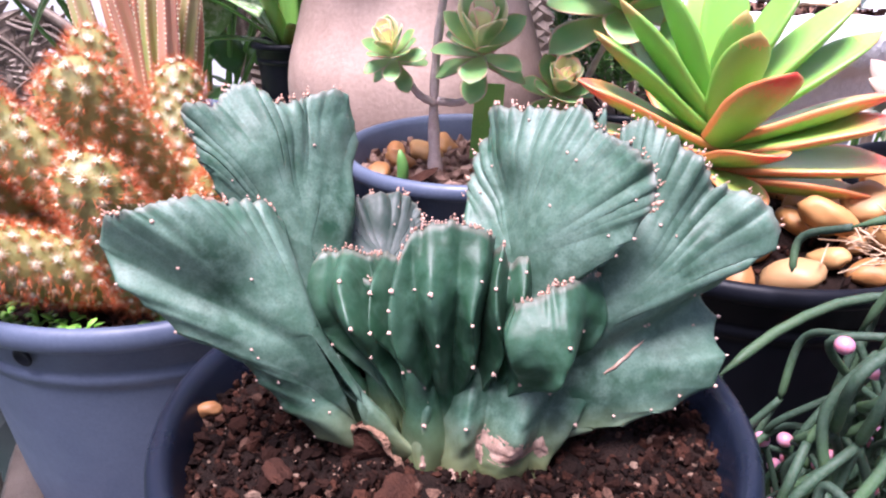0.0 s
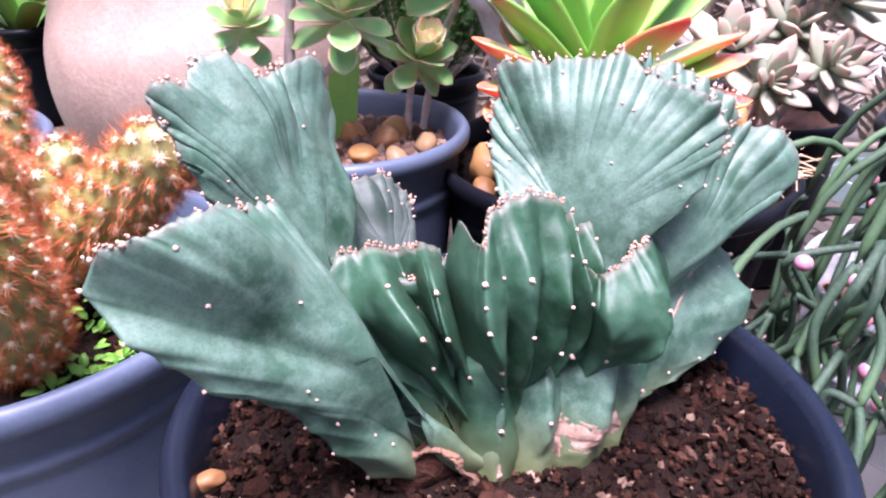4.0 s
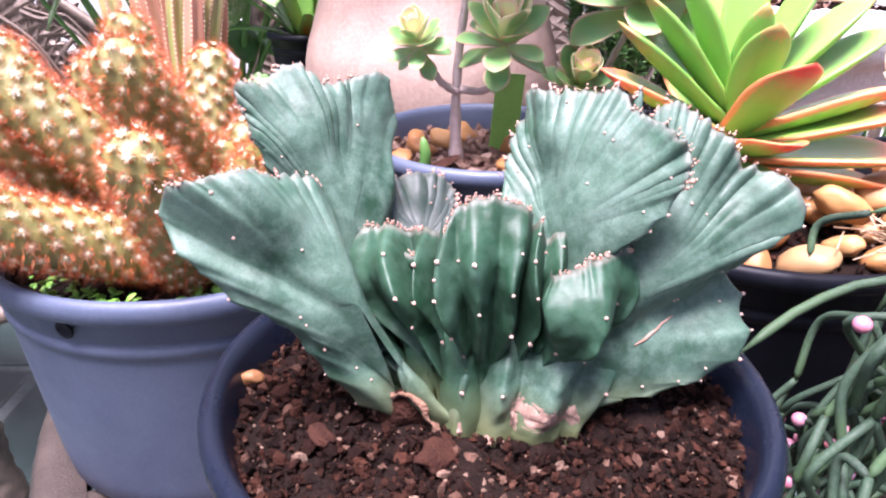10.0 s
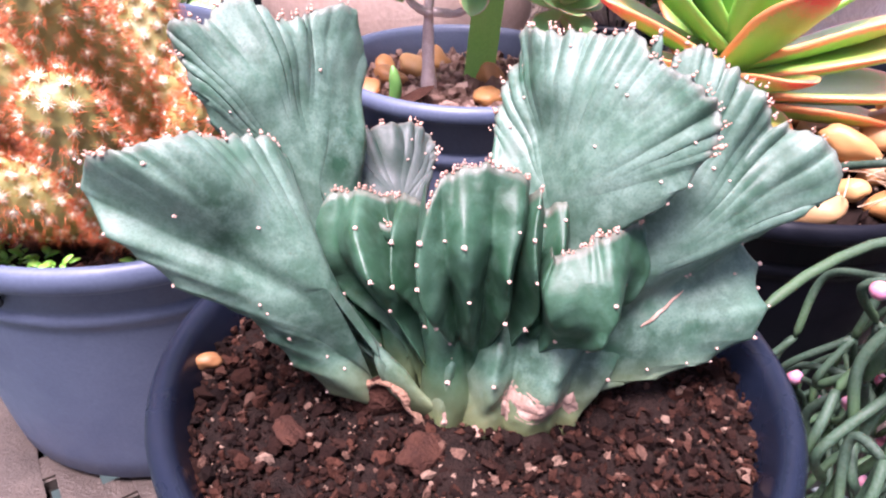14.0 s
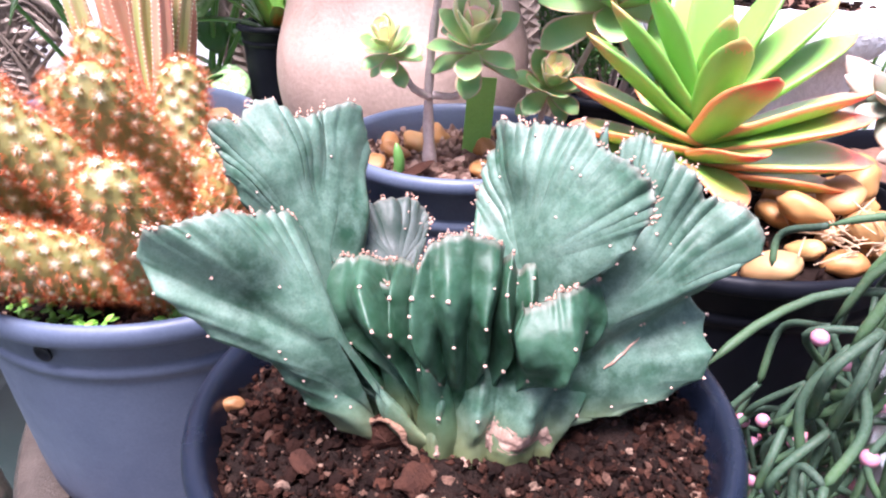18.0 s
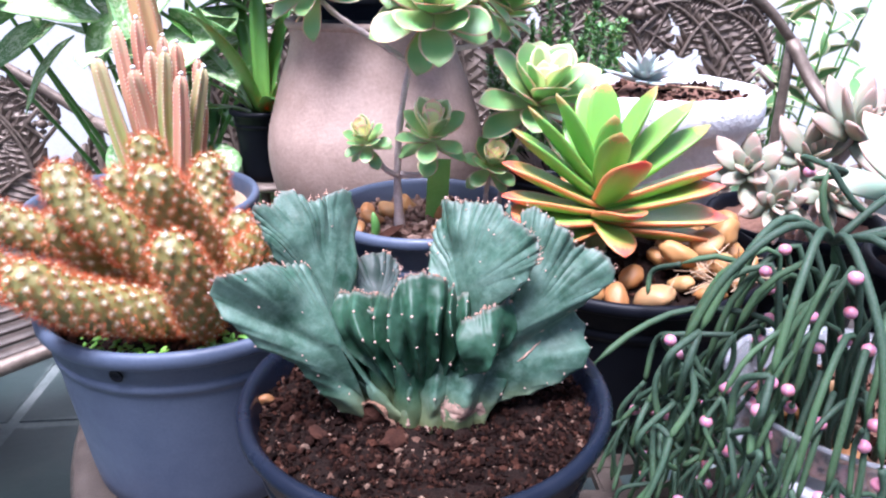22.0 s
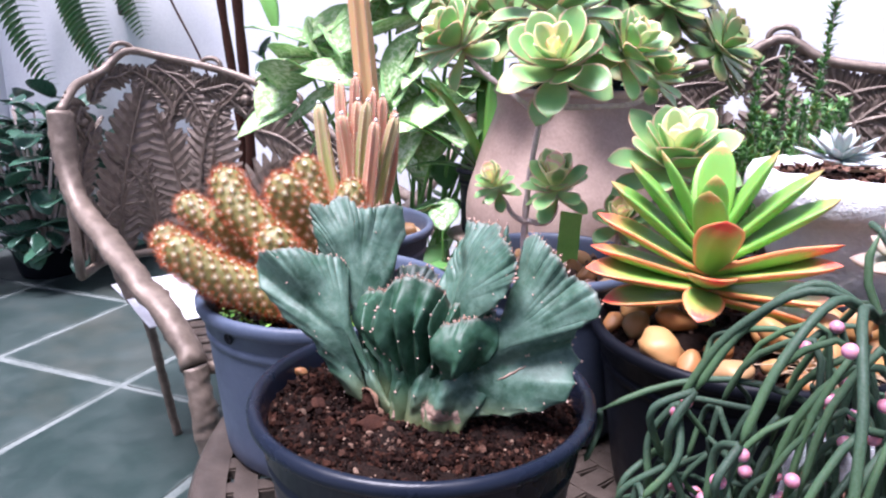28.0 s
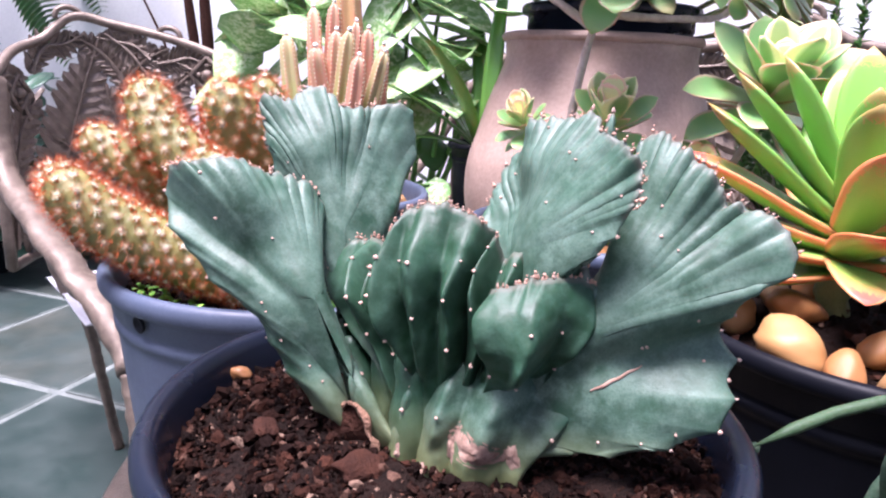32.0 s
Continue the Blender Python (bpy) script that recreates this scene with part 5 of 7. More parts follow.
aeonium((-0.034, 0.520, 0.956), (-0.2, -0.5, 0.8), 0.025, 1, True)
aeonium((0.027, 0.518, 0.958), (0.0, -0.4, 0.9), 0.038, 2, True)
aeonium((0.088, 0.548, 0.922), (0.1, -0.6, 0.75), 0.032, 3, True)
aeonium((0.027, 0.503, 1.076), (0.0, -0.7, 0.65), 0.058, 4)
aeonium((-0.073, 0.520, 1.098), (-0.6, -0.45, 0.65), 0.048, 5)
aeonium((0.016, 0.550, 1.126), (0.0, -0.35, 0.9), 0.070, 6)
aeonium((0.133, 0.550, 0.984), (0.15, -0.4, 0.9), 0.066, 7)
aeonium((0.105, 0.600, 1.066), (0.4, -0.3, 0.85), 0.036, 8)
aeonium((0.075, 0.56, 1.09), (0.6, -0.3, 0.7), 0.045, 9)
pebbles(aeo, [(x, y, 0.172, s) for x, y, s in [(-0.055, 0.012, 0.015), (-0.035, 0.035, 0.016), (0.022, 0.020, 0.015), (0.040, -0.004, 0.014), (0.056, 0.018, 0.015), (0.015, -0.03, 0.014), (-0.07, -0.015, 0.012),
                                              (0.035, -0.045, 0.012), (-0.02, 0.055, 0.015), (0.065, -0.025, 0.011), (-0.06, 0.04, 0.012), (0.02, 0.06, 0.014)]])
child("dry_leaf", leaf_mesh("dry_leaf", BARK, 0.04, 0.016, 0.002, LANCE, 0.5), aeo, aimed((-0.058, -0.05, 0.170), 20, 6), "curled reddish dry leaf")
child("plant_label", Geo().add(*box_geo(-0.0115, -0.0006, 0, 0.0115, 0.0006, 0.085, 0.0004)).mesh("plant_label", LIME_PLASTIC, False), aeo, Matrix.Translation((0.012, 0.022, 0.15)) @ Euler((0.1, 0.06, 0)).to_matrix().to_4x4(), "lime green plastic plant label")
child("cactus_sprout", Geo().add(*tube(catmull([(-0.052, -0.035, 0.165), (-0.050, -0.036, 0.18), (-0.052, -0.036, 0.196)], 8), [0.004, 0.0045, 0.0045, 0.0045, 0.0045, 0.004, 0.003, 0.001], 10)).mesh("cactus_sprout", GREEN_LEAF), aeo)

# ---- lime rosette with red tips, in a pot of pebbles ----
ECH = np.array((0.212, 0.465, TABLE_Z))
ech = thing("potted_red_tipped_rosette", ECH, "lime-green rosette succulent with red tips among ochre pebbles", "potted succulent")
child("pot", pot_mesh("pot", POT_BLACK, 0.132, 0.168, 0.100, 0.012), ech, None, "dark navy plastic pot")
child("soil", soil_disc("soil", SOIL_FLOOR, 0.1205, 0.148, 0.006, 18, 0.022, 34), ech)
child("crumb_layer", crumbs("crumb_layer", SOIL, 0.117, 0.150, 700, (0.001, 0.005), 33, 0.022), ech, None, "dark crumbs of soil", "stuff")
E_LOW = leaf_mesh("leaf", ECHEVERIA, 1.0, 0.45, 0.085, LANCE, 0.16, -0.04, 0.34, 16, 14)
E_DROOP = leaf_mesh("leaf", ECHEVERIA, 1.0, 0.38, 0.085, LANCE, -0.55, 0.22, 0.20, 16, 14)
E_MID = leaf_mesh("leaf", ECHEVERIA, 1.0, 0.38, 0.085, LANCE, 0.16, 0.0, 0.34, 16, 14)
E_UP = leaf_mesh("leaf", ECHEVERIA_UP, 1.0, 0.32, 0.09, LANCE, 0.10, 0.0, 0.34, 16, 14)
ROS = np.array((0.176, 0.450, 0.896)) - ECH
branch(ech, [ROS + (0.004, 0.01, -0.045), ROS + (0, 0.004, -0.015), ROS + (0, 0, 0.044)], (0.010, 0.010, 0.008), STEM, "stem")
# leaves in crossed pairs, four ranks up a short stem: (heading, [(rise, length, mesh), ...] from the lowest up)
for heading, rank in [(186, [(-2, 0.092, E_LOW), (5, 0.108, E_LOW), (13, 0.104, E_MID), (22, 0.106, E_MID), (34, 0.110, E_UP), (46, 0.108, E_UP), (60, 0.096, E_UP)]),
                      (-4, [(-3, 0.102, E_LOW), (4, 0.112, E_LOW), (12, 0.110, E_MID), (20, 0.110, E_MID), (31, 0.114, E_UP), (43, 0.112, E_UP), (58, 0.098, E_UP)]),
                      (271, [(5, 0.088, E_DROOP), (16, 0.088, E_LOW), (34, 0.100, E_MID), (52, 0.092, E_UP), (68, 0.076, E_UP)]),
                      (92, [(8, 0.104, E_LOW), (24, 0.112, E_MID), (42, 0.116, E_UP), (58, 0.106, E_UP), (74, 0.096, E_UP)])]:
    for level, (rise, size, me) in enumerate(rank):
        splay = (28 - 6 * level) if heading in (186, -4) else 0
        turn_by = (splay if heading == 186 else -splay) + RNG.uniform(-8, 8)
        child("leaf", me, ech, aimed(ROS + (0, 0, (0.0065 if len(rank) > 6 else 0.009) * level), heading + turn_by, rise + RNG.uniform(-3, 3), RNG.uniform(-10, 10)) @ Matrix.Diagonal((size, size, size, 1)))
spots = []
q = np.random.default_rng(77)
for k in range(900):
    a, d = q.uniform(0, 6.283), math.sqrt(q.uniform(0.10, 1)) * 0.112
    x, y, s = d * math.cos(a), d * math.sin(a), q.uniform(0.011, 0.021)
    if (y < 0.02 or x > 0.02) and all(math.hypot(x - p[0], y - p[1]) > 0.82 * (s + p[3]) for p in spots) and d + s < 0.125 and math.hypot(x + 0.02, y + 0.03) > 0.035:
        spots.append((x, y, 0.152 + 0.020 * (1 - (d / 0.12) ** 2) + s * 0.35, s))
pebbles(ech, spots)
pebbles(ech, [(0.02, -0.072, 0.188, 0.019), (0.052, -0.055, 0.192, 0.017), (0.078, -0.030, 0.192, 0.019), (0.09, -0.005, 0.190, 0.017), (0.055, -0.082, 0.180, 0.016)])
g = Geo()
for k in range(60):
    p = np.array((q.normal(0.055, 0.018), q.normal(-0.088, 0.012), 0.172 + q.uniform(0, 0.012)))
    d = q.normal(0, 0.010, 3) * (1, 1, 0.5)
    g.add(*tube([p, p + d + (0, 0, 0.002), p + 2 * d], 0.0005, 4))
child("fibre", g.mesh("fibre", STRAW), ech, None, "tuft of dry coconut fibre", "stuff")

# ---- mistletoe cactus with pink berries ----
RH = np.array((0.315, 0.252, TABLE_Z))
rh = thing("potted_mistletoe_cactus", RH, "drooping mistletoe cactus with pink berries in a white pot", "potted cactus")
child("pot", pot_mesh("pot", WHITE_PLASTIC, 0.082, 0.100, 0.064, 0.008, bands=False), rh, None, "white plastic pot")
rim_ob = child("clear_sleeve", Geo().add(*revolve([(0.0815, 0.06), (0.0870, 0.135), (0.0915, 0.139), (0.0920, 0.142), (0.0905, 0.1435), (0.0860, 0.140), (0.0805, 0.062)], 64)).mesh("clear_sleeve", CLEAR), rh, None, "clear plastic sleeve round the pot")
rim_ob.visible_shadow = False
child("soil", soil_disc("soil", SOIL_RED, 0.080, 0.112, 0.006, 14, 0.0, 44), rh)
child("crumb_layer", crumbs("crumb_layer", SOIL, 0.077, 0.114, 600, (0.001, 0.005), 43), rh, None, "brown crumbs of soil", "stuff")
pebbles(rh, [(-0.03, -0.04, 0.118, 0.011), (0.03, -0.03, 0.118, 0.009), (0.01, 0.035, 0.118, 0.011), (-0.045, 0.01, 0.118, 0.009)])
BERRY_ME = Geo().add(FINE_V * 0.0042 * (1, 1, 0.95), FINE_F).mesh("berry", BERRY)
berries = []


def rh_stem(pts, r, fork, q):
    """A pencil-thin jointed stem; at its end it forks into shorter joints."""
    line = catmull(np.array(pts), 14)
    s = np.linspace(0, 1, 14)
    rad = r * np.where(s > 0.93, np.sqrt(np.clip(1 - ((s - 0.93) / 0.07) ** 2, 0.02, 1)), np.where(s < 0.06, 0.88 + 2 * s, 1.0))
    v, f, uv = tube(line, rad, 8)
    child("stem", Geo().add(v, f, uv).mesh("stem", RHIPSALIS), rh)
    end = line[-1]
    for k in range(3):
        if q.random() < (0.8 if end[2] < 0.20 else 0.35):
            i = q.integers(4, 14)
            d = q.normal(0, 1, 3)
            d /= np.linalg.norm(d)
            berries.append(line[i] + d * (r + 0.003))
    d = line[-1] - line[-3]
    d /= np.linalg.norm(d)
    if fork > 0:
        for k in range(q.integers(1, 4)):
            e = d * 0.55 + q.normal(0, 0.30, 3) * (1, 1, 0.6)
            e[2] -= 0.62
            e /= np.linalg.norm(e)
            n = q.uniform(0.026, 0.058)
            bow = q.normal(0, 0.0075, 3)
            tip = end + e * n + (0, 0, -0.12 * n)
            if tip[2] < 0.01:
                continue
            rh_stem([end - d * 0.001, end + e * n * 0.5 + bow + (0, 0, 0.002), tip], r * 0.90, fork - 1, q)


q = np.random.default_rng(21)
# bold arches that spring from one joint, each ending in a whorl of hanging joints
HUB = np.array((-0.051, -0.007, 0.258))
rh_stem([(-0.01, 0.0, 0.11), (-0.028, -0.002, 0.19), (-0.044, -0.006, 0.24), tuple(HUB)], 0.0029, 0, q)
for a, reach, fall in [(172, 0.085, 0.05), (196, 0.098, 0.06), (222, 0.092, 0.055), (246, 0.105, 0.09), (270, 0.110, 0.07), (292, 0.115, 0.05), (318, 0.13, 0.03), (8, 0.12, 0.01), (340, 0.15, 0.04)]:
    d = np.array((math.cos(radians(a)), math.sin(radians(a)), 0))
    lift = 0.016 if fall > 0.02 else 0.03
    end = HUB + d * reach - (0, 0, fall)
    twist = np.array((-d[1], d[0], 0)) * q.normal(0, 0.012)
    rh_stem([HUB, HUB + d * reach * 0.34 + (0, 0, lift), HUB + d * reach * 0.74 + twist + (0, 0, lift * 0.4 - 0.3 * fall), end + twist * 1.6], 0.0026, 2, q)
# arching stems all round the pot, thickest where they spill over its front and side
for k in range(40):
    front = k % 5 != 0
    a = radians(q.uniform(228, 330) if k % 5 == 1 else q.uniform(150, 232)) if front else radians(q.uniform(-42, 150))
    d = np.array((math.cos(a), math.sin(a), 0))
    reach = q.uniform(0.060, 0.118) if front else q.uniform(0.05, 0.09)
    top = q.uniform(0.165, 0.262) if front else q.uniform(0.17, 0.235)
    drop = q.uniform(0.01, 0.07) if front else q.uniform(0.0, 0.06)
    foot = d * 0.060 * math.sqrt(q.random()) + (0, 0, 0.11)
    side = np.array((-d[1], d[0], 0)) * q.normal(0, 0.020)
    rh_stem([foot, foot * (1, 1, 0) + d * 0.014 + (0, 0, top * 0.84), d * (0.02 + reach * 0.52) + side * 0.5 + (0, 0, top), d * (0.010 + reach * 0.88) + side + (0, 0, top - 0.30 * drop - 0.010),
             d * (0.014 + reach) + side * 1.2 + (0, 0, max(0.03, top - drop - 0.03))], q.uniform(0.0018, 0.0024), 3 if q.random() < 0.6 else 2, q)
for pts in ([(-0.01, 0.02, 0.12), (-0.05, 0.045, 0.195), (-0.095, 0.054, 0.224), (-0.119, 0.060, 0.216)],
            [(-0.02, 0.0, 0.12), (-0.07, 0.02, 0.190), (-0.122, 0.030, 0.194), (-0.165, 0.018, 0.184), (-0.196, 0.002, 0.170)],
            [(0.0, -0.01, 0.12), (-0.03, -0.008, 0.22), (-0.052, -0.006, 0.262), (-0.06, 0.0, 0.285), (-0.055, 0.006, 0.305)]):
    rh_stem(pts, 0.0023, 1, q)
berries = [p for k, p in enumerate(berries) if p[0] > -0.15 and (p[0] > -0.09 or k % 4 == 0)]
for p in berries[::max(1, len(berries) // 190)]:
    child("berry", BERRY_ME, rh, Matrix.Translation(p))

# ---- clay jar with a jade bush ----
JAR = np.array((-0.034, 0.905, TABLE_Z))
jar = thing("clay_jar", JAR, "weathered brown clay jar holding a planted pot", "jar")
JP = [(0.0005, 0), (0.098, 0), (0.106, 0.006), (0.126, 0.04), (0.146, 0.085), (0.157, 0.125), (0.160, 0.160), (0.157, 0.195), (0.148, 0.225), (0.137, 0.258), (0.126, 0.288), (0.117, 0.318), (0.1165, 0.332), (0.120, 0.339), (0.119, 0.345),
      (0.114, 0.346), (0.110, 0.335), (0.112, 0.31), (0.122, 0.28), (0.138, 0.2), (0.10, 0.03), (0.0005, 0.02)]
jv, jf, juv = revolve(catmull(np.array([(r, z, 0) for r, z in JP]), 70)[:, :2], 64)
jv = np.array([p + 0.0015 * np.array(noise.noise_vector(Vector(p) * 14)) for p in jv.reshape(-1, 3)])
child("body", Geo().add(jv, jf, juv).mesh("body", TERRACOTTA), jar)
jv, jf, juv = revolve([(0.1165 + 0.0055 * math.cos(a), 0.343 + 0.0055 * math.sin(a)) for a in np.linspace(0, 2 * np.pi, 14)], 64)
child("rim", Geo().add(np.array([p + 0.0012 * np.array(noise.noise_vector(Vector(p) * 30)) for p in jv.reshape(-1, 3)]), jf, juv).mesh("rim", TERRACOTTA), jar, None, "thick rolled clay rim")
jade = thing("potted_jade_bush", JAR + (0.008, 0.0, 0.21), "dull green bushy succulent in a black pot set into the jar", "potted succulent")
child("pot", pot_mesh("pot", POT_NAVY, 0.1075, 0.172, 0.085, 0.012), jade, None, "dark plastic pot")
child("soil", soil_disc("soil", SOIL_FLOOR, 0.101, 0.135, 0.006, 14), jade)
JADE_LEAF = leaf_mesh("leaf", JADE, 1.0, 0.5, 0.09, SPOON, 0.2, 0.0, 0.2, 9, 8)
q = np.random.default_rng(5)
for k in range(30):
    a, d = k * 2.39996, 0.19 * math.sqrt((k + 0.5) / 30)
    head = np.array((d * math.cos(a) * 1.15, d * math.sin(a) * 0.75, 0.185 + 0.11 * (1 - (d / 0.20) ** 2) + q.uniform(-0.03, 0.03)))
    branch(jade, [np.array((head[0] * 0.2, head[1] * 0.2, 0.13)), head * (0.6, 0.6, 0.85), head], (0.004, 0.003, 0.003), STEM)
    rosette(jade, head, (head[0] * 3, head[1] * 3 - 0.15, 0.6), [(6, 0.060, -12, JADE_LEAF), (6, 0.056, 18, JADE_LEAF), (4, 0.040, 50, JADE_LEAF)], 200 + k, k)

# ---- white bowl with a silver rosette ----
BOWL = np.array((0.324, 0.703, TABLE_Z))
bowl = thing("white_planter_bowl", BOWL, "rough white-painted cement planter bowl with a silvery rosette", "planter")
BP = [(0.0005, 0), (0.070, 0), (0.075, 0.008), (0.070, 0.03), (0.062, 0.06), (0.066, 0.10), (0.080, 0.15), (0.094, 0.195), (0.100, 0.215), (0.104, 0.222), (0.113, 0.228), (0.118, 0.242), (0.117, 0.258), (0.111, 0.267), (0.103, 0.267),
      (0.097, 0.260), (0.094, 0.245), (0.084, 0.20), (0.0005, 0.19)]
bv, bf, buv = revolve(catmull(np.array([(r, z * 1.045, 0) for r, z in BP]), 64)[:, :2], 72)
bv = np.array([p + 0.0028 * np.array(noise.noise_vector(Vector(p) * 70)) for p in bv.reshape(-1, 3)])
child("body", Geo().add(bv, bf, buv).mesh("body", WHITE_RENDER), bowl)
child("soil", soil_disc("soil", SOIL_RED, 0.1005, 0.2685, 0.006, 16, 0.0, 64), bowl)
child("crumb_layer", crumbs("crumb_layer", SOIL, 0.095, 0.270, 340, (0.001, 0.006), 63), bowl, None, "reddish crumbs of soil", "stuff")
SIL = leaf_mesh("leaf", SILVER_LEAF, 1.0, 0.34, 0.10, PLUMP, 0.25, 0.0, 0.2, 9, 8)
rosette(bowl, np.array((0.300, 0.712, 0.983)) - BOWL, (0, -0.15, 1), [(9, 0.050, 8, SIL), (8, 0.043, 30, SIL), (6, 0.032, 55, SIL), (4, 0.02, 75, SIL)], 9)
rosette(bowl, np.array((0.388, 0.690, 0.976)) - BOWL, (0.2, -0.2, 1), [(6, 0.016, 15, SIL), (5, 0.012, 50, SIL)], 10)
branch(bowl, [np.array((0.31, 0.70, 0.976)) - BOWL, np.array((0.345, 0.685, 0.980)) - BOWL, np.array((0.385, 0.69, 0.975)) - BOWL], 0.0015, STRAW, "runner")
child("plant_label", Geo().add(*box_geo(-0.007, -0.0006, 0, 0.007, 0.0006, 0.085, 0.0004)).mesh("plant_label", WHITE_PLASTIC, False), bowl, Matrix.Translation(np.array((0.302, 0.618, 0.885)) - BOWL) @ Euler((0.12, 0, 0.1)).to_matrix().to_4x4(), "white plastic plant label")

# ---- pinkish ghost plants, and a powdery blue rosette ----
GH = np.array((0.425, 0.548, TABLE_Z))
ghost = thing("potted_ghost_plant", GH, "pinkish grey ghost plant rosettes in a black plastic pot", "potted succulent")
child("pot", pot_mesh("pot", POT_BLACK, 0.092, 0.165, 0.070, 0.012), ghost, None, "black plastic pot")
child("soil", soil_disc("soil", SOIL_RED, 0.082, 0.148, 0.006, 14, 0.0, 74), ghost)
GHL = leaf_mesh("leaf", GHOST, 1.0, 0.46, 0.17, PLUMP, 0.2, 0.0, 0.1, 9, 9)
for at, axis, s, seed in [((0.340, 0.500, 0.925), (-0.4, -0.6, 0.7), 0.042, 1), ((0.398, 0.500, 0.936), (-0.1, -0.6, 0.8), 0.044, 2), ((0.435, 0.495, 0.962), (0.2, -0.6, 0.8), 0.058, 3), ((0.470, 0.535, 0.950), (0.3, -0.3, 0.9), 0.055, 5), ((0.350, 0.465, 0.905), (-0.2, -0.9, 0.4), 0.034, 6), ((0.395, 0.455, 0.915), (0, -0.9, 0.5), 0.036, 7)]:
    at = np.array(at) - GH
    branch(ghost, [np.array((at[0] * 0.3, at[1] * 0.3, 0.14)), at * (0.8, 0.8, 0.92), at], 0.004, TWIG)
    rosette(ghost, at, axis, [(5, s * 1.2, 10, GHL), (5, s * 1.05, 34, GHL), (4, s * 0.8, 56, GHL), (2, s * 0.5, 75, GHL)], 300 + seed, seed)
BL = np.array((0.462, 0.352, TABLE_Z))
blue = thing("potted_blue_rosette", BL, "large powdery blue-green rosette in a black plastic pot", "potted succulent")
child("pot", pot_mesh("pot", POT_BLACK, 0.078, 0.19, 0.06, 0.012), blue, None, "black plastic pot")
child("soil", soil_disc("soil", SOIL_FLOOR, 0.068, 0.172, 0.006, 14, 0.0, 84), blue)
BLL = leaf_mesh("leaf", BLUE_LEAF, 1.0, 0.36, 0.09, LANCE, 0.25, 0.0, 0.28, 12, 12)
blue_at = np.array((0.420, 0.352, 0.943)) - BL
branch(blue, [np.array((0, 0, 0.16)), np.array((-0.015, 0, 0.20)), blue_at], 0.008, STEM, "stem")
rosette(blue, blue_at, (-0.12, -0.55, 0.8), [(7, 0.098, 4, BLL), (6, 0.088, 24, BLL), (5, 0.07, 44, BLL), (5, 0.05, 62, BLL), (3, 0.03, 78, BLL)], 55, 0.4)
SEDUM = tinted("yellow_green_bead_leaf", [(0.0, (0.20, 0.30, 0.10)), (0.6, (0.30, 0.36, 0.12)), (1.0, (0.55, 0.30, 0.16))], None, 0.8, 0.35, 0.3, 0.2)
SED = leaf_mesh("leaf", SEDUM, 1.0, 0.36, 0.22, PLUMP, 0.3, 0.0, 0.1, 9, 8)
for at, axis, s in [((0.415, 0.262, 0.882), (-0.1, -0.7, 0.6), 0.034), ((0.438, 0.272, 0.862), (0.2, -0.8, 0.5), 0.034), ((0.40, 0.275, 0.855), (-0.2, -0.8, 0.4), 0.03)]:
    at = np.array(at) - BL
    branch(blue, [np.array((at[0] * 0.4, at[1] * 0.75, 0.175)), at * (0.9, 0.9, 1.03), at], 0.003, STEM)
    rosette(blue, at, axis, [(6, s, 5, SED), (5, s * 0.8, 35, SED), (3, s * 0.5, 65, SED)], int(at[2] * 1000))

# ---- small-leaved green bush behind the bowl ----
BX = np.array((0.232, 0.895, TABLE_Z))
bush = thing("potted_green_bush", BX, "small-leaved bright green bushy plant in a black pot", "potted plant")
child("pot", pot_mesh("pot", POT_BLACK, 0.075, 0.14, 0.058, 0.012), bush, None, "black plastic pot")
child("soil", soil_disc("soil", SOIL_FLOOR, 0.065, 0.124, 0.005, 10), bush)
q = np.random.default_rng(15)
BEAD = flat_leaf(0.0115, 0.0075, [(0, 0.4), (0.5, 1), (1, 0.2)], 0.2, 4, 3)
for k in range(46):
    a, d = k * 2.39996, 0.105 * math.sqrt((k + 0.5) / 46)
    hgt = q.uniform(0.24, 0.34) + (0.09 if k in (3, 7) else 0)
    head = np.array((d * math.cos(a), d * math.sin(a), hgt))
    if k == 9:
        head = np.array((0.064, 0.01, 0.46))
    line = catmull([np.array((head[0] * 0.3, head[1] * 0.3, 0.12)), head * (0.8, 0.8, 0.6), head], 12)
    twig = child("twig", Geo().add(*tube(line, np.linspace(0.002, 0.0012, 12), 6)).mesh("twig", TWIG), bush)
    g = Geo()
    for s in np.linspace(0.30 if k != 9 else 0.55, 1, 46):
        x = s * 11
        j = min(int(x), 10)
        p = line[j] + (line[j + 1] - line[j]) * (x - j)
        for e in range(3):
            g.add(moved(BEAD[0] * q.uniform(0.7, 1.3), aimed(p, q.uniform(0, 360), q.uniform(10, 70))), BEAD[1], BEAD[2])
    child("foliage", g.mesh("foliage", GREEN_LEAF), twig, None, "tiny bright green leaves", "stuff")

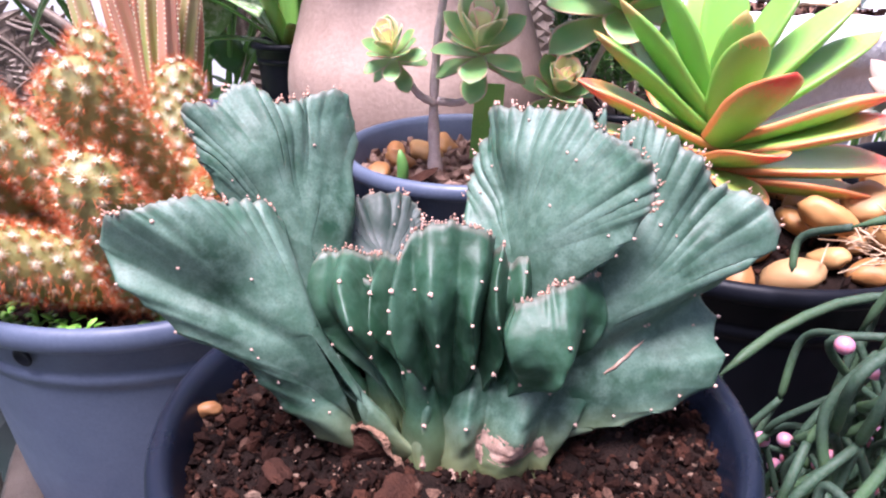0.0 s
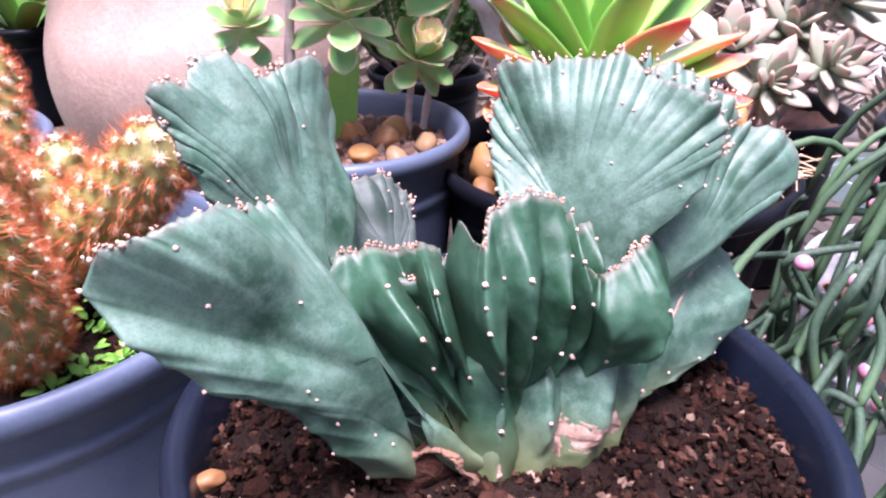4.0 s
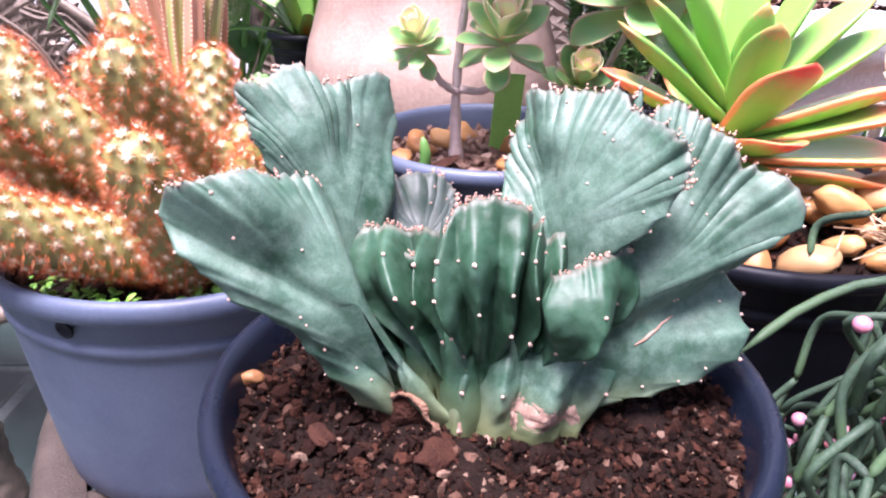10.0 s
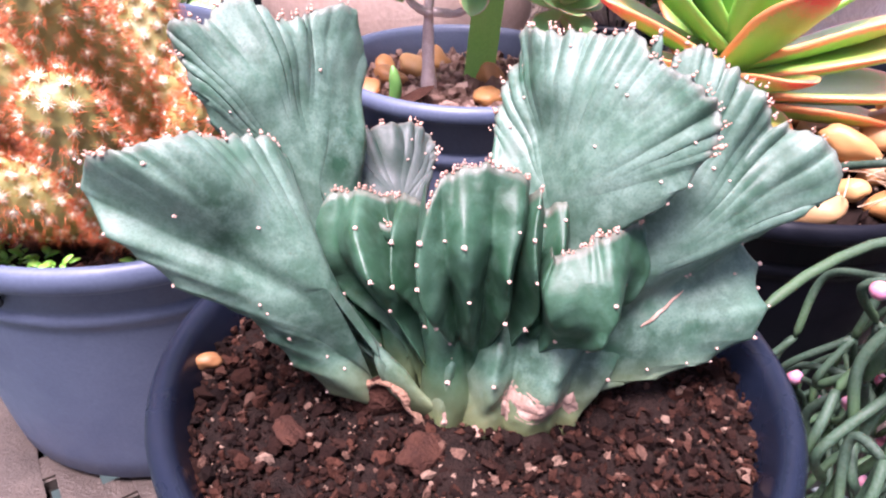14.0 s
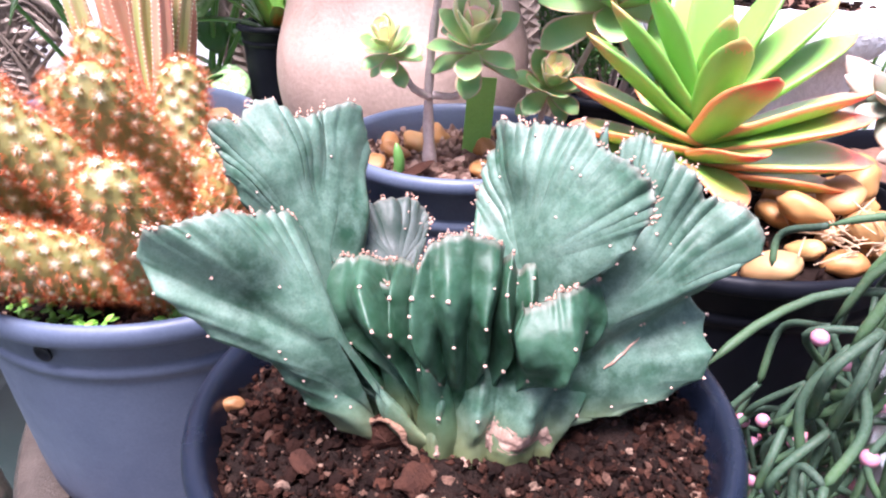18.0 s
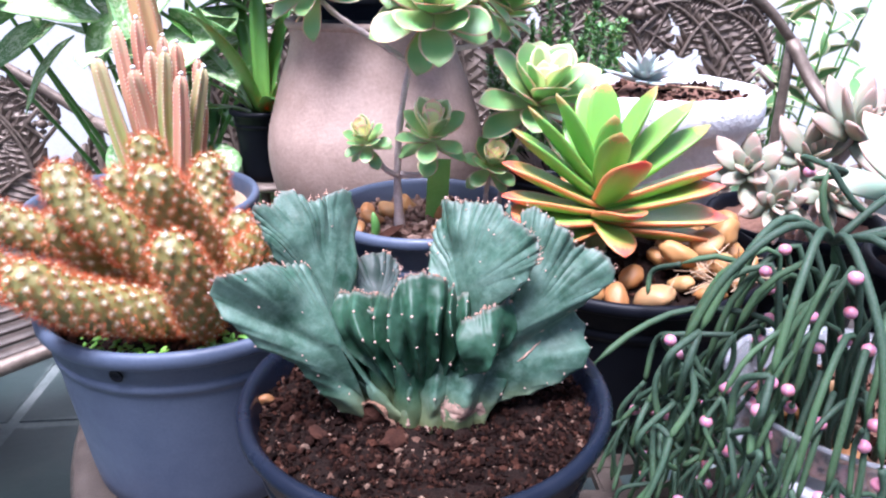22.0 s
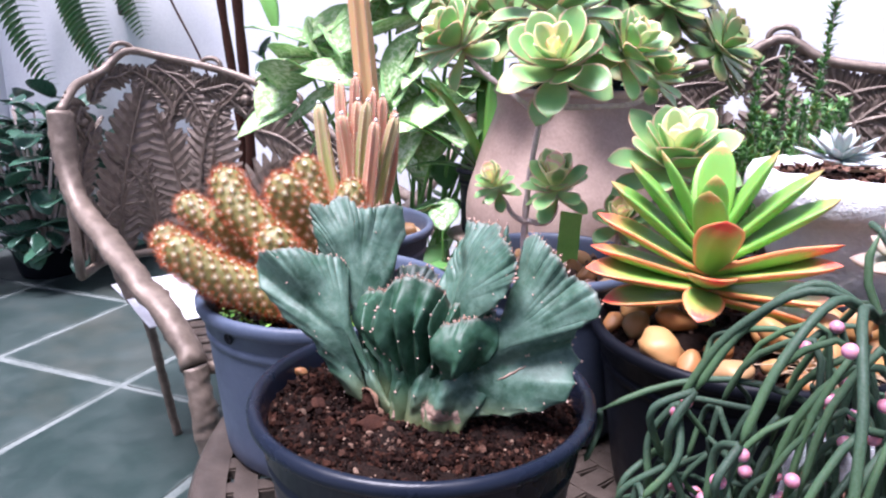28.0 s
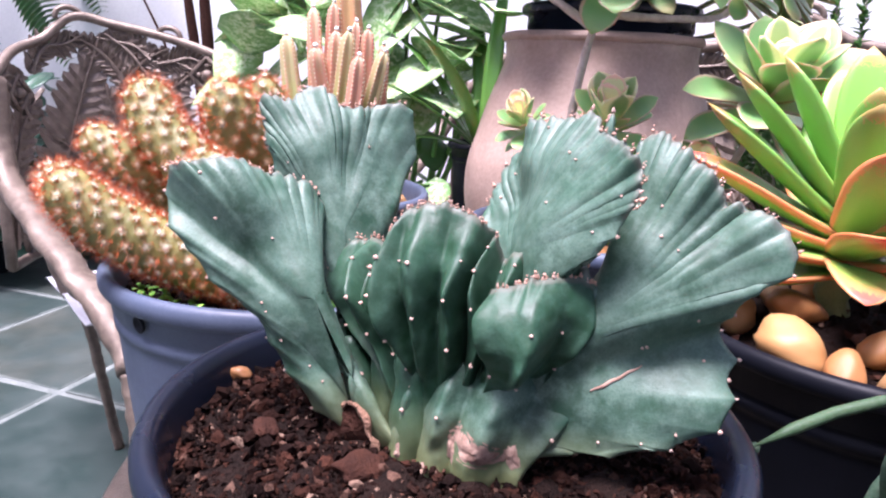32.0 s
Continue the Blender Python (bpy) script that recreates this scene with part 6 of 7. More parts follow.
# ---- cast-metal garden furniture with fern fronds ----
def frond_geo(g, leaves, place, spine, width, count, r=0.006, taper=0.15, depth=0.006):
    """A cast frond on a panel: a rib along spine (panel metres) with leaflets to both sides; place() maps the panel into space."""
    line = catmull([(a, b, 0) for a, b in spine], 40)
    t = np.gradient(line, axis=0)
    t /= np.linalg.norm(t, axis=1)[:, None]
    g.add(*tube([place(p[0], p[1], 0.004) for p in line], np.linspace(r, r * 0.5, 40), 6))
    for k in range(count):
        s = (k + 0.5) / count
        i = int(s * 39)
        p, d = line[i], t[i]
        w = width * (math.sin(math.pi * min(1, s * 0.9 + 0.12)) ** 0.7) * (1 - taper * s)
        for side in (-1, 1):
            n = np.array((-d[1], d[0], 0)) * side
            e = n * 0.93 + d * 0.42
            pts = [p, p + e * w * 0.5 + d * w * 0.04, p + e * w + d * w * 0.14]
            half = 0.86 * np.linalg.norm(line[-1] - line[0]) / count
            a, b, c = [place(x[0], x[1], h) for x, h in zip(pts, (0.0, depth, 0.0))]
            o = d * half
            low = [place(*(x + f * o)[:2], -0.004) for x, f in ((pts[0], 0.7), (pts[1], 1.0), (pts[2], 0.25), (pts[2], -0.25), (pts[1], -1.0), (pts[0], -0.7))]
            top = [a, b, c]
            leaves.add(np.array(top + low), [(0, 1, 4, 3), (1, 2, 5, 4), (2, 6, 5), (1, 7, 6, 2), (0, 8, 7, 1), (3, 4, 7, 8), (4, 5, 6, 7)])


def frond(parent, place, spine, width, count):
    g, leaves = Geo(), Geo()
    frond_geo(g, leaves, place, spine, width, count)
    rib = child("frond", g.mesh("frond", IRON, False), parent)
    child("leaflet_strip", leaves.mesh("leaflet_strip", IRON, False), rib, None, "cast metal fern leaflets", "stuff")


def motif_geo(g, place, x, h, s):
    """A square rosette set on its corner."""
    ring = [(x, h + s), (x + s, h), (x, h - s), (x - s, h), (x, h + s), (x + s, h)]
    g.add(*tube([place(a, b, 0.004) for a, b in ring], 0.008, 6))
    c = np.array(place(x, h, 0.006))
    g.add(BALL_V * s * 0.38 + c, BALL_F)
    for a in range(4):
        b = np.array(place(x + s * 0.5 * math.cos(a * 1.571), h + s * 0.5 * math.sin(a * 1.571), 0.004))
        g.add(BALL_V * s * 0.2 + b, BALL_F)


def back_panel(parent, plan, heights, foot, fronds, motifs, lean=0.05, gap=0.085):
    """A curved bench back: plan is its line on the floor, heights its top edge along that line (share, height)."""
    line = catmull([(x, y, 0) for x, y in plan], 80)
    d = np.r_[0, np.cumsum(np.linalg.norm(np.diff(line, axis=0), axis=1))]
    total = d[-1]
    nrm = np.gradient(line, axis=0)
    nrm = np.stack([nrm[:, 1], -nrm[:, 0], 0 * nrm[:, 0]], -1)
    nrm /= np.linalg.norm(nrm, axis=1)[:, None]

    def place(s, h, out=0.0):
        s = min(max(s, 0), total)
        p = [np.interp(s, d, line[:, k]) for k in (0, 1)]
        n = [np.interp(s, d, nrm[:, k]) for k in (0, 1)]
        k = out - lean * (h - foot)
        return (p[0] + n[0] * k, p[1] + n[1] * k, h)

    top = catmull([(a * total, b, 0) for a, b in heights], 60)
    child("top_rail", Geo().add(*tube([place(p[0], p[1], 0.0) for p in top], 0.013, 8)).mesh("top_rail", IRON), parent)
    child("bottom_rail", Geo().add(*tube([place(s, foot, 0.0) for s in np.linspace(0, total, 40)], 0.013, 8)).mesh("bottom_rail", IRON), parent)
    for s, h in ((0, heights[0][1]), (total, heights[-1][1])):
        child("stile", Geo().add(*tube([place(s, z) for z in np.linspace(foot, h, 6)], 0.014, 8)).mesh("stile", IRON), parent)
    for spine, width, count in fronds:
        frond(parent, place, [(a * total, b) for a, b in spine], width * 1.3, count)
    w = np.random.default_rng(len(fronds) * 7)
    for k in range(int(total / gap)):
        s0 = (k + 0.5) * gap + w.uniform(-0.015, 0.015)
        roof = float(np.interp(s0, top[:, 0], top[:, 1]))
        tall = roof - foot
        side = 1 if k % 2 else -1
        low_end = foot + 0.02 if k % 3 else foot + 0.35 * tall
        spine = [(s0, low_end), (s0 + side * 0.02, low_end + 0.2 * tall), (s0 + side * 0.06, low_end + 0.38 * tall), (s0 + side * 0.13, low_end + 0.48 * tall)]
        frond(parent, place, spine, 0.075, 13)
        spine = [(s0 - side * 0.08, roof - 0.30 * tall), (s0 - side * 0.05, roof - 0.20 * tall), (s0, roof - 0.12 * tall), (s0 + side * 0.06, roof - 0.07 * tall)]
        if k % 4 != 1:
            frond(parent, place, spine, 0.05, 12)
    for k in range(int(total / (gap * 1.2))):
        s0 = (k + 0.5) * gap * 1.2
        side = 1 if k % 2 else -1
        roof = [float(np.interp(s0 + e, top[:, 0], top[:, 1])) for e in (-0.06, 0.0, 0.06)]
        frond(parent, place, [(s0 - side * 0.075, roof[1 - side] - 0.075), (s0 - side * 0.03, roof[1] - 0.05), (s0 + side * 0.02, roof[1] - 0.04), (s0 + side * 0.07, roof[1 + side] - 0.045)], 0.05, 12)
    for a, h, s in motifs:
        g = Geo()
        motif_geo(g, place, a * total, h, s)
        child("square_rosette", g.mesh("square_rosette", IRON), parent)
    for a in (0.26, 0.5, 0.74):
        x = a * total
        h = float(np.interp(x, top[:, 0], top[:, 1]))
        g = Geo().add(*tube([place(x + 0.032 * math.cos(b), h + 0.004 + 0.024 * math.sin(b), 0.0) for b in np.linspace(-0.3, 3.44, 12)], 0.008, 6))
        child("scroll", g.mesh("scroll", IRON), parent)
    return place, total


# armchair-bench beside the table
chair_a = thing("cast_metal_bench", (-1.2, 1.4, 0.0), "brown cast-metal garden bench with a pierced fern back", "bench", "garden benches")
shift = lambda pts: [(x + 1.2, y - 1.4) for x, y in pts]
FRONDS_A = [([(0.20, 0.46), (0.22, 0.66), (0.27, 0.86), (0.33, 1.05)], 0.075, 17), ([(0.40, 0.46), (0.39, 0.62), (0.36, 0.78), (0.33, 0.92)], 0.085, 15), ([(0.03, 0.50), (0.05, 0.64), (0.10, 0.78), (0.19, 0.90)], 0.07, 14),
            ([(0.44, 0.47), (0.46, 0.62), (0.49, 0.78), (0.52, 0.94)], 0.09, 14), ([(0.56, 0.47), (0.60, 0.60), (0.68, 0.72), (0.76, 0.76)], 0.085, 14), ([(0.62, 0.86), (0.70, 0.84), (0.78, 0.78), (0.84, 0.68)], 0.07, 13),
            ([(0.70, 0.48), (0.75, 0.56), (0.84, 0.62), (0.92, 0.60)], 0.07, 13), ([(0.34, 1.05), (0.40, 1.0), (0.45, 0.92), (0.48, 0.84)], 0.06, 12), ([(0.10, 0.47), (0.14, 0.56), (0.2, 0.62), (0.28, 0.63)], 0.07, 12),
            ([(0.84, 0.50), (0.90, 0.56), (0.96, 0.62), (0.98, 0.70)], 0.05, 11), ([(0.30, 0.47), (0.31, 0.60), (0.29, 0.72), (0.25, 0.80)], 0.06, 12)]
back_panel(chair_a, shift([(-1.50, 1.26), (-1.56, 1.42), (-1.50, 1.56), (-1.27, 1.66), (-0.94, 1.70), (-0.76, 1.70)]),
           [(0, 0.93), (0.10, 0.99), (0.20, 1.03), (0.27, 1.09), (0.36, 1.075), (0.55, 1.03), (0.70, 0.97), (0.83, 0.88), (0.93, 0.80), (1, 0.74)], 0.46, FRONDS_A, [(0.11, 0.89, 0.045), (0.60, 0.95, 0.05), (0.88, 0.74, 0.04)], 0.0, 0.14)
for name, pts, r in [("arm", [(-1.50, 1.26, 0.93), (-1.47, 1.235, 0.80), (-1.42, 1.21, 0.71), (-1.24, 1.12, 0.64), (-1.05, 1.03, 0.575), (-0.90, 0.965, 0.515), (-0.83, 0.94, 0.44)], 0.038),
                     ("front_leg", [(-0.83, 0.94, 0.44), (-0.80, 0.93, 0.33), (-0.79, 0.935, 0.15), (-0.77, 0.92, 0.0)], 0.034),
                     ("rear_leg", [(-1.25, 1.23, 0.43), (-1.235, 1.26, 0.2), (-1.225, 1.285, 0.0)], 0.015),
                     ("arm_brace", [(-1.42, 1.21, 0.70), (-1.34, 1.20, 0.60), (-1.28, 1.20, 0.50), (-1.25, 1.20, 0.44)], 0.018),
                     ("arm", [(-0.76, 1.70, 0.74), (-0.66, 1.62, 0.72), (-0.52, 1.48, 0.70), (-0.44, 1.40, 0.64), (-0.43, 1.39, 0.44)], 0.02),
                     ("front_leg", [(-0.43, 1.39, 0.44), (-0.41, 1.38, 0.2), (-0.40, 1.37, 0.0)], 0.02), ("rear_leg", [(-0.80, 1.68, 0.46), (-0.80, 1.70, 0.2), (-0.80, 1.72, 0.0)], 0.018)]:
    line = catmull(np.array(pts) - (-1.2, 1.4, 0), 26)
    line = catmull(line, 60)
    v, f, uv = tube(line, np.full(60, r * 0.94), 14, squash=0.75)
    v = np.array([p + 0.20 * r * np.array(noise.noise_vector(Vector(p) * 11)) + 0.16 * r * np.array(noise.noise_vector(Vector(p) * 60)) for p in v])
    child(name, Geo().add(v, f, uv).mesh(name, IRON), chair_a)
a0, a1, b0, b1 = np.array((-1.30, 1.36, 0.43)), np.array((-0.83, 0.97, 0.43)), np.array((-0.85, 1.66, 0.43)), np.array((-0.42, 1.38, 0.43))
for k in range(11):
    s = (k + 0.5) / 11
    p, e = a0 + (a1 - a0) * s, b0 + (b1 - b0) * s
    child("seat_slat", Geo().add(*tube([p - (-1.2, 1.4, 0), (p + e) / 2 - (-1.2, 1.4, 0), e - (-1.2, 1.4, 0)], 0.021, 8, squash=0.35)).mesh("seat_slat", TABLE_METAL), chair_a)
for p, e in ((a0, a1), (a1, b1), (b0, b1), (a0, b0)):
    child("seat_rail", Geo().add(*tube([p - (-1.2, 1.4, 0.012), (p + e) / 2 - (-1.2, 1.4, 0.012), e - (-1.2, 1.4, 0.012)], 0.016, 8)).mesh("seat_rail", IRON), chair_a)

# bench along the wall
chair_b = thing("cast_metal_bench", (0.29, 1.70, 0.0), "long brown cast-metal garden bench with a pierced fern back", "bench", "garden benches")
half = [([(0.5, 0.46), (0.47, 0.62), (0.44, 0.8), (0.42, 0.98)], 0.08, 15), ([(0.40, 0.46), (0.36, 0.60), (0.30, 0.74), (0.22, 0.84)], 0.09, 15), ([(0.46, 0.46), (0.38, 0.52), (0.28, 0.56), (0.18, 0.56)], 0.08, 16),
        ([(0.40, 0.94), (0.33, 0.97), (0.26, 0.95), (0.20, 0.90)], 0.07, 13), ([(0.24, 0.48), (0.17, 0.62), (0.11, 0.72), (0.04, 0.76)], 0.08, 14), ([(0.12, 0.47), (0.09, 0.56), (0.06, 0.62), (0.02, 0.66)], 0.06, 10),
        ([(0.36, 0.70), (0.30, 0.80), (0.25, 0.90), (0.22, 1.0)], 0.06, 12), ([(0.16, 0.98), (0.12, 0.92), (0.09, 0.86), (0.06, 0.80)], 0.05, 10)]
FRONDS_B = half + [([(1 - a, b) for a, b in spine], w, n) for spine, w, n in half] + [([(0.5, 0.60), (0.5, 0.78), (0.5, 0.94), (0.5, 1.09)], 0.085, 16)]
TOP_B = [(0, 0.92), (0.05, 1.0), (0.11, 1.058), (0.24, 1.06), (0.38, 1.072), (0.44, 1.09), (0.5, 1.138), (0.56, 1.09), (0.62, 1.075), (0.76, 1.06), (0.89, 1.058), (0.95, 1.0), (1, 0.92)]
back_panel(chair_b, [(-0.76, 0), (-0.4, 0.03), (0, 0.04), (0.4, 0.03), (0.76, 0)], TOP_B, 0.45, FRONDS_B, [(0.27, 0.99, 0.05), (0.73, 0.99, 0.05), (0.5, 0.96, 0.05), (0.05, 0.80, 0.045), (0.95, 0.80, 0.045)], 0.0, 0.085)
for side in (-1, 1):
    for name, pts, r in [("arm", [(0.76, 0, 0.92), (0.80, -0.06, 0.82), (0.83, -0.25, 0.72), (0.84, -0.40, 0.68), (0.84, -0.45, 0.60), (0.83, -0.43, 0.44)], 0.022),
                         ("front_leg", [(0.83, -0.43, 0.44), (0.83, -0.45, 0.2), (0.83, -0.46, 0)], 0.02), ("rear_leg", [(0.80, 0, 0.46), (0.80, 0.03, 0.2), (0.80, 0.05, 0)], 0.018)]:
        line = catmull(np.array(pts) * (side, 1, 1), 22)
        child(name, Geo().add(*tube(line, r, 10, squash=0.75)).mesh(name, IRON), chair_b)
for k in range(9):
    y = -0.42 + 0.05 * k
    child("seat_slat", Geo().add(*tube([(-0.82, y, 0.43), (0, y, 0.43), (0.82, y, 0.43)], 0.02, 8, squash=0.35)).mesh("seat_slat", IRON), chair_b)
for y in (-0.44, 0.0):
    child("seat_rail", Geo().add(*tube([(-0.82, y, 0.418), (0, y, 0.418), (0.82, y, 0.418)], 0.014, 8)).mesh("seat_rail", IRON), chair_b)

# third chair, only its back edge shows
chair_c = thing("cast_metal_chair", (1.62, 1.35, 0.0), "brown cast-metal garden chair with a fern back", "chair")
back_panel(chair_c, [(-0.30, 0.28), (-0.2, 0.10), (0, -0.05), (0.25, -0.12)], [(0, 0.72), (0.06, 0.82), (0.2, 0.88), (0.5, 0.95), (0.8, 0.9), (1, 0.78)], 0.45,
           [([(0.15, 0.46), (0.2, 0.6), (0.25, 0.75), (0.3, 0.88)], 0.08, 14), ([(0.5, 0.46), (0.5, 0.6), (0.5, 0.75), (0.5, 0.92)], 0.09, 14), ([(0.85, 0.46), (0.8, 0.6), (0.75, 0.75), (0.7, 0.88)], 0.08, 14)], [(0.12, 0.66, 0.04)], 0.0)
for x, y in ((-0.28, 0.26), (0.24, -0.12), (0.1, 0.5), (0.5, 0.2)):
    child("leg", Geo().add(*tube([(x, y, 0.45), (x * 1.03, y * 1.03, 0.2), (x * 1.06, y * 1.06, 0)], 0.016, 8)).mesh("leg", IRON), chair_c)
sv, sf, suv = revolve([(0.0005, 0.43), (0.27, 0.43), (0.285, 0.44), (0.27, 0.452), (0.0005, 0.452)], 40)
child("seat", Geo().add(sv + (0.14, 0.2, 0), sf, suv).mesh("seat", IRON), chair_c)

# the round pierced table that carries the pots
table = thing("cast_metal_table", (0.17, 0.57, 0.0), "round brown cast-metal garden table with a pierced top", "table")
child("rim", Geo().add(*revolve([(0.478, 0.690), (0.500, 0.674), (0.512, 0.678), (0.516, 0.690), (0.510, 0.699), (0.498, 0.7005), (0.480, 0.6995)], 96)).mesh("rim", TABLE_METAL), table)
for r, w in ((0.462, 0.011), (0.425, 0.011), (0.385, 0.011), (0.345, 0.012), (0.30, 0.010), (0.255, 0.008), (0.21, 0.008), (0.165, 0.008), (0.12, 0.008)):
    child("ring_bar", Geo().add(*revolve([(r - w, 0.6995), (r - w, 0.688), (r + w, 0.688), (r + w, 0.6995), (r - w, 0.6995)], 96)).mesh("ring_bar", TABLE_METAL, False), table)
bar_v, bar_f = box_geo(0.10, -0.011, 0.686, 0.485, 0.011, 0.6985, 0.002)
bar_me = Geo().add(bar_v, bar_f).mesh("lattice_bar", TABLE_METAL, False)
bar_o = Geo().add(*box_geo(0.30, -0.010, 0.686, 0.485, 0.010, 0.698, 0.002)).mesh("lattice_bar", TABLE_METAL, False)
for k in range(36):
    child("lattice_bar", bar_me, table, Matrix.Rotation(k * 2 * math.pi / 36, 4, "Z"))
    child("lattice_bar", bar_o, table, Matrix.Rotation((k + 0.5) * 2 * math.pi / 36, 4, "Z"))
child("hub", Geo().add(*revolve([(0.0005, 0.684), (0.12, 0.684), (0.12, 0.6975), (0.0005, 0.6975)], 40)).mesh("hub", TABLE_METAL), table)
child("post", Geo().add(*revolve([(0.0005, 0.16), (0.04, 0.16), (0.05, 0.2), (0.028, 0.26), (0.026, 0.5), (0.036, 0.55), (0.06, 0.66), (0.09, 0.685), (0.0005, 0.685)], 28)).mesh("post", TABLE_METAL), table)
leg_me = Geo().add(*tube(catmull([(0.02, 0, 0.20), (0.12, 0, 0.17), (0.24, 0, 0.08), (0.30, 0, 0.0)], 18), np.linspace(0.026, 0.02, 18), 10)).mesh("leg", TABLE_METAL)
for k in range(4):
    child("leg", leg_me, table, Matrix.Rotation(k * math.pi / 2 + 0.4, 4, "Z"))

# magazine on the bench seat
mag = thing("magazine", (-1.16, 1.30, 0.4385), "printed magazine lying open on the bench seat", "magazine")
mag.rotation_euler = (0, 0, radians(-32))
mv = np.array([(x, y, 0.010 * math.exp(-abs(x) * 14) + z) for z in (0.0, 0.004) for x in np.linspace(-0.2, 0.2, 15) for y in (-0.15, 0.15)])
n = 15
mf = [(2 * i, 2 * i + 1, 2 * i + 3, 2 * i + 2) for i in range(n - 1)] + [(30 + 2 * i, 30 + 2 * i + 2, 30 + 2 * i + 3, 30 + 2 * i + 1) for i in range(n - 1)]
mf += [(2 * i, 2 * i + 2, 30 + 2 * i + 2, 30 + 2 * i) for i in range(n - 1)] + [(2 * i + 1, 31 + 2 * i, 33 + 2 * i, 2 * i + 3) for i in range(n - 1)] + [(0, 30, 31, 1), (28, 29, 59, 58)]
child("open_spread", Geo().add(mv, mf).mesh("pages", PAPER, False), mag)
for k, (x, y, w, h) in enumerate([(-0.12, 0.09, 0.10, 0.035), (-0.12, 0.02, 0.12, 0.012), (-0.12, -0.02, 0.12, 0.012), (-0.12, -0.09, 0.11, 0.05), (0.12, 0.05, 0.11, 0.08), (0.12, -0.04, 0.12, 0.012), (0.12, -0.08, 0.12, 0.012)]):
    child("printed_bar", Geo().add(*box_geo(x - w / 2, y - h / 2, 0.0062, x + w / 2, y + h / 2, 0.0070)).mesh("printed_bar", INK_BAND, False), mag)

# ---- plants round the furniture ----
OVAL = [(0, 0.10), (0.12, 0.55), (0.35, 1.0), (0.65, 0.85), (0.88, 0.35), (1, 0.03)]
BLADE = [(0, 0.6), (0.15, 0.9), (0.5, 1.0), (0.8, 0.6), (1, 0.02)]
ROUND = [(0, 0.2), (0.2, 0.75), (0.5, 1.0), (0.8, 0.8), (1, 0.1)]


def leaf_part(parent, data, mat, at, heading, rise, spin=0.0, label="", name="leaf"):
    return child(name, Geo().add(moved(data[0], aimed(at, heading, rise, spin)), data[1], data[2]).mesh(name, mat), parent, None, label)


# dumb cane behind the table
DC = np.array((-0.46, 1.30, 0.0))
cane = thing("potted_dumb_cane", DC, "mottled cream and green dumb cane in a black floor pot", "potted plant")
child("pot", pot_mesh("pot", POT_BLACK, 0.15, 0.30, 0.11, 0.016), cane, None, "black plastic pot")
child("soil", soil_disc("soil", SOIL_FLOOR, 0.136, 0.27, 0.006, 12), cane)
q = np.random.default_rng(8)
HEADS = [(-0.42, 1.22, 1.06), (-0.50, 1.24, 1.16), (-0.66, 1.22, 1.00), (-0.33, 1.20, 1.04), (-0.38, 1.20, 0.90), (-0.70, 1.24, 1.06), (-0.56, 1.22, 1.04), (-0.72, 1.22, 0.96), (-0.36, 1.24, 1.16), (-0.26, 1.26, 1.10),
         (-0.60, 1.28, 1.14), (-0.48, 1.18, 0.96), (-0.54, 1.20, 0.92), (-0.30, 1.22, 0.94), (-0.44, 1.30, 1.24), (-0.30, 1.32, 1.20), (-0.62, 1.30, 1.22), (-0.24, 1.2, 0.98)]
for k, p in enumerate(HEADS):
    p = np.array(p) - DC
    foot = np.array((q.uniform(-0.05, 0.05), q.uniform(-0.05, 0.05), 0.27))
    child("stalk", Geo().add(*tube(catmull([foot, (foot * 0.7 + p * 0.3) * (1, 1, 1) + (0, 0, 0.15), p], 14), np.linspace(0.008, 0.0035, 14), 7)).mesh("stalk", STRAP), cane)
    for e in range(4):
        size = q.uniform(0.12, 0.20)
        leaf_part(cane, flat_leaf(size, size * q.uniform(0.56, 0.68), OVAL, q.uniform(0.15, 0.6), 12, 7, 0.15, 0.01), DUMB_CANE, p + (q.normal(0, 0.03), q.normal(0, 0.02), 0.03 * e + 0.02), 270 + q.uniform(-120, 120), q.uniform(-55, 35), q.uniform(-35, 35))
# low leafy growth at the foot of the dumb cane
low = thing("low_leafy_plant", (-0.34, 1.16, 0.0), "leafy green plant with pale mottling in a black pot", "potted plant")
child("pot", pot_mesh("pot", POT_BLACK, 0.12, 0.40, 0.09, 0.016), low, None, "black plastic pot")
child("soil", soil_disc("soil", SOIL_FLOOR, 0.108, 0.38, 0.006, 10), low)
for k in range(60):
    a, d = k * 2.39996, 0.17 * math.sqrt((k + 0.5) / 60)
    p = np.array((d * math.cos(a), d * math.sin(a), q.uniform(0.52, 0.86)))
    size = q.uniform(0.06, 0.11)
    child("stalk", Geo().add(*tube(catmull([(p[0] * 0.2, p[1] * 0.2, 0.38), p * (0.7, 0.7, 0.85), p], 8), 0.0018, 5)).mesh("stalk", STRAP), low)
    leaf_part(low, flat_leaf(size, size * 0.7, OVAL, 0.5, 8, 5, 0.15, 0.03), DUMB_CANE if k % 3 else GREEN_LEAF, p, 90 + q.uniform(-100, 100), q.uniform(0, 70), q.uniform(-30, 30))

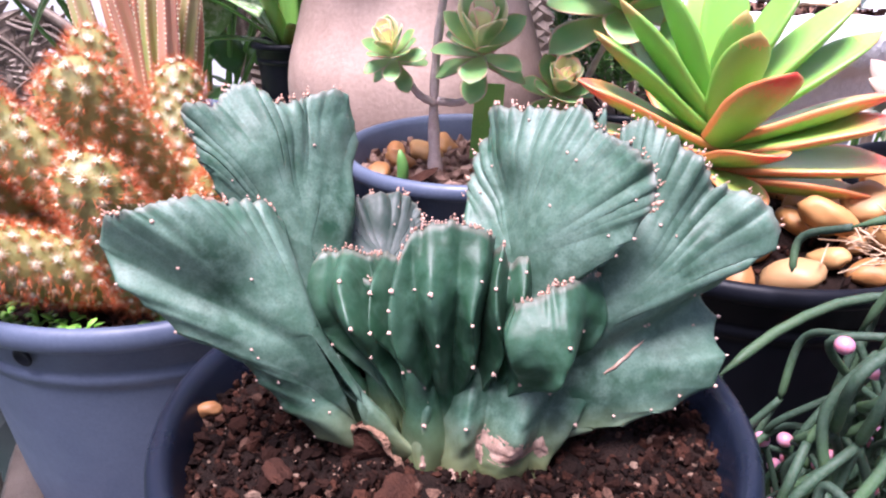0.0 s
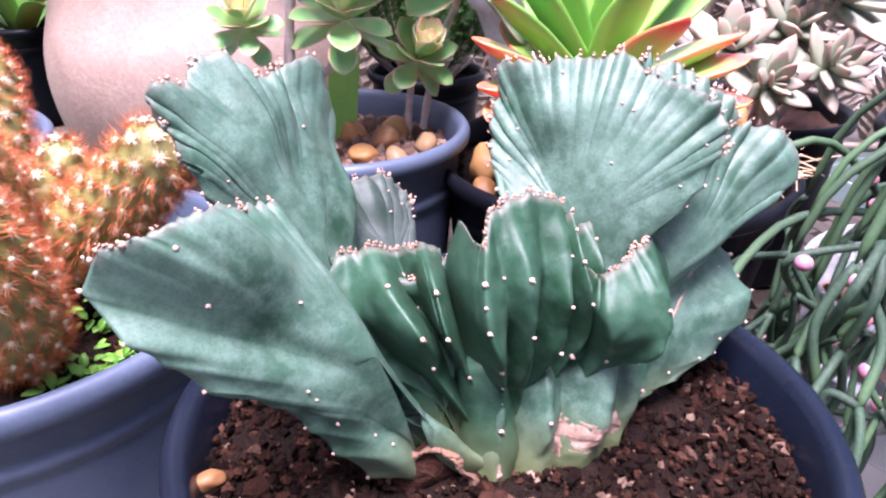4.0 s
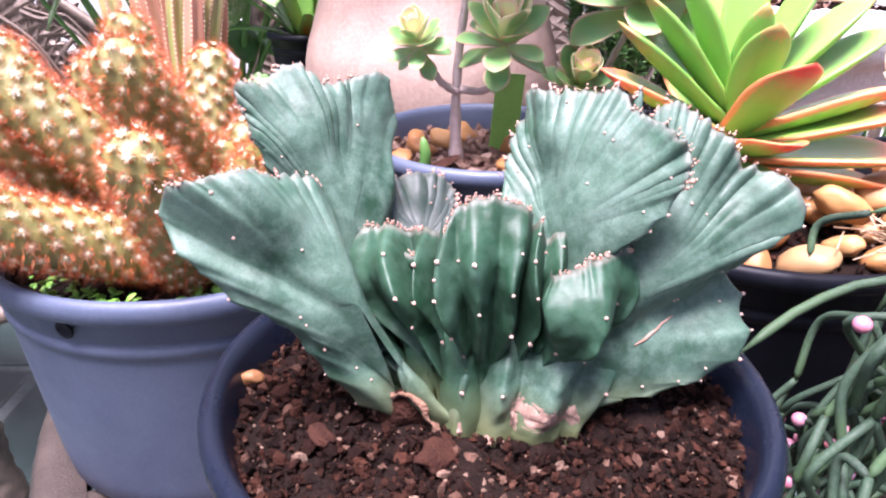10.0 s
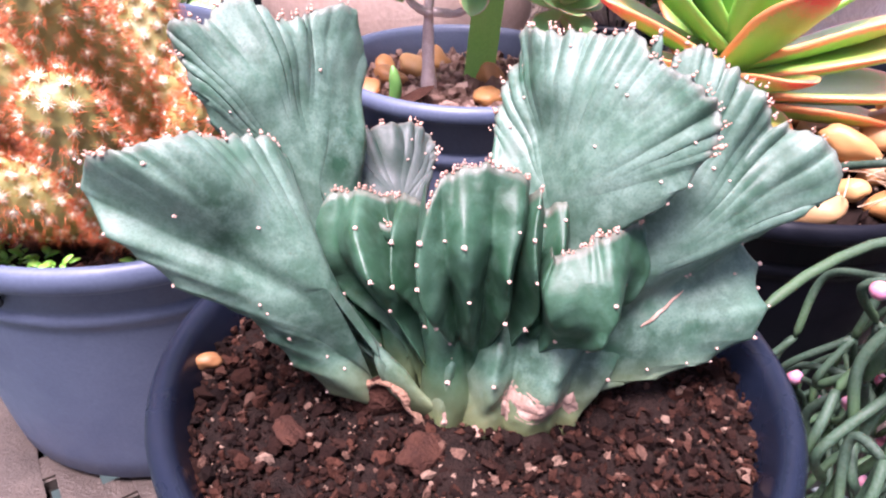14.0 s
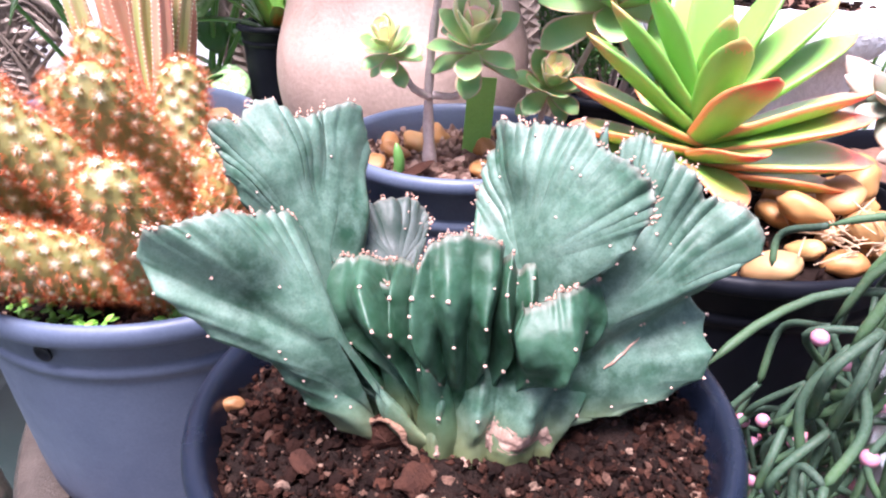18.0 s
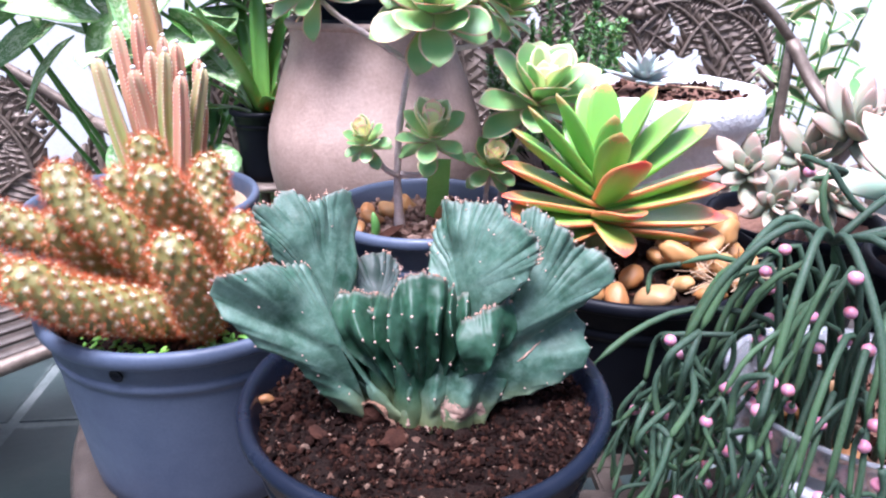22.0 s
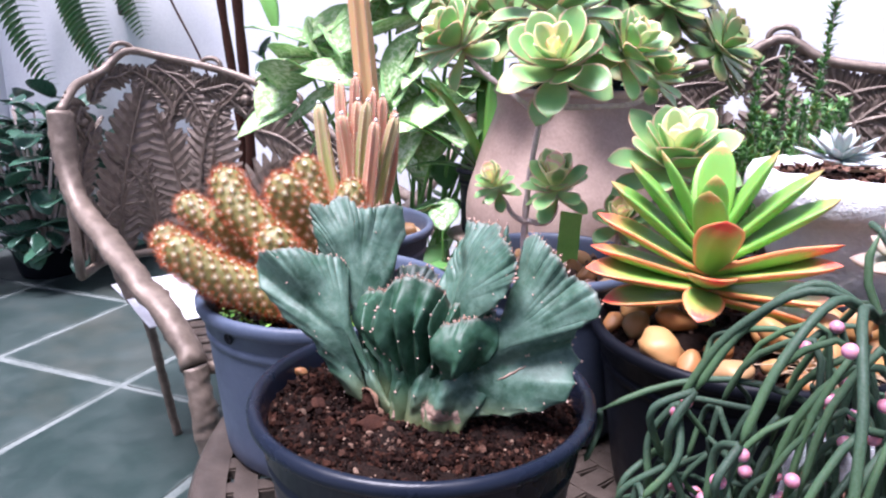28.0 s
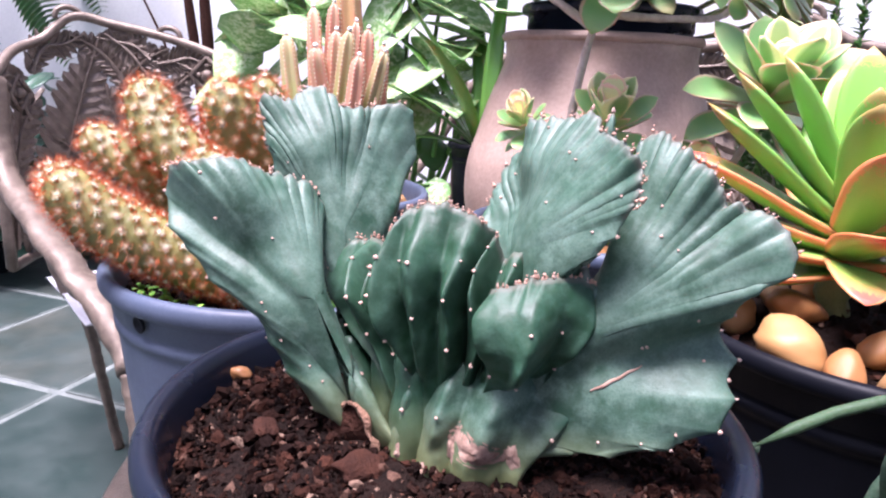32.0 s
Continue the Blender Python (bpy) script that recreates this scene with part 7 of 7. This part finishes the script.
# strap-leaved plant in a small pot on a stand
ST = np.array((-0.232, 1.10, 0.0))
stand = thing("plant_stand", ST, "slim brown metal plant stand on three legs", "stand")
child("top", Geo().add(*revolve([(0.0005, 0.752), (0.07, 0.752), (0.074, 0.757), (0.07, 0.762), (0.0005, 0.762)], 32)).mesh("top", IRON), stand)
for k in range(3):
    a = k * 2.094 + 0.5
    child("leg", Geo().add(*tube([(0.05 * math.cos(a), 0.05 * math.sin(a), 0.753), (0.06 * math.cos(a), 0.06 * math.sin(a), 0.4), (0.09 * math.cos(a), 0.09 * math.sin(a), 0)], 0.008, 7)).mesh("leg", IRON), stand)
strap = thing("potted_strap_leaf_plant", ST + (0, 0, 0.762), "green strap-leaved plant in a small black pot", "potted plant")
child("pot", pot_mesh("pot", POT_BLACK, 0.058, 0.125, 0.045, 0.010), strap, None, "black plastic pot")
child("soil", soil_disc("soil", SOIL_FLOOR, 0.050, 0.112, 0.004, 10), strap)
for heading, rise, size, bend in [(115, 70, 0.30, 0.5), (200, 45, 0.28, 0.7), (60, 72, 0.28, 0.4), (185, 20, 0.20, 0.9), (170, 60, 0.30, 0.6), (250, 65, 0.26, 0.7), (330, 60, 0.28, 0.8), (20, 50, 0.26, 0.9), (140, 40, 0.24, 0.9), (215, 70, 0.30, 0.4), (290, 40, 0.2, 1.0), (90, 82, 0.32, 0.3)]:
    leaf_part(strap, flat_leaf(size, 0.030, BLADE, bend, 14, 5, 0.3), STRAP, (0.01 * math.cos(radians(heading)), 0.01 * math.sin(radians(heading)), 0.11), heading, rise)

# hanging fern on the wall
fern = thing("wall_fern", (-2.66, 2.52, 1.46), "green sword fern in a dark pot on a wall bracket", "fern")
child("pot", pot_mesh("pot", POT_BLACK, 0.12, 0.16, 0.09, 0.014), fern, None, "dark plastic pot")
child("soil", soil_disc("soil", SOIL_FLOOR, 0.108, 0.145, 0.005, 8), fern)
child("bracket", Geo().add(*tube([(0, 0.20, -0.12), (0, 0.10, -0.03), (0, 0.0, -0.008), (0, -0.1, -0.008)], 0.008, 6)).mesh("bracket", IRON), fern)
child("bracket_plate", Geo().add(*box_geo(-0.03, 0.17, -0.2, 0.03, 0.2, 0.05, 0.004)).mesh("bracket_plate", IRON), fern)
LEAFLET = flat_leaf(1.0, 0.46, BLADE, 0.15, 4, 3, 0.1)
for k, (pts, size) in enumerate([([(0, 0, 0.15), (-0.18, -0.06, 0.22), (-0.36, -0.12, 0.0), (-0.30, -0.14, -0.30), (-0.17, -0.14, -0.56)], 0.12), ([(0, 0, 0.15), (-0.02, -0.08, 0.20), (0.03, -0.13, -0.05), (0.12, -0.15, -0.30), (0.24, -0.15, -0.50)], 0.12),
                                 ([(0, 0, 0.15), (0.14, -0.06, 0.22), (0.26, -0.10, 0.1), (0.34, -0.12, -0.1), (0.40, -0.12, -0.30)], 0.11), ([(0, 0, 0.15), (-0.1, -0.1, 0.25), (-0.2, -0.2, 0.1), (-0.25, -0.22, -0.1)], 0.08),
                                 ([(0, 0, 0.15), (0.2, 0.0, 0.25), (0.4, 0.02, 0.15), (0.5, 0.02, 0.0)], 0.075), ([(0, 0, 0.15), (-0.25, 0.02, 0.25), (-0.5, 0.02, 0.15), (-0.6, 0.02, -0.1)], 0.08),
                                 ([(0, 0, 0.15), (0.06, -0.12, 0.3), (0.12, -0.22, 0.25), (0.16, -0.28, 0.05)], 0.075)]):
    line = catmull(pts, 40)
    t = np.gradient(line, axis=0)
    t /= np.linalg.norm(t, axis=1)[:, None]
    rib = child("frond", Geo().add(*tube(line, np.linspace(0.003, 0.0012, 40), 5)).mesh("frond", FERN), fern)
    g = Geo()
    for i in range(5, 40):
        side = np.cross(t[i], (0, -1, 0.15))
        side /= np.linalg.norm(side)
        w = 1.25 * size * math.sin(math.pi * (0.18 + 0.80 * i / 40)) ** 0.6
        for sgn in (-1, 1):
            e = side * sgn + t[i] * 0.25
            m = Matrix.Translation(line[i]) @ Vector(e).to_track_quat("X", "Z").to_matrix().to_4x4() @ Matrix.Diagonal((w, w * 0.8, w, 1))
            g.add(moved(LEAFLET[0], m), LEAFLET[1], LEAFLET[2])
    child("leaflet_strip", g.mesh("leaflet_strip", FERN), rib, None, "narrow green leaflets", "stuff")

# dark glossy shrub on the floor by the wall
shrub = thing("dark_glossy_shrub", (-2.92, 2.30, 0.0), "dark glossy-leaved shrub in a low pot on the floor", "potted plant")
child("pot", pot_mesh("pot", POT_BLACK, 0.17, 0.16, 0.13, 0.016), shrub, None, "dark plastic pot")
child("soil", soil_disc("soil", SOIL_FLOOR, 0.155, 0.14, 0.005, 10), shrub)
for k in range(330):
    a, d = k * 2.39996, 0.42 * math.sqrt((k + 0.5) / 330)
    p = np.array((d * math.cos(a), d * math.sin(a) * 0.8, q.uniform(0.20, 0.94) - 0.3 * d))
    if k % 3 == 0:
        child("stalk", Geo().add(*tube(catmull([(p[0] * 0.15, p[1] * 0.15, 0.13), p * (0.6, 0.6, 0.7), p], 8), 0.005, 5)).mesh("stalk", TWIG), shrub)
    size = q.uniform(0.11, 0.18)
    leaf_part(shrub, flat_leaf(size, size * 0.62, ROUND, 0.4, 7, 5, 0.15), DARK_LEAF, p, q.uniform(0, 360), q.uniform(-40, 45), q.uniform(-30, 30))

# slim dracaena with two canes
dra = thing("potted_dracaena", (-1.58, 2.08, 0.0), "thin-stemmed dracaena with hanging green leaves in a pot", "potted plant")
child("pot", pot_mesh("pot", POT_BLACK, 0.14, 0.26, 0.10, 0.016), dra, None, "dark plastic pot")
child("soil", soil_disc("soil", SOIL_FLOOR, 0.126, 0.24, 0.005, 10), dra)
for pts, r in [([(0.03, 0, 0.23), (0.05, 0, 0.8), (0.0, 0, 1.25), (-0.04, 0, 1.7)], 0.016), ([(0.05, 0.01, 0.23), (0.09, 0, 0.8), (0.07, 0, 1.25), (0.06, 0, 1.7)], 0.019), ([(0.02, -0.02, 0.23), (0.0, -0.1, 1.0), (-0.16, -0.1, 1.3), (-0.3, -0.1, 1.6)], 0.004)]:
    child("cane", Geo().add(*tube(catmull(pts, 24), r * (1 + 0.1 * np.sin(np.arange(24) * 2.0)), 8)).mesh("cane", BARK), dra)
for at, heading, rise, size, bend in [((0.10, -0.02, 1.42), 330, -20, 0.42, 1.0), ((0.08, 0, 1.65), 20, 40, 0.5, 1.6), ((-0.02, 0, 1.65), 170, 40, 0.5, 1.6), ((0.16, 0.0, 1.10), 20, 20, 0.10, 0.5), ((0.16, 0, 1.08), 330, 45, 0.11, 0.3),
                                      ((0.17, 0, 1.07), 160, 30, 0.10, 0.6), ((0.18, 0, 1.06), 280, -10, 0.10, 0.6), ((0.19, 0, 0.95), 60, 10, 0.10, 0.6)]:
    leaf_part(dra, flat_leaf(size, size * 0.17 + 0.015, BLADE, bend, 12, 5, 0.2), STRAP if size > 0.3 else DARK_LEAF, at, heading, rise)
child("thin_stem", Geo().add(*tube(catmull([(0.06, 0, 0.24), (0.2, 0, 0.7), (0.17, 0, 1.1)], 14), 0.005, 6)).mesh("thin_stem", STRAP), dra)

# cream-edged shrub at the wall
var = thing("potted_variegated_shrub", (1.22, 2.02, 0.0), "cream-edged leafy shrub in a dark pot by the wall", "potted plant")
child("pot", pot_mesh("pot", POT_BLACK, 0.16, 0.30, 0.12, 0.016), var, None, "dark plastic pot")
child("soil", soil_disc("soil", SOIL_FLOOR, 0.146, 0.28, 0.005, 10), var)
for k in range(13):
    a = k * 2.39996
    head = np.array((0.30 * math.cos(a) * math.sqrt((k + 1) / 13), 0.2 * math.sin(a), q.uniform(0.72, 1.12)))
    line = catmull([(head[0] * 0.15, head[1] * 0.15, 0.27), head * (0.6, 0.6, 0.65), head], 12)
    child("stalk", Geo().add(*tube(line, np.linspace(0.006, 0.003, 12), 6)).mesh("stalk", STRAP), var)
    for s in (4, 6, 7, 8, 9, 10, 11, 11):
        size = q.uniform(0.09, 0.15)
        leaf_part(var, flat_leaf(size, size * 0.36, OVAL, 0.5, 9, 5, 0.2, 0.02), VARIEGATED, line[s], q.uniform(0, 360), q.uniform(-30, 55), q.uniform(-40, 40))

# ---- slate floor, tile by tile ----
floor = lone("floor", Geo().add(*box_geo(-3.6, -3.2, -0.058, 4.5, 2.72, -0.004)), GROUT, "green-grey slate floor tiles with pale joints", "floor", kind="structure", smooth=False)
TILES = []
for k in range(4):
    bm = bmesh.new()
    bmesh.ops.create_cube(bm, size=1)
    w = np.random.default_rng(k + 1)
    for v in bm.verts:
        v.co = (v.co.x * 0.562 + w.normal(0, 0.004), v.co.y * 0.622 + w.normal(0, 0.004), v.co.z * 0.012 - 0.006 + (w.normal(0, 0.0008) if v.co.z > 0 else 0))
    bmesh.ops.bevel(bm, geom=bm.edges[:], offset=0.003, segments=1, affect="EDGES")
    me = bpy.data.meshes.new("tile")
    bm.to_mesh(me)
    bm.free()
    me.materials.append(SLATE)
    TILES.append(me)
for i in range(-4, 10):
    for j in range(-6, 3):
        x, y = -1.03 + 0.590 * (i - 0.5) + 0.59, 1.465 + 0.65 * (j + 0.5)
        if -3.58 < x - 0.3 and x + 0.3 < 4.6 and y - 0.33 > -3.3 and y + 0.33 < 2.80:
            child("tile", TILES[(i * 7 + j * 3) % 4], floor, Matrix.Translation((x, y, 0.0)))
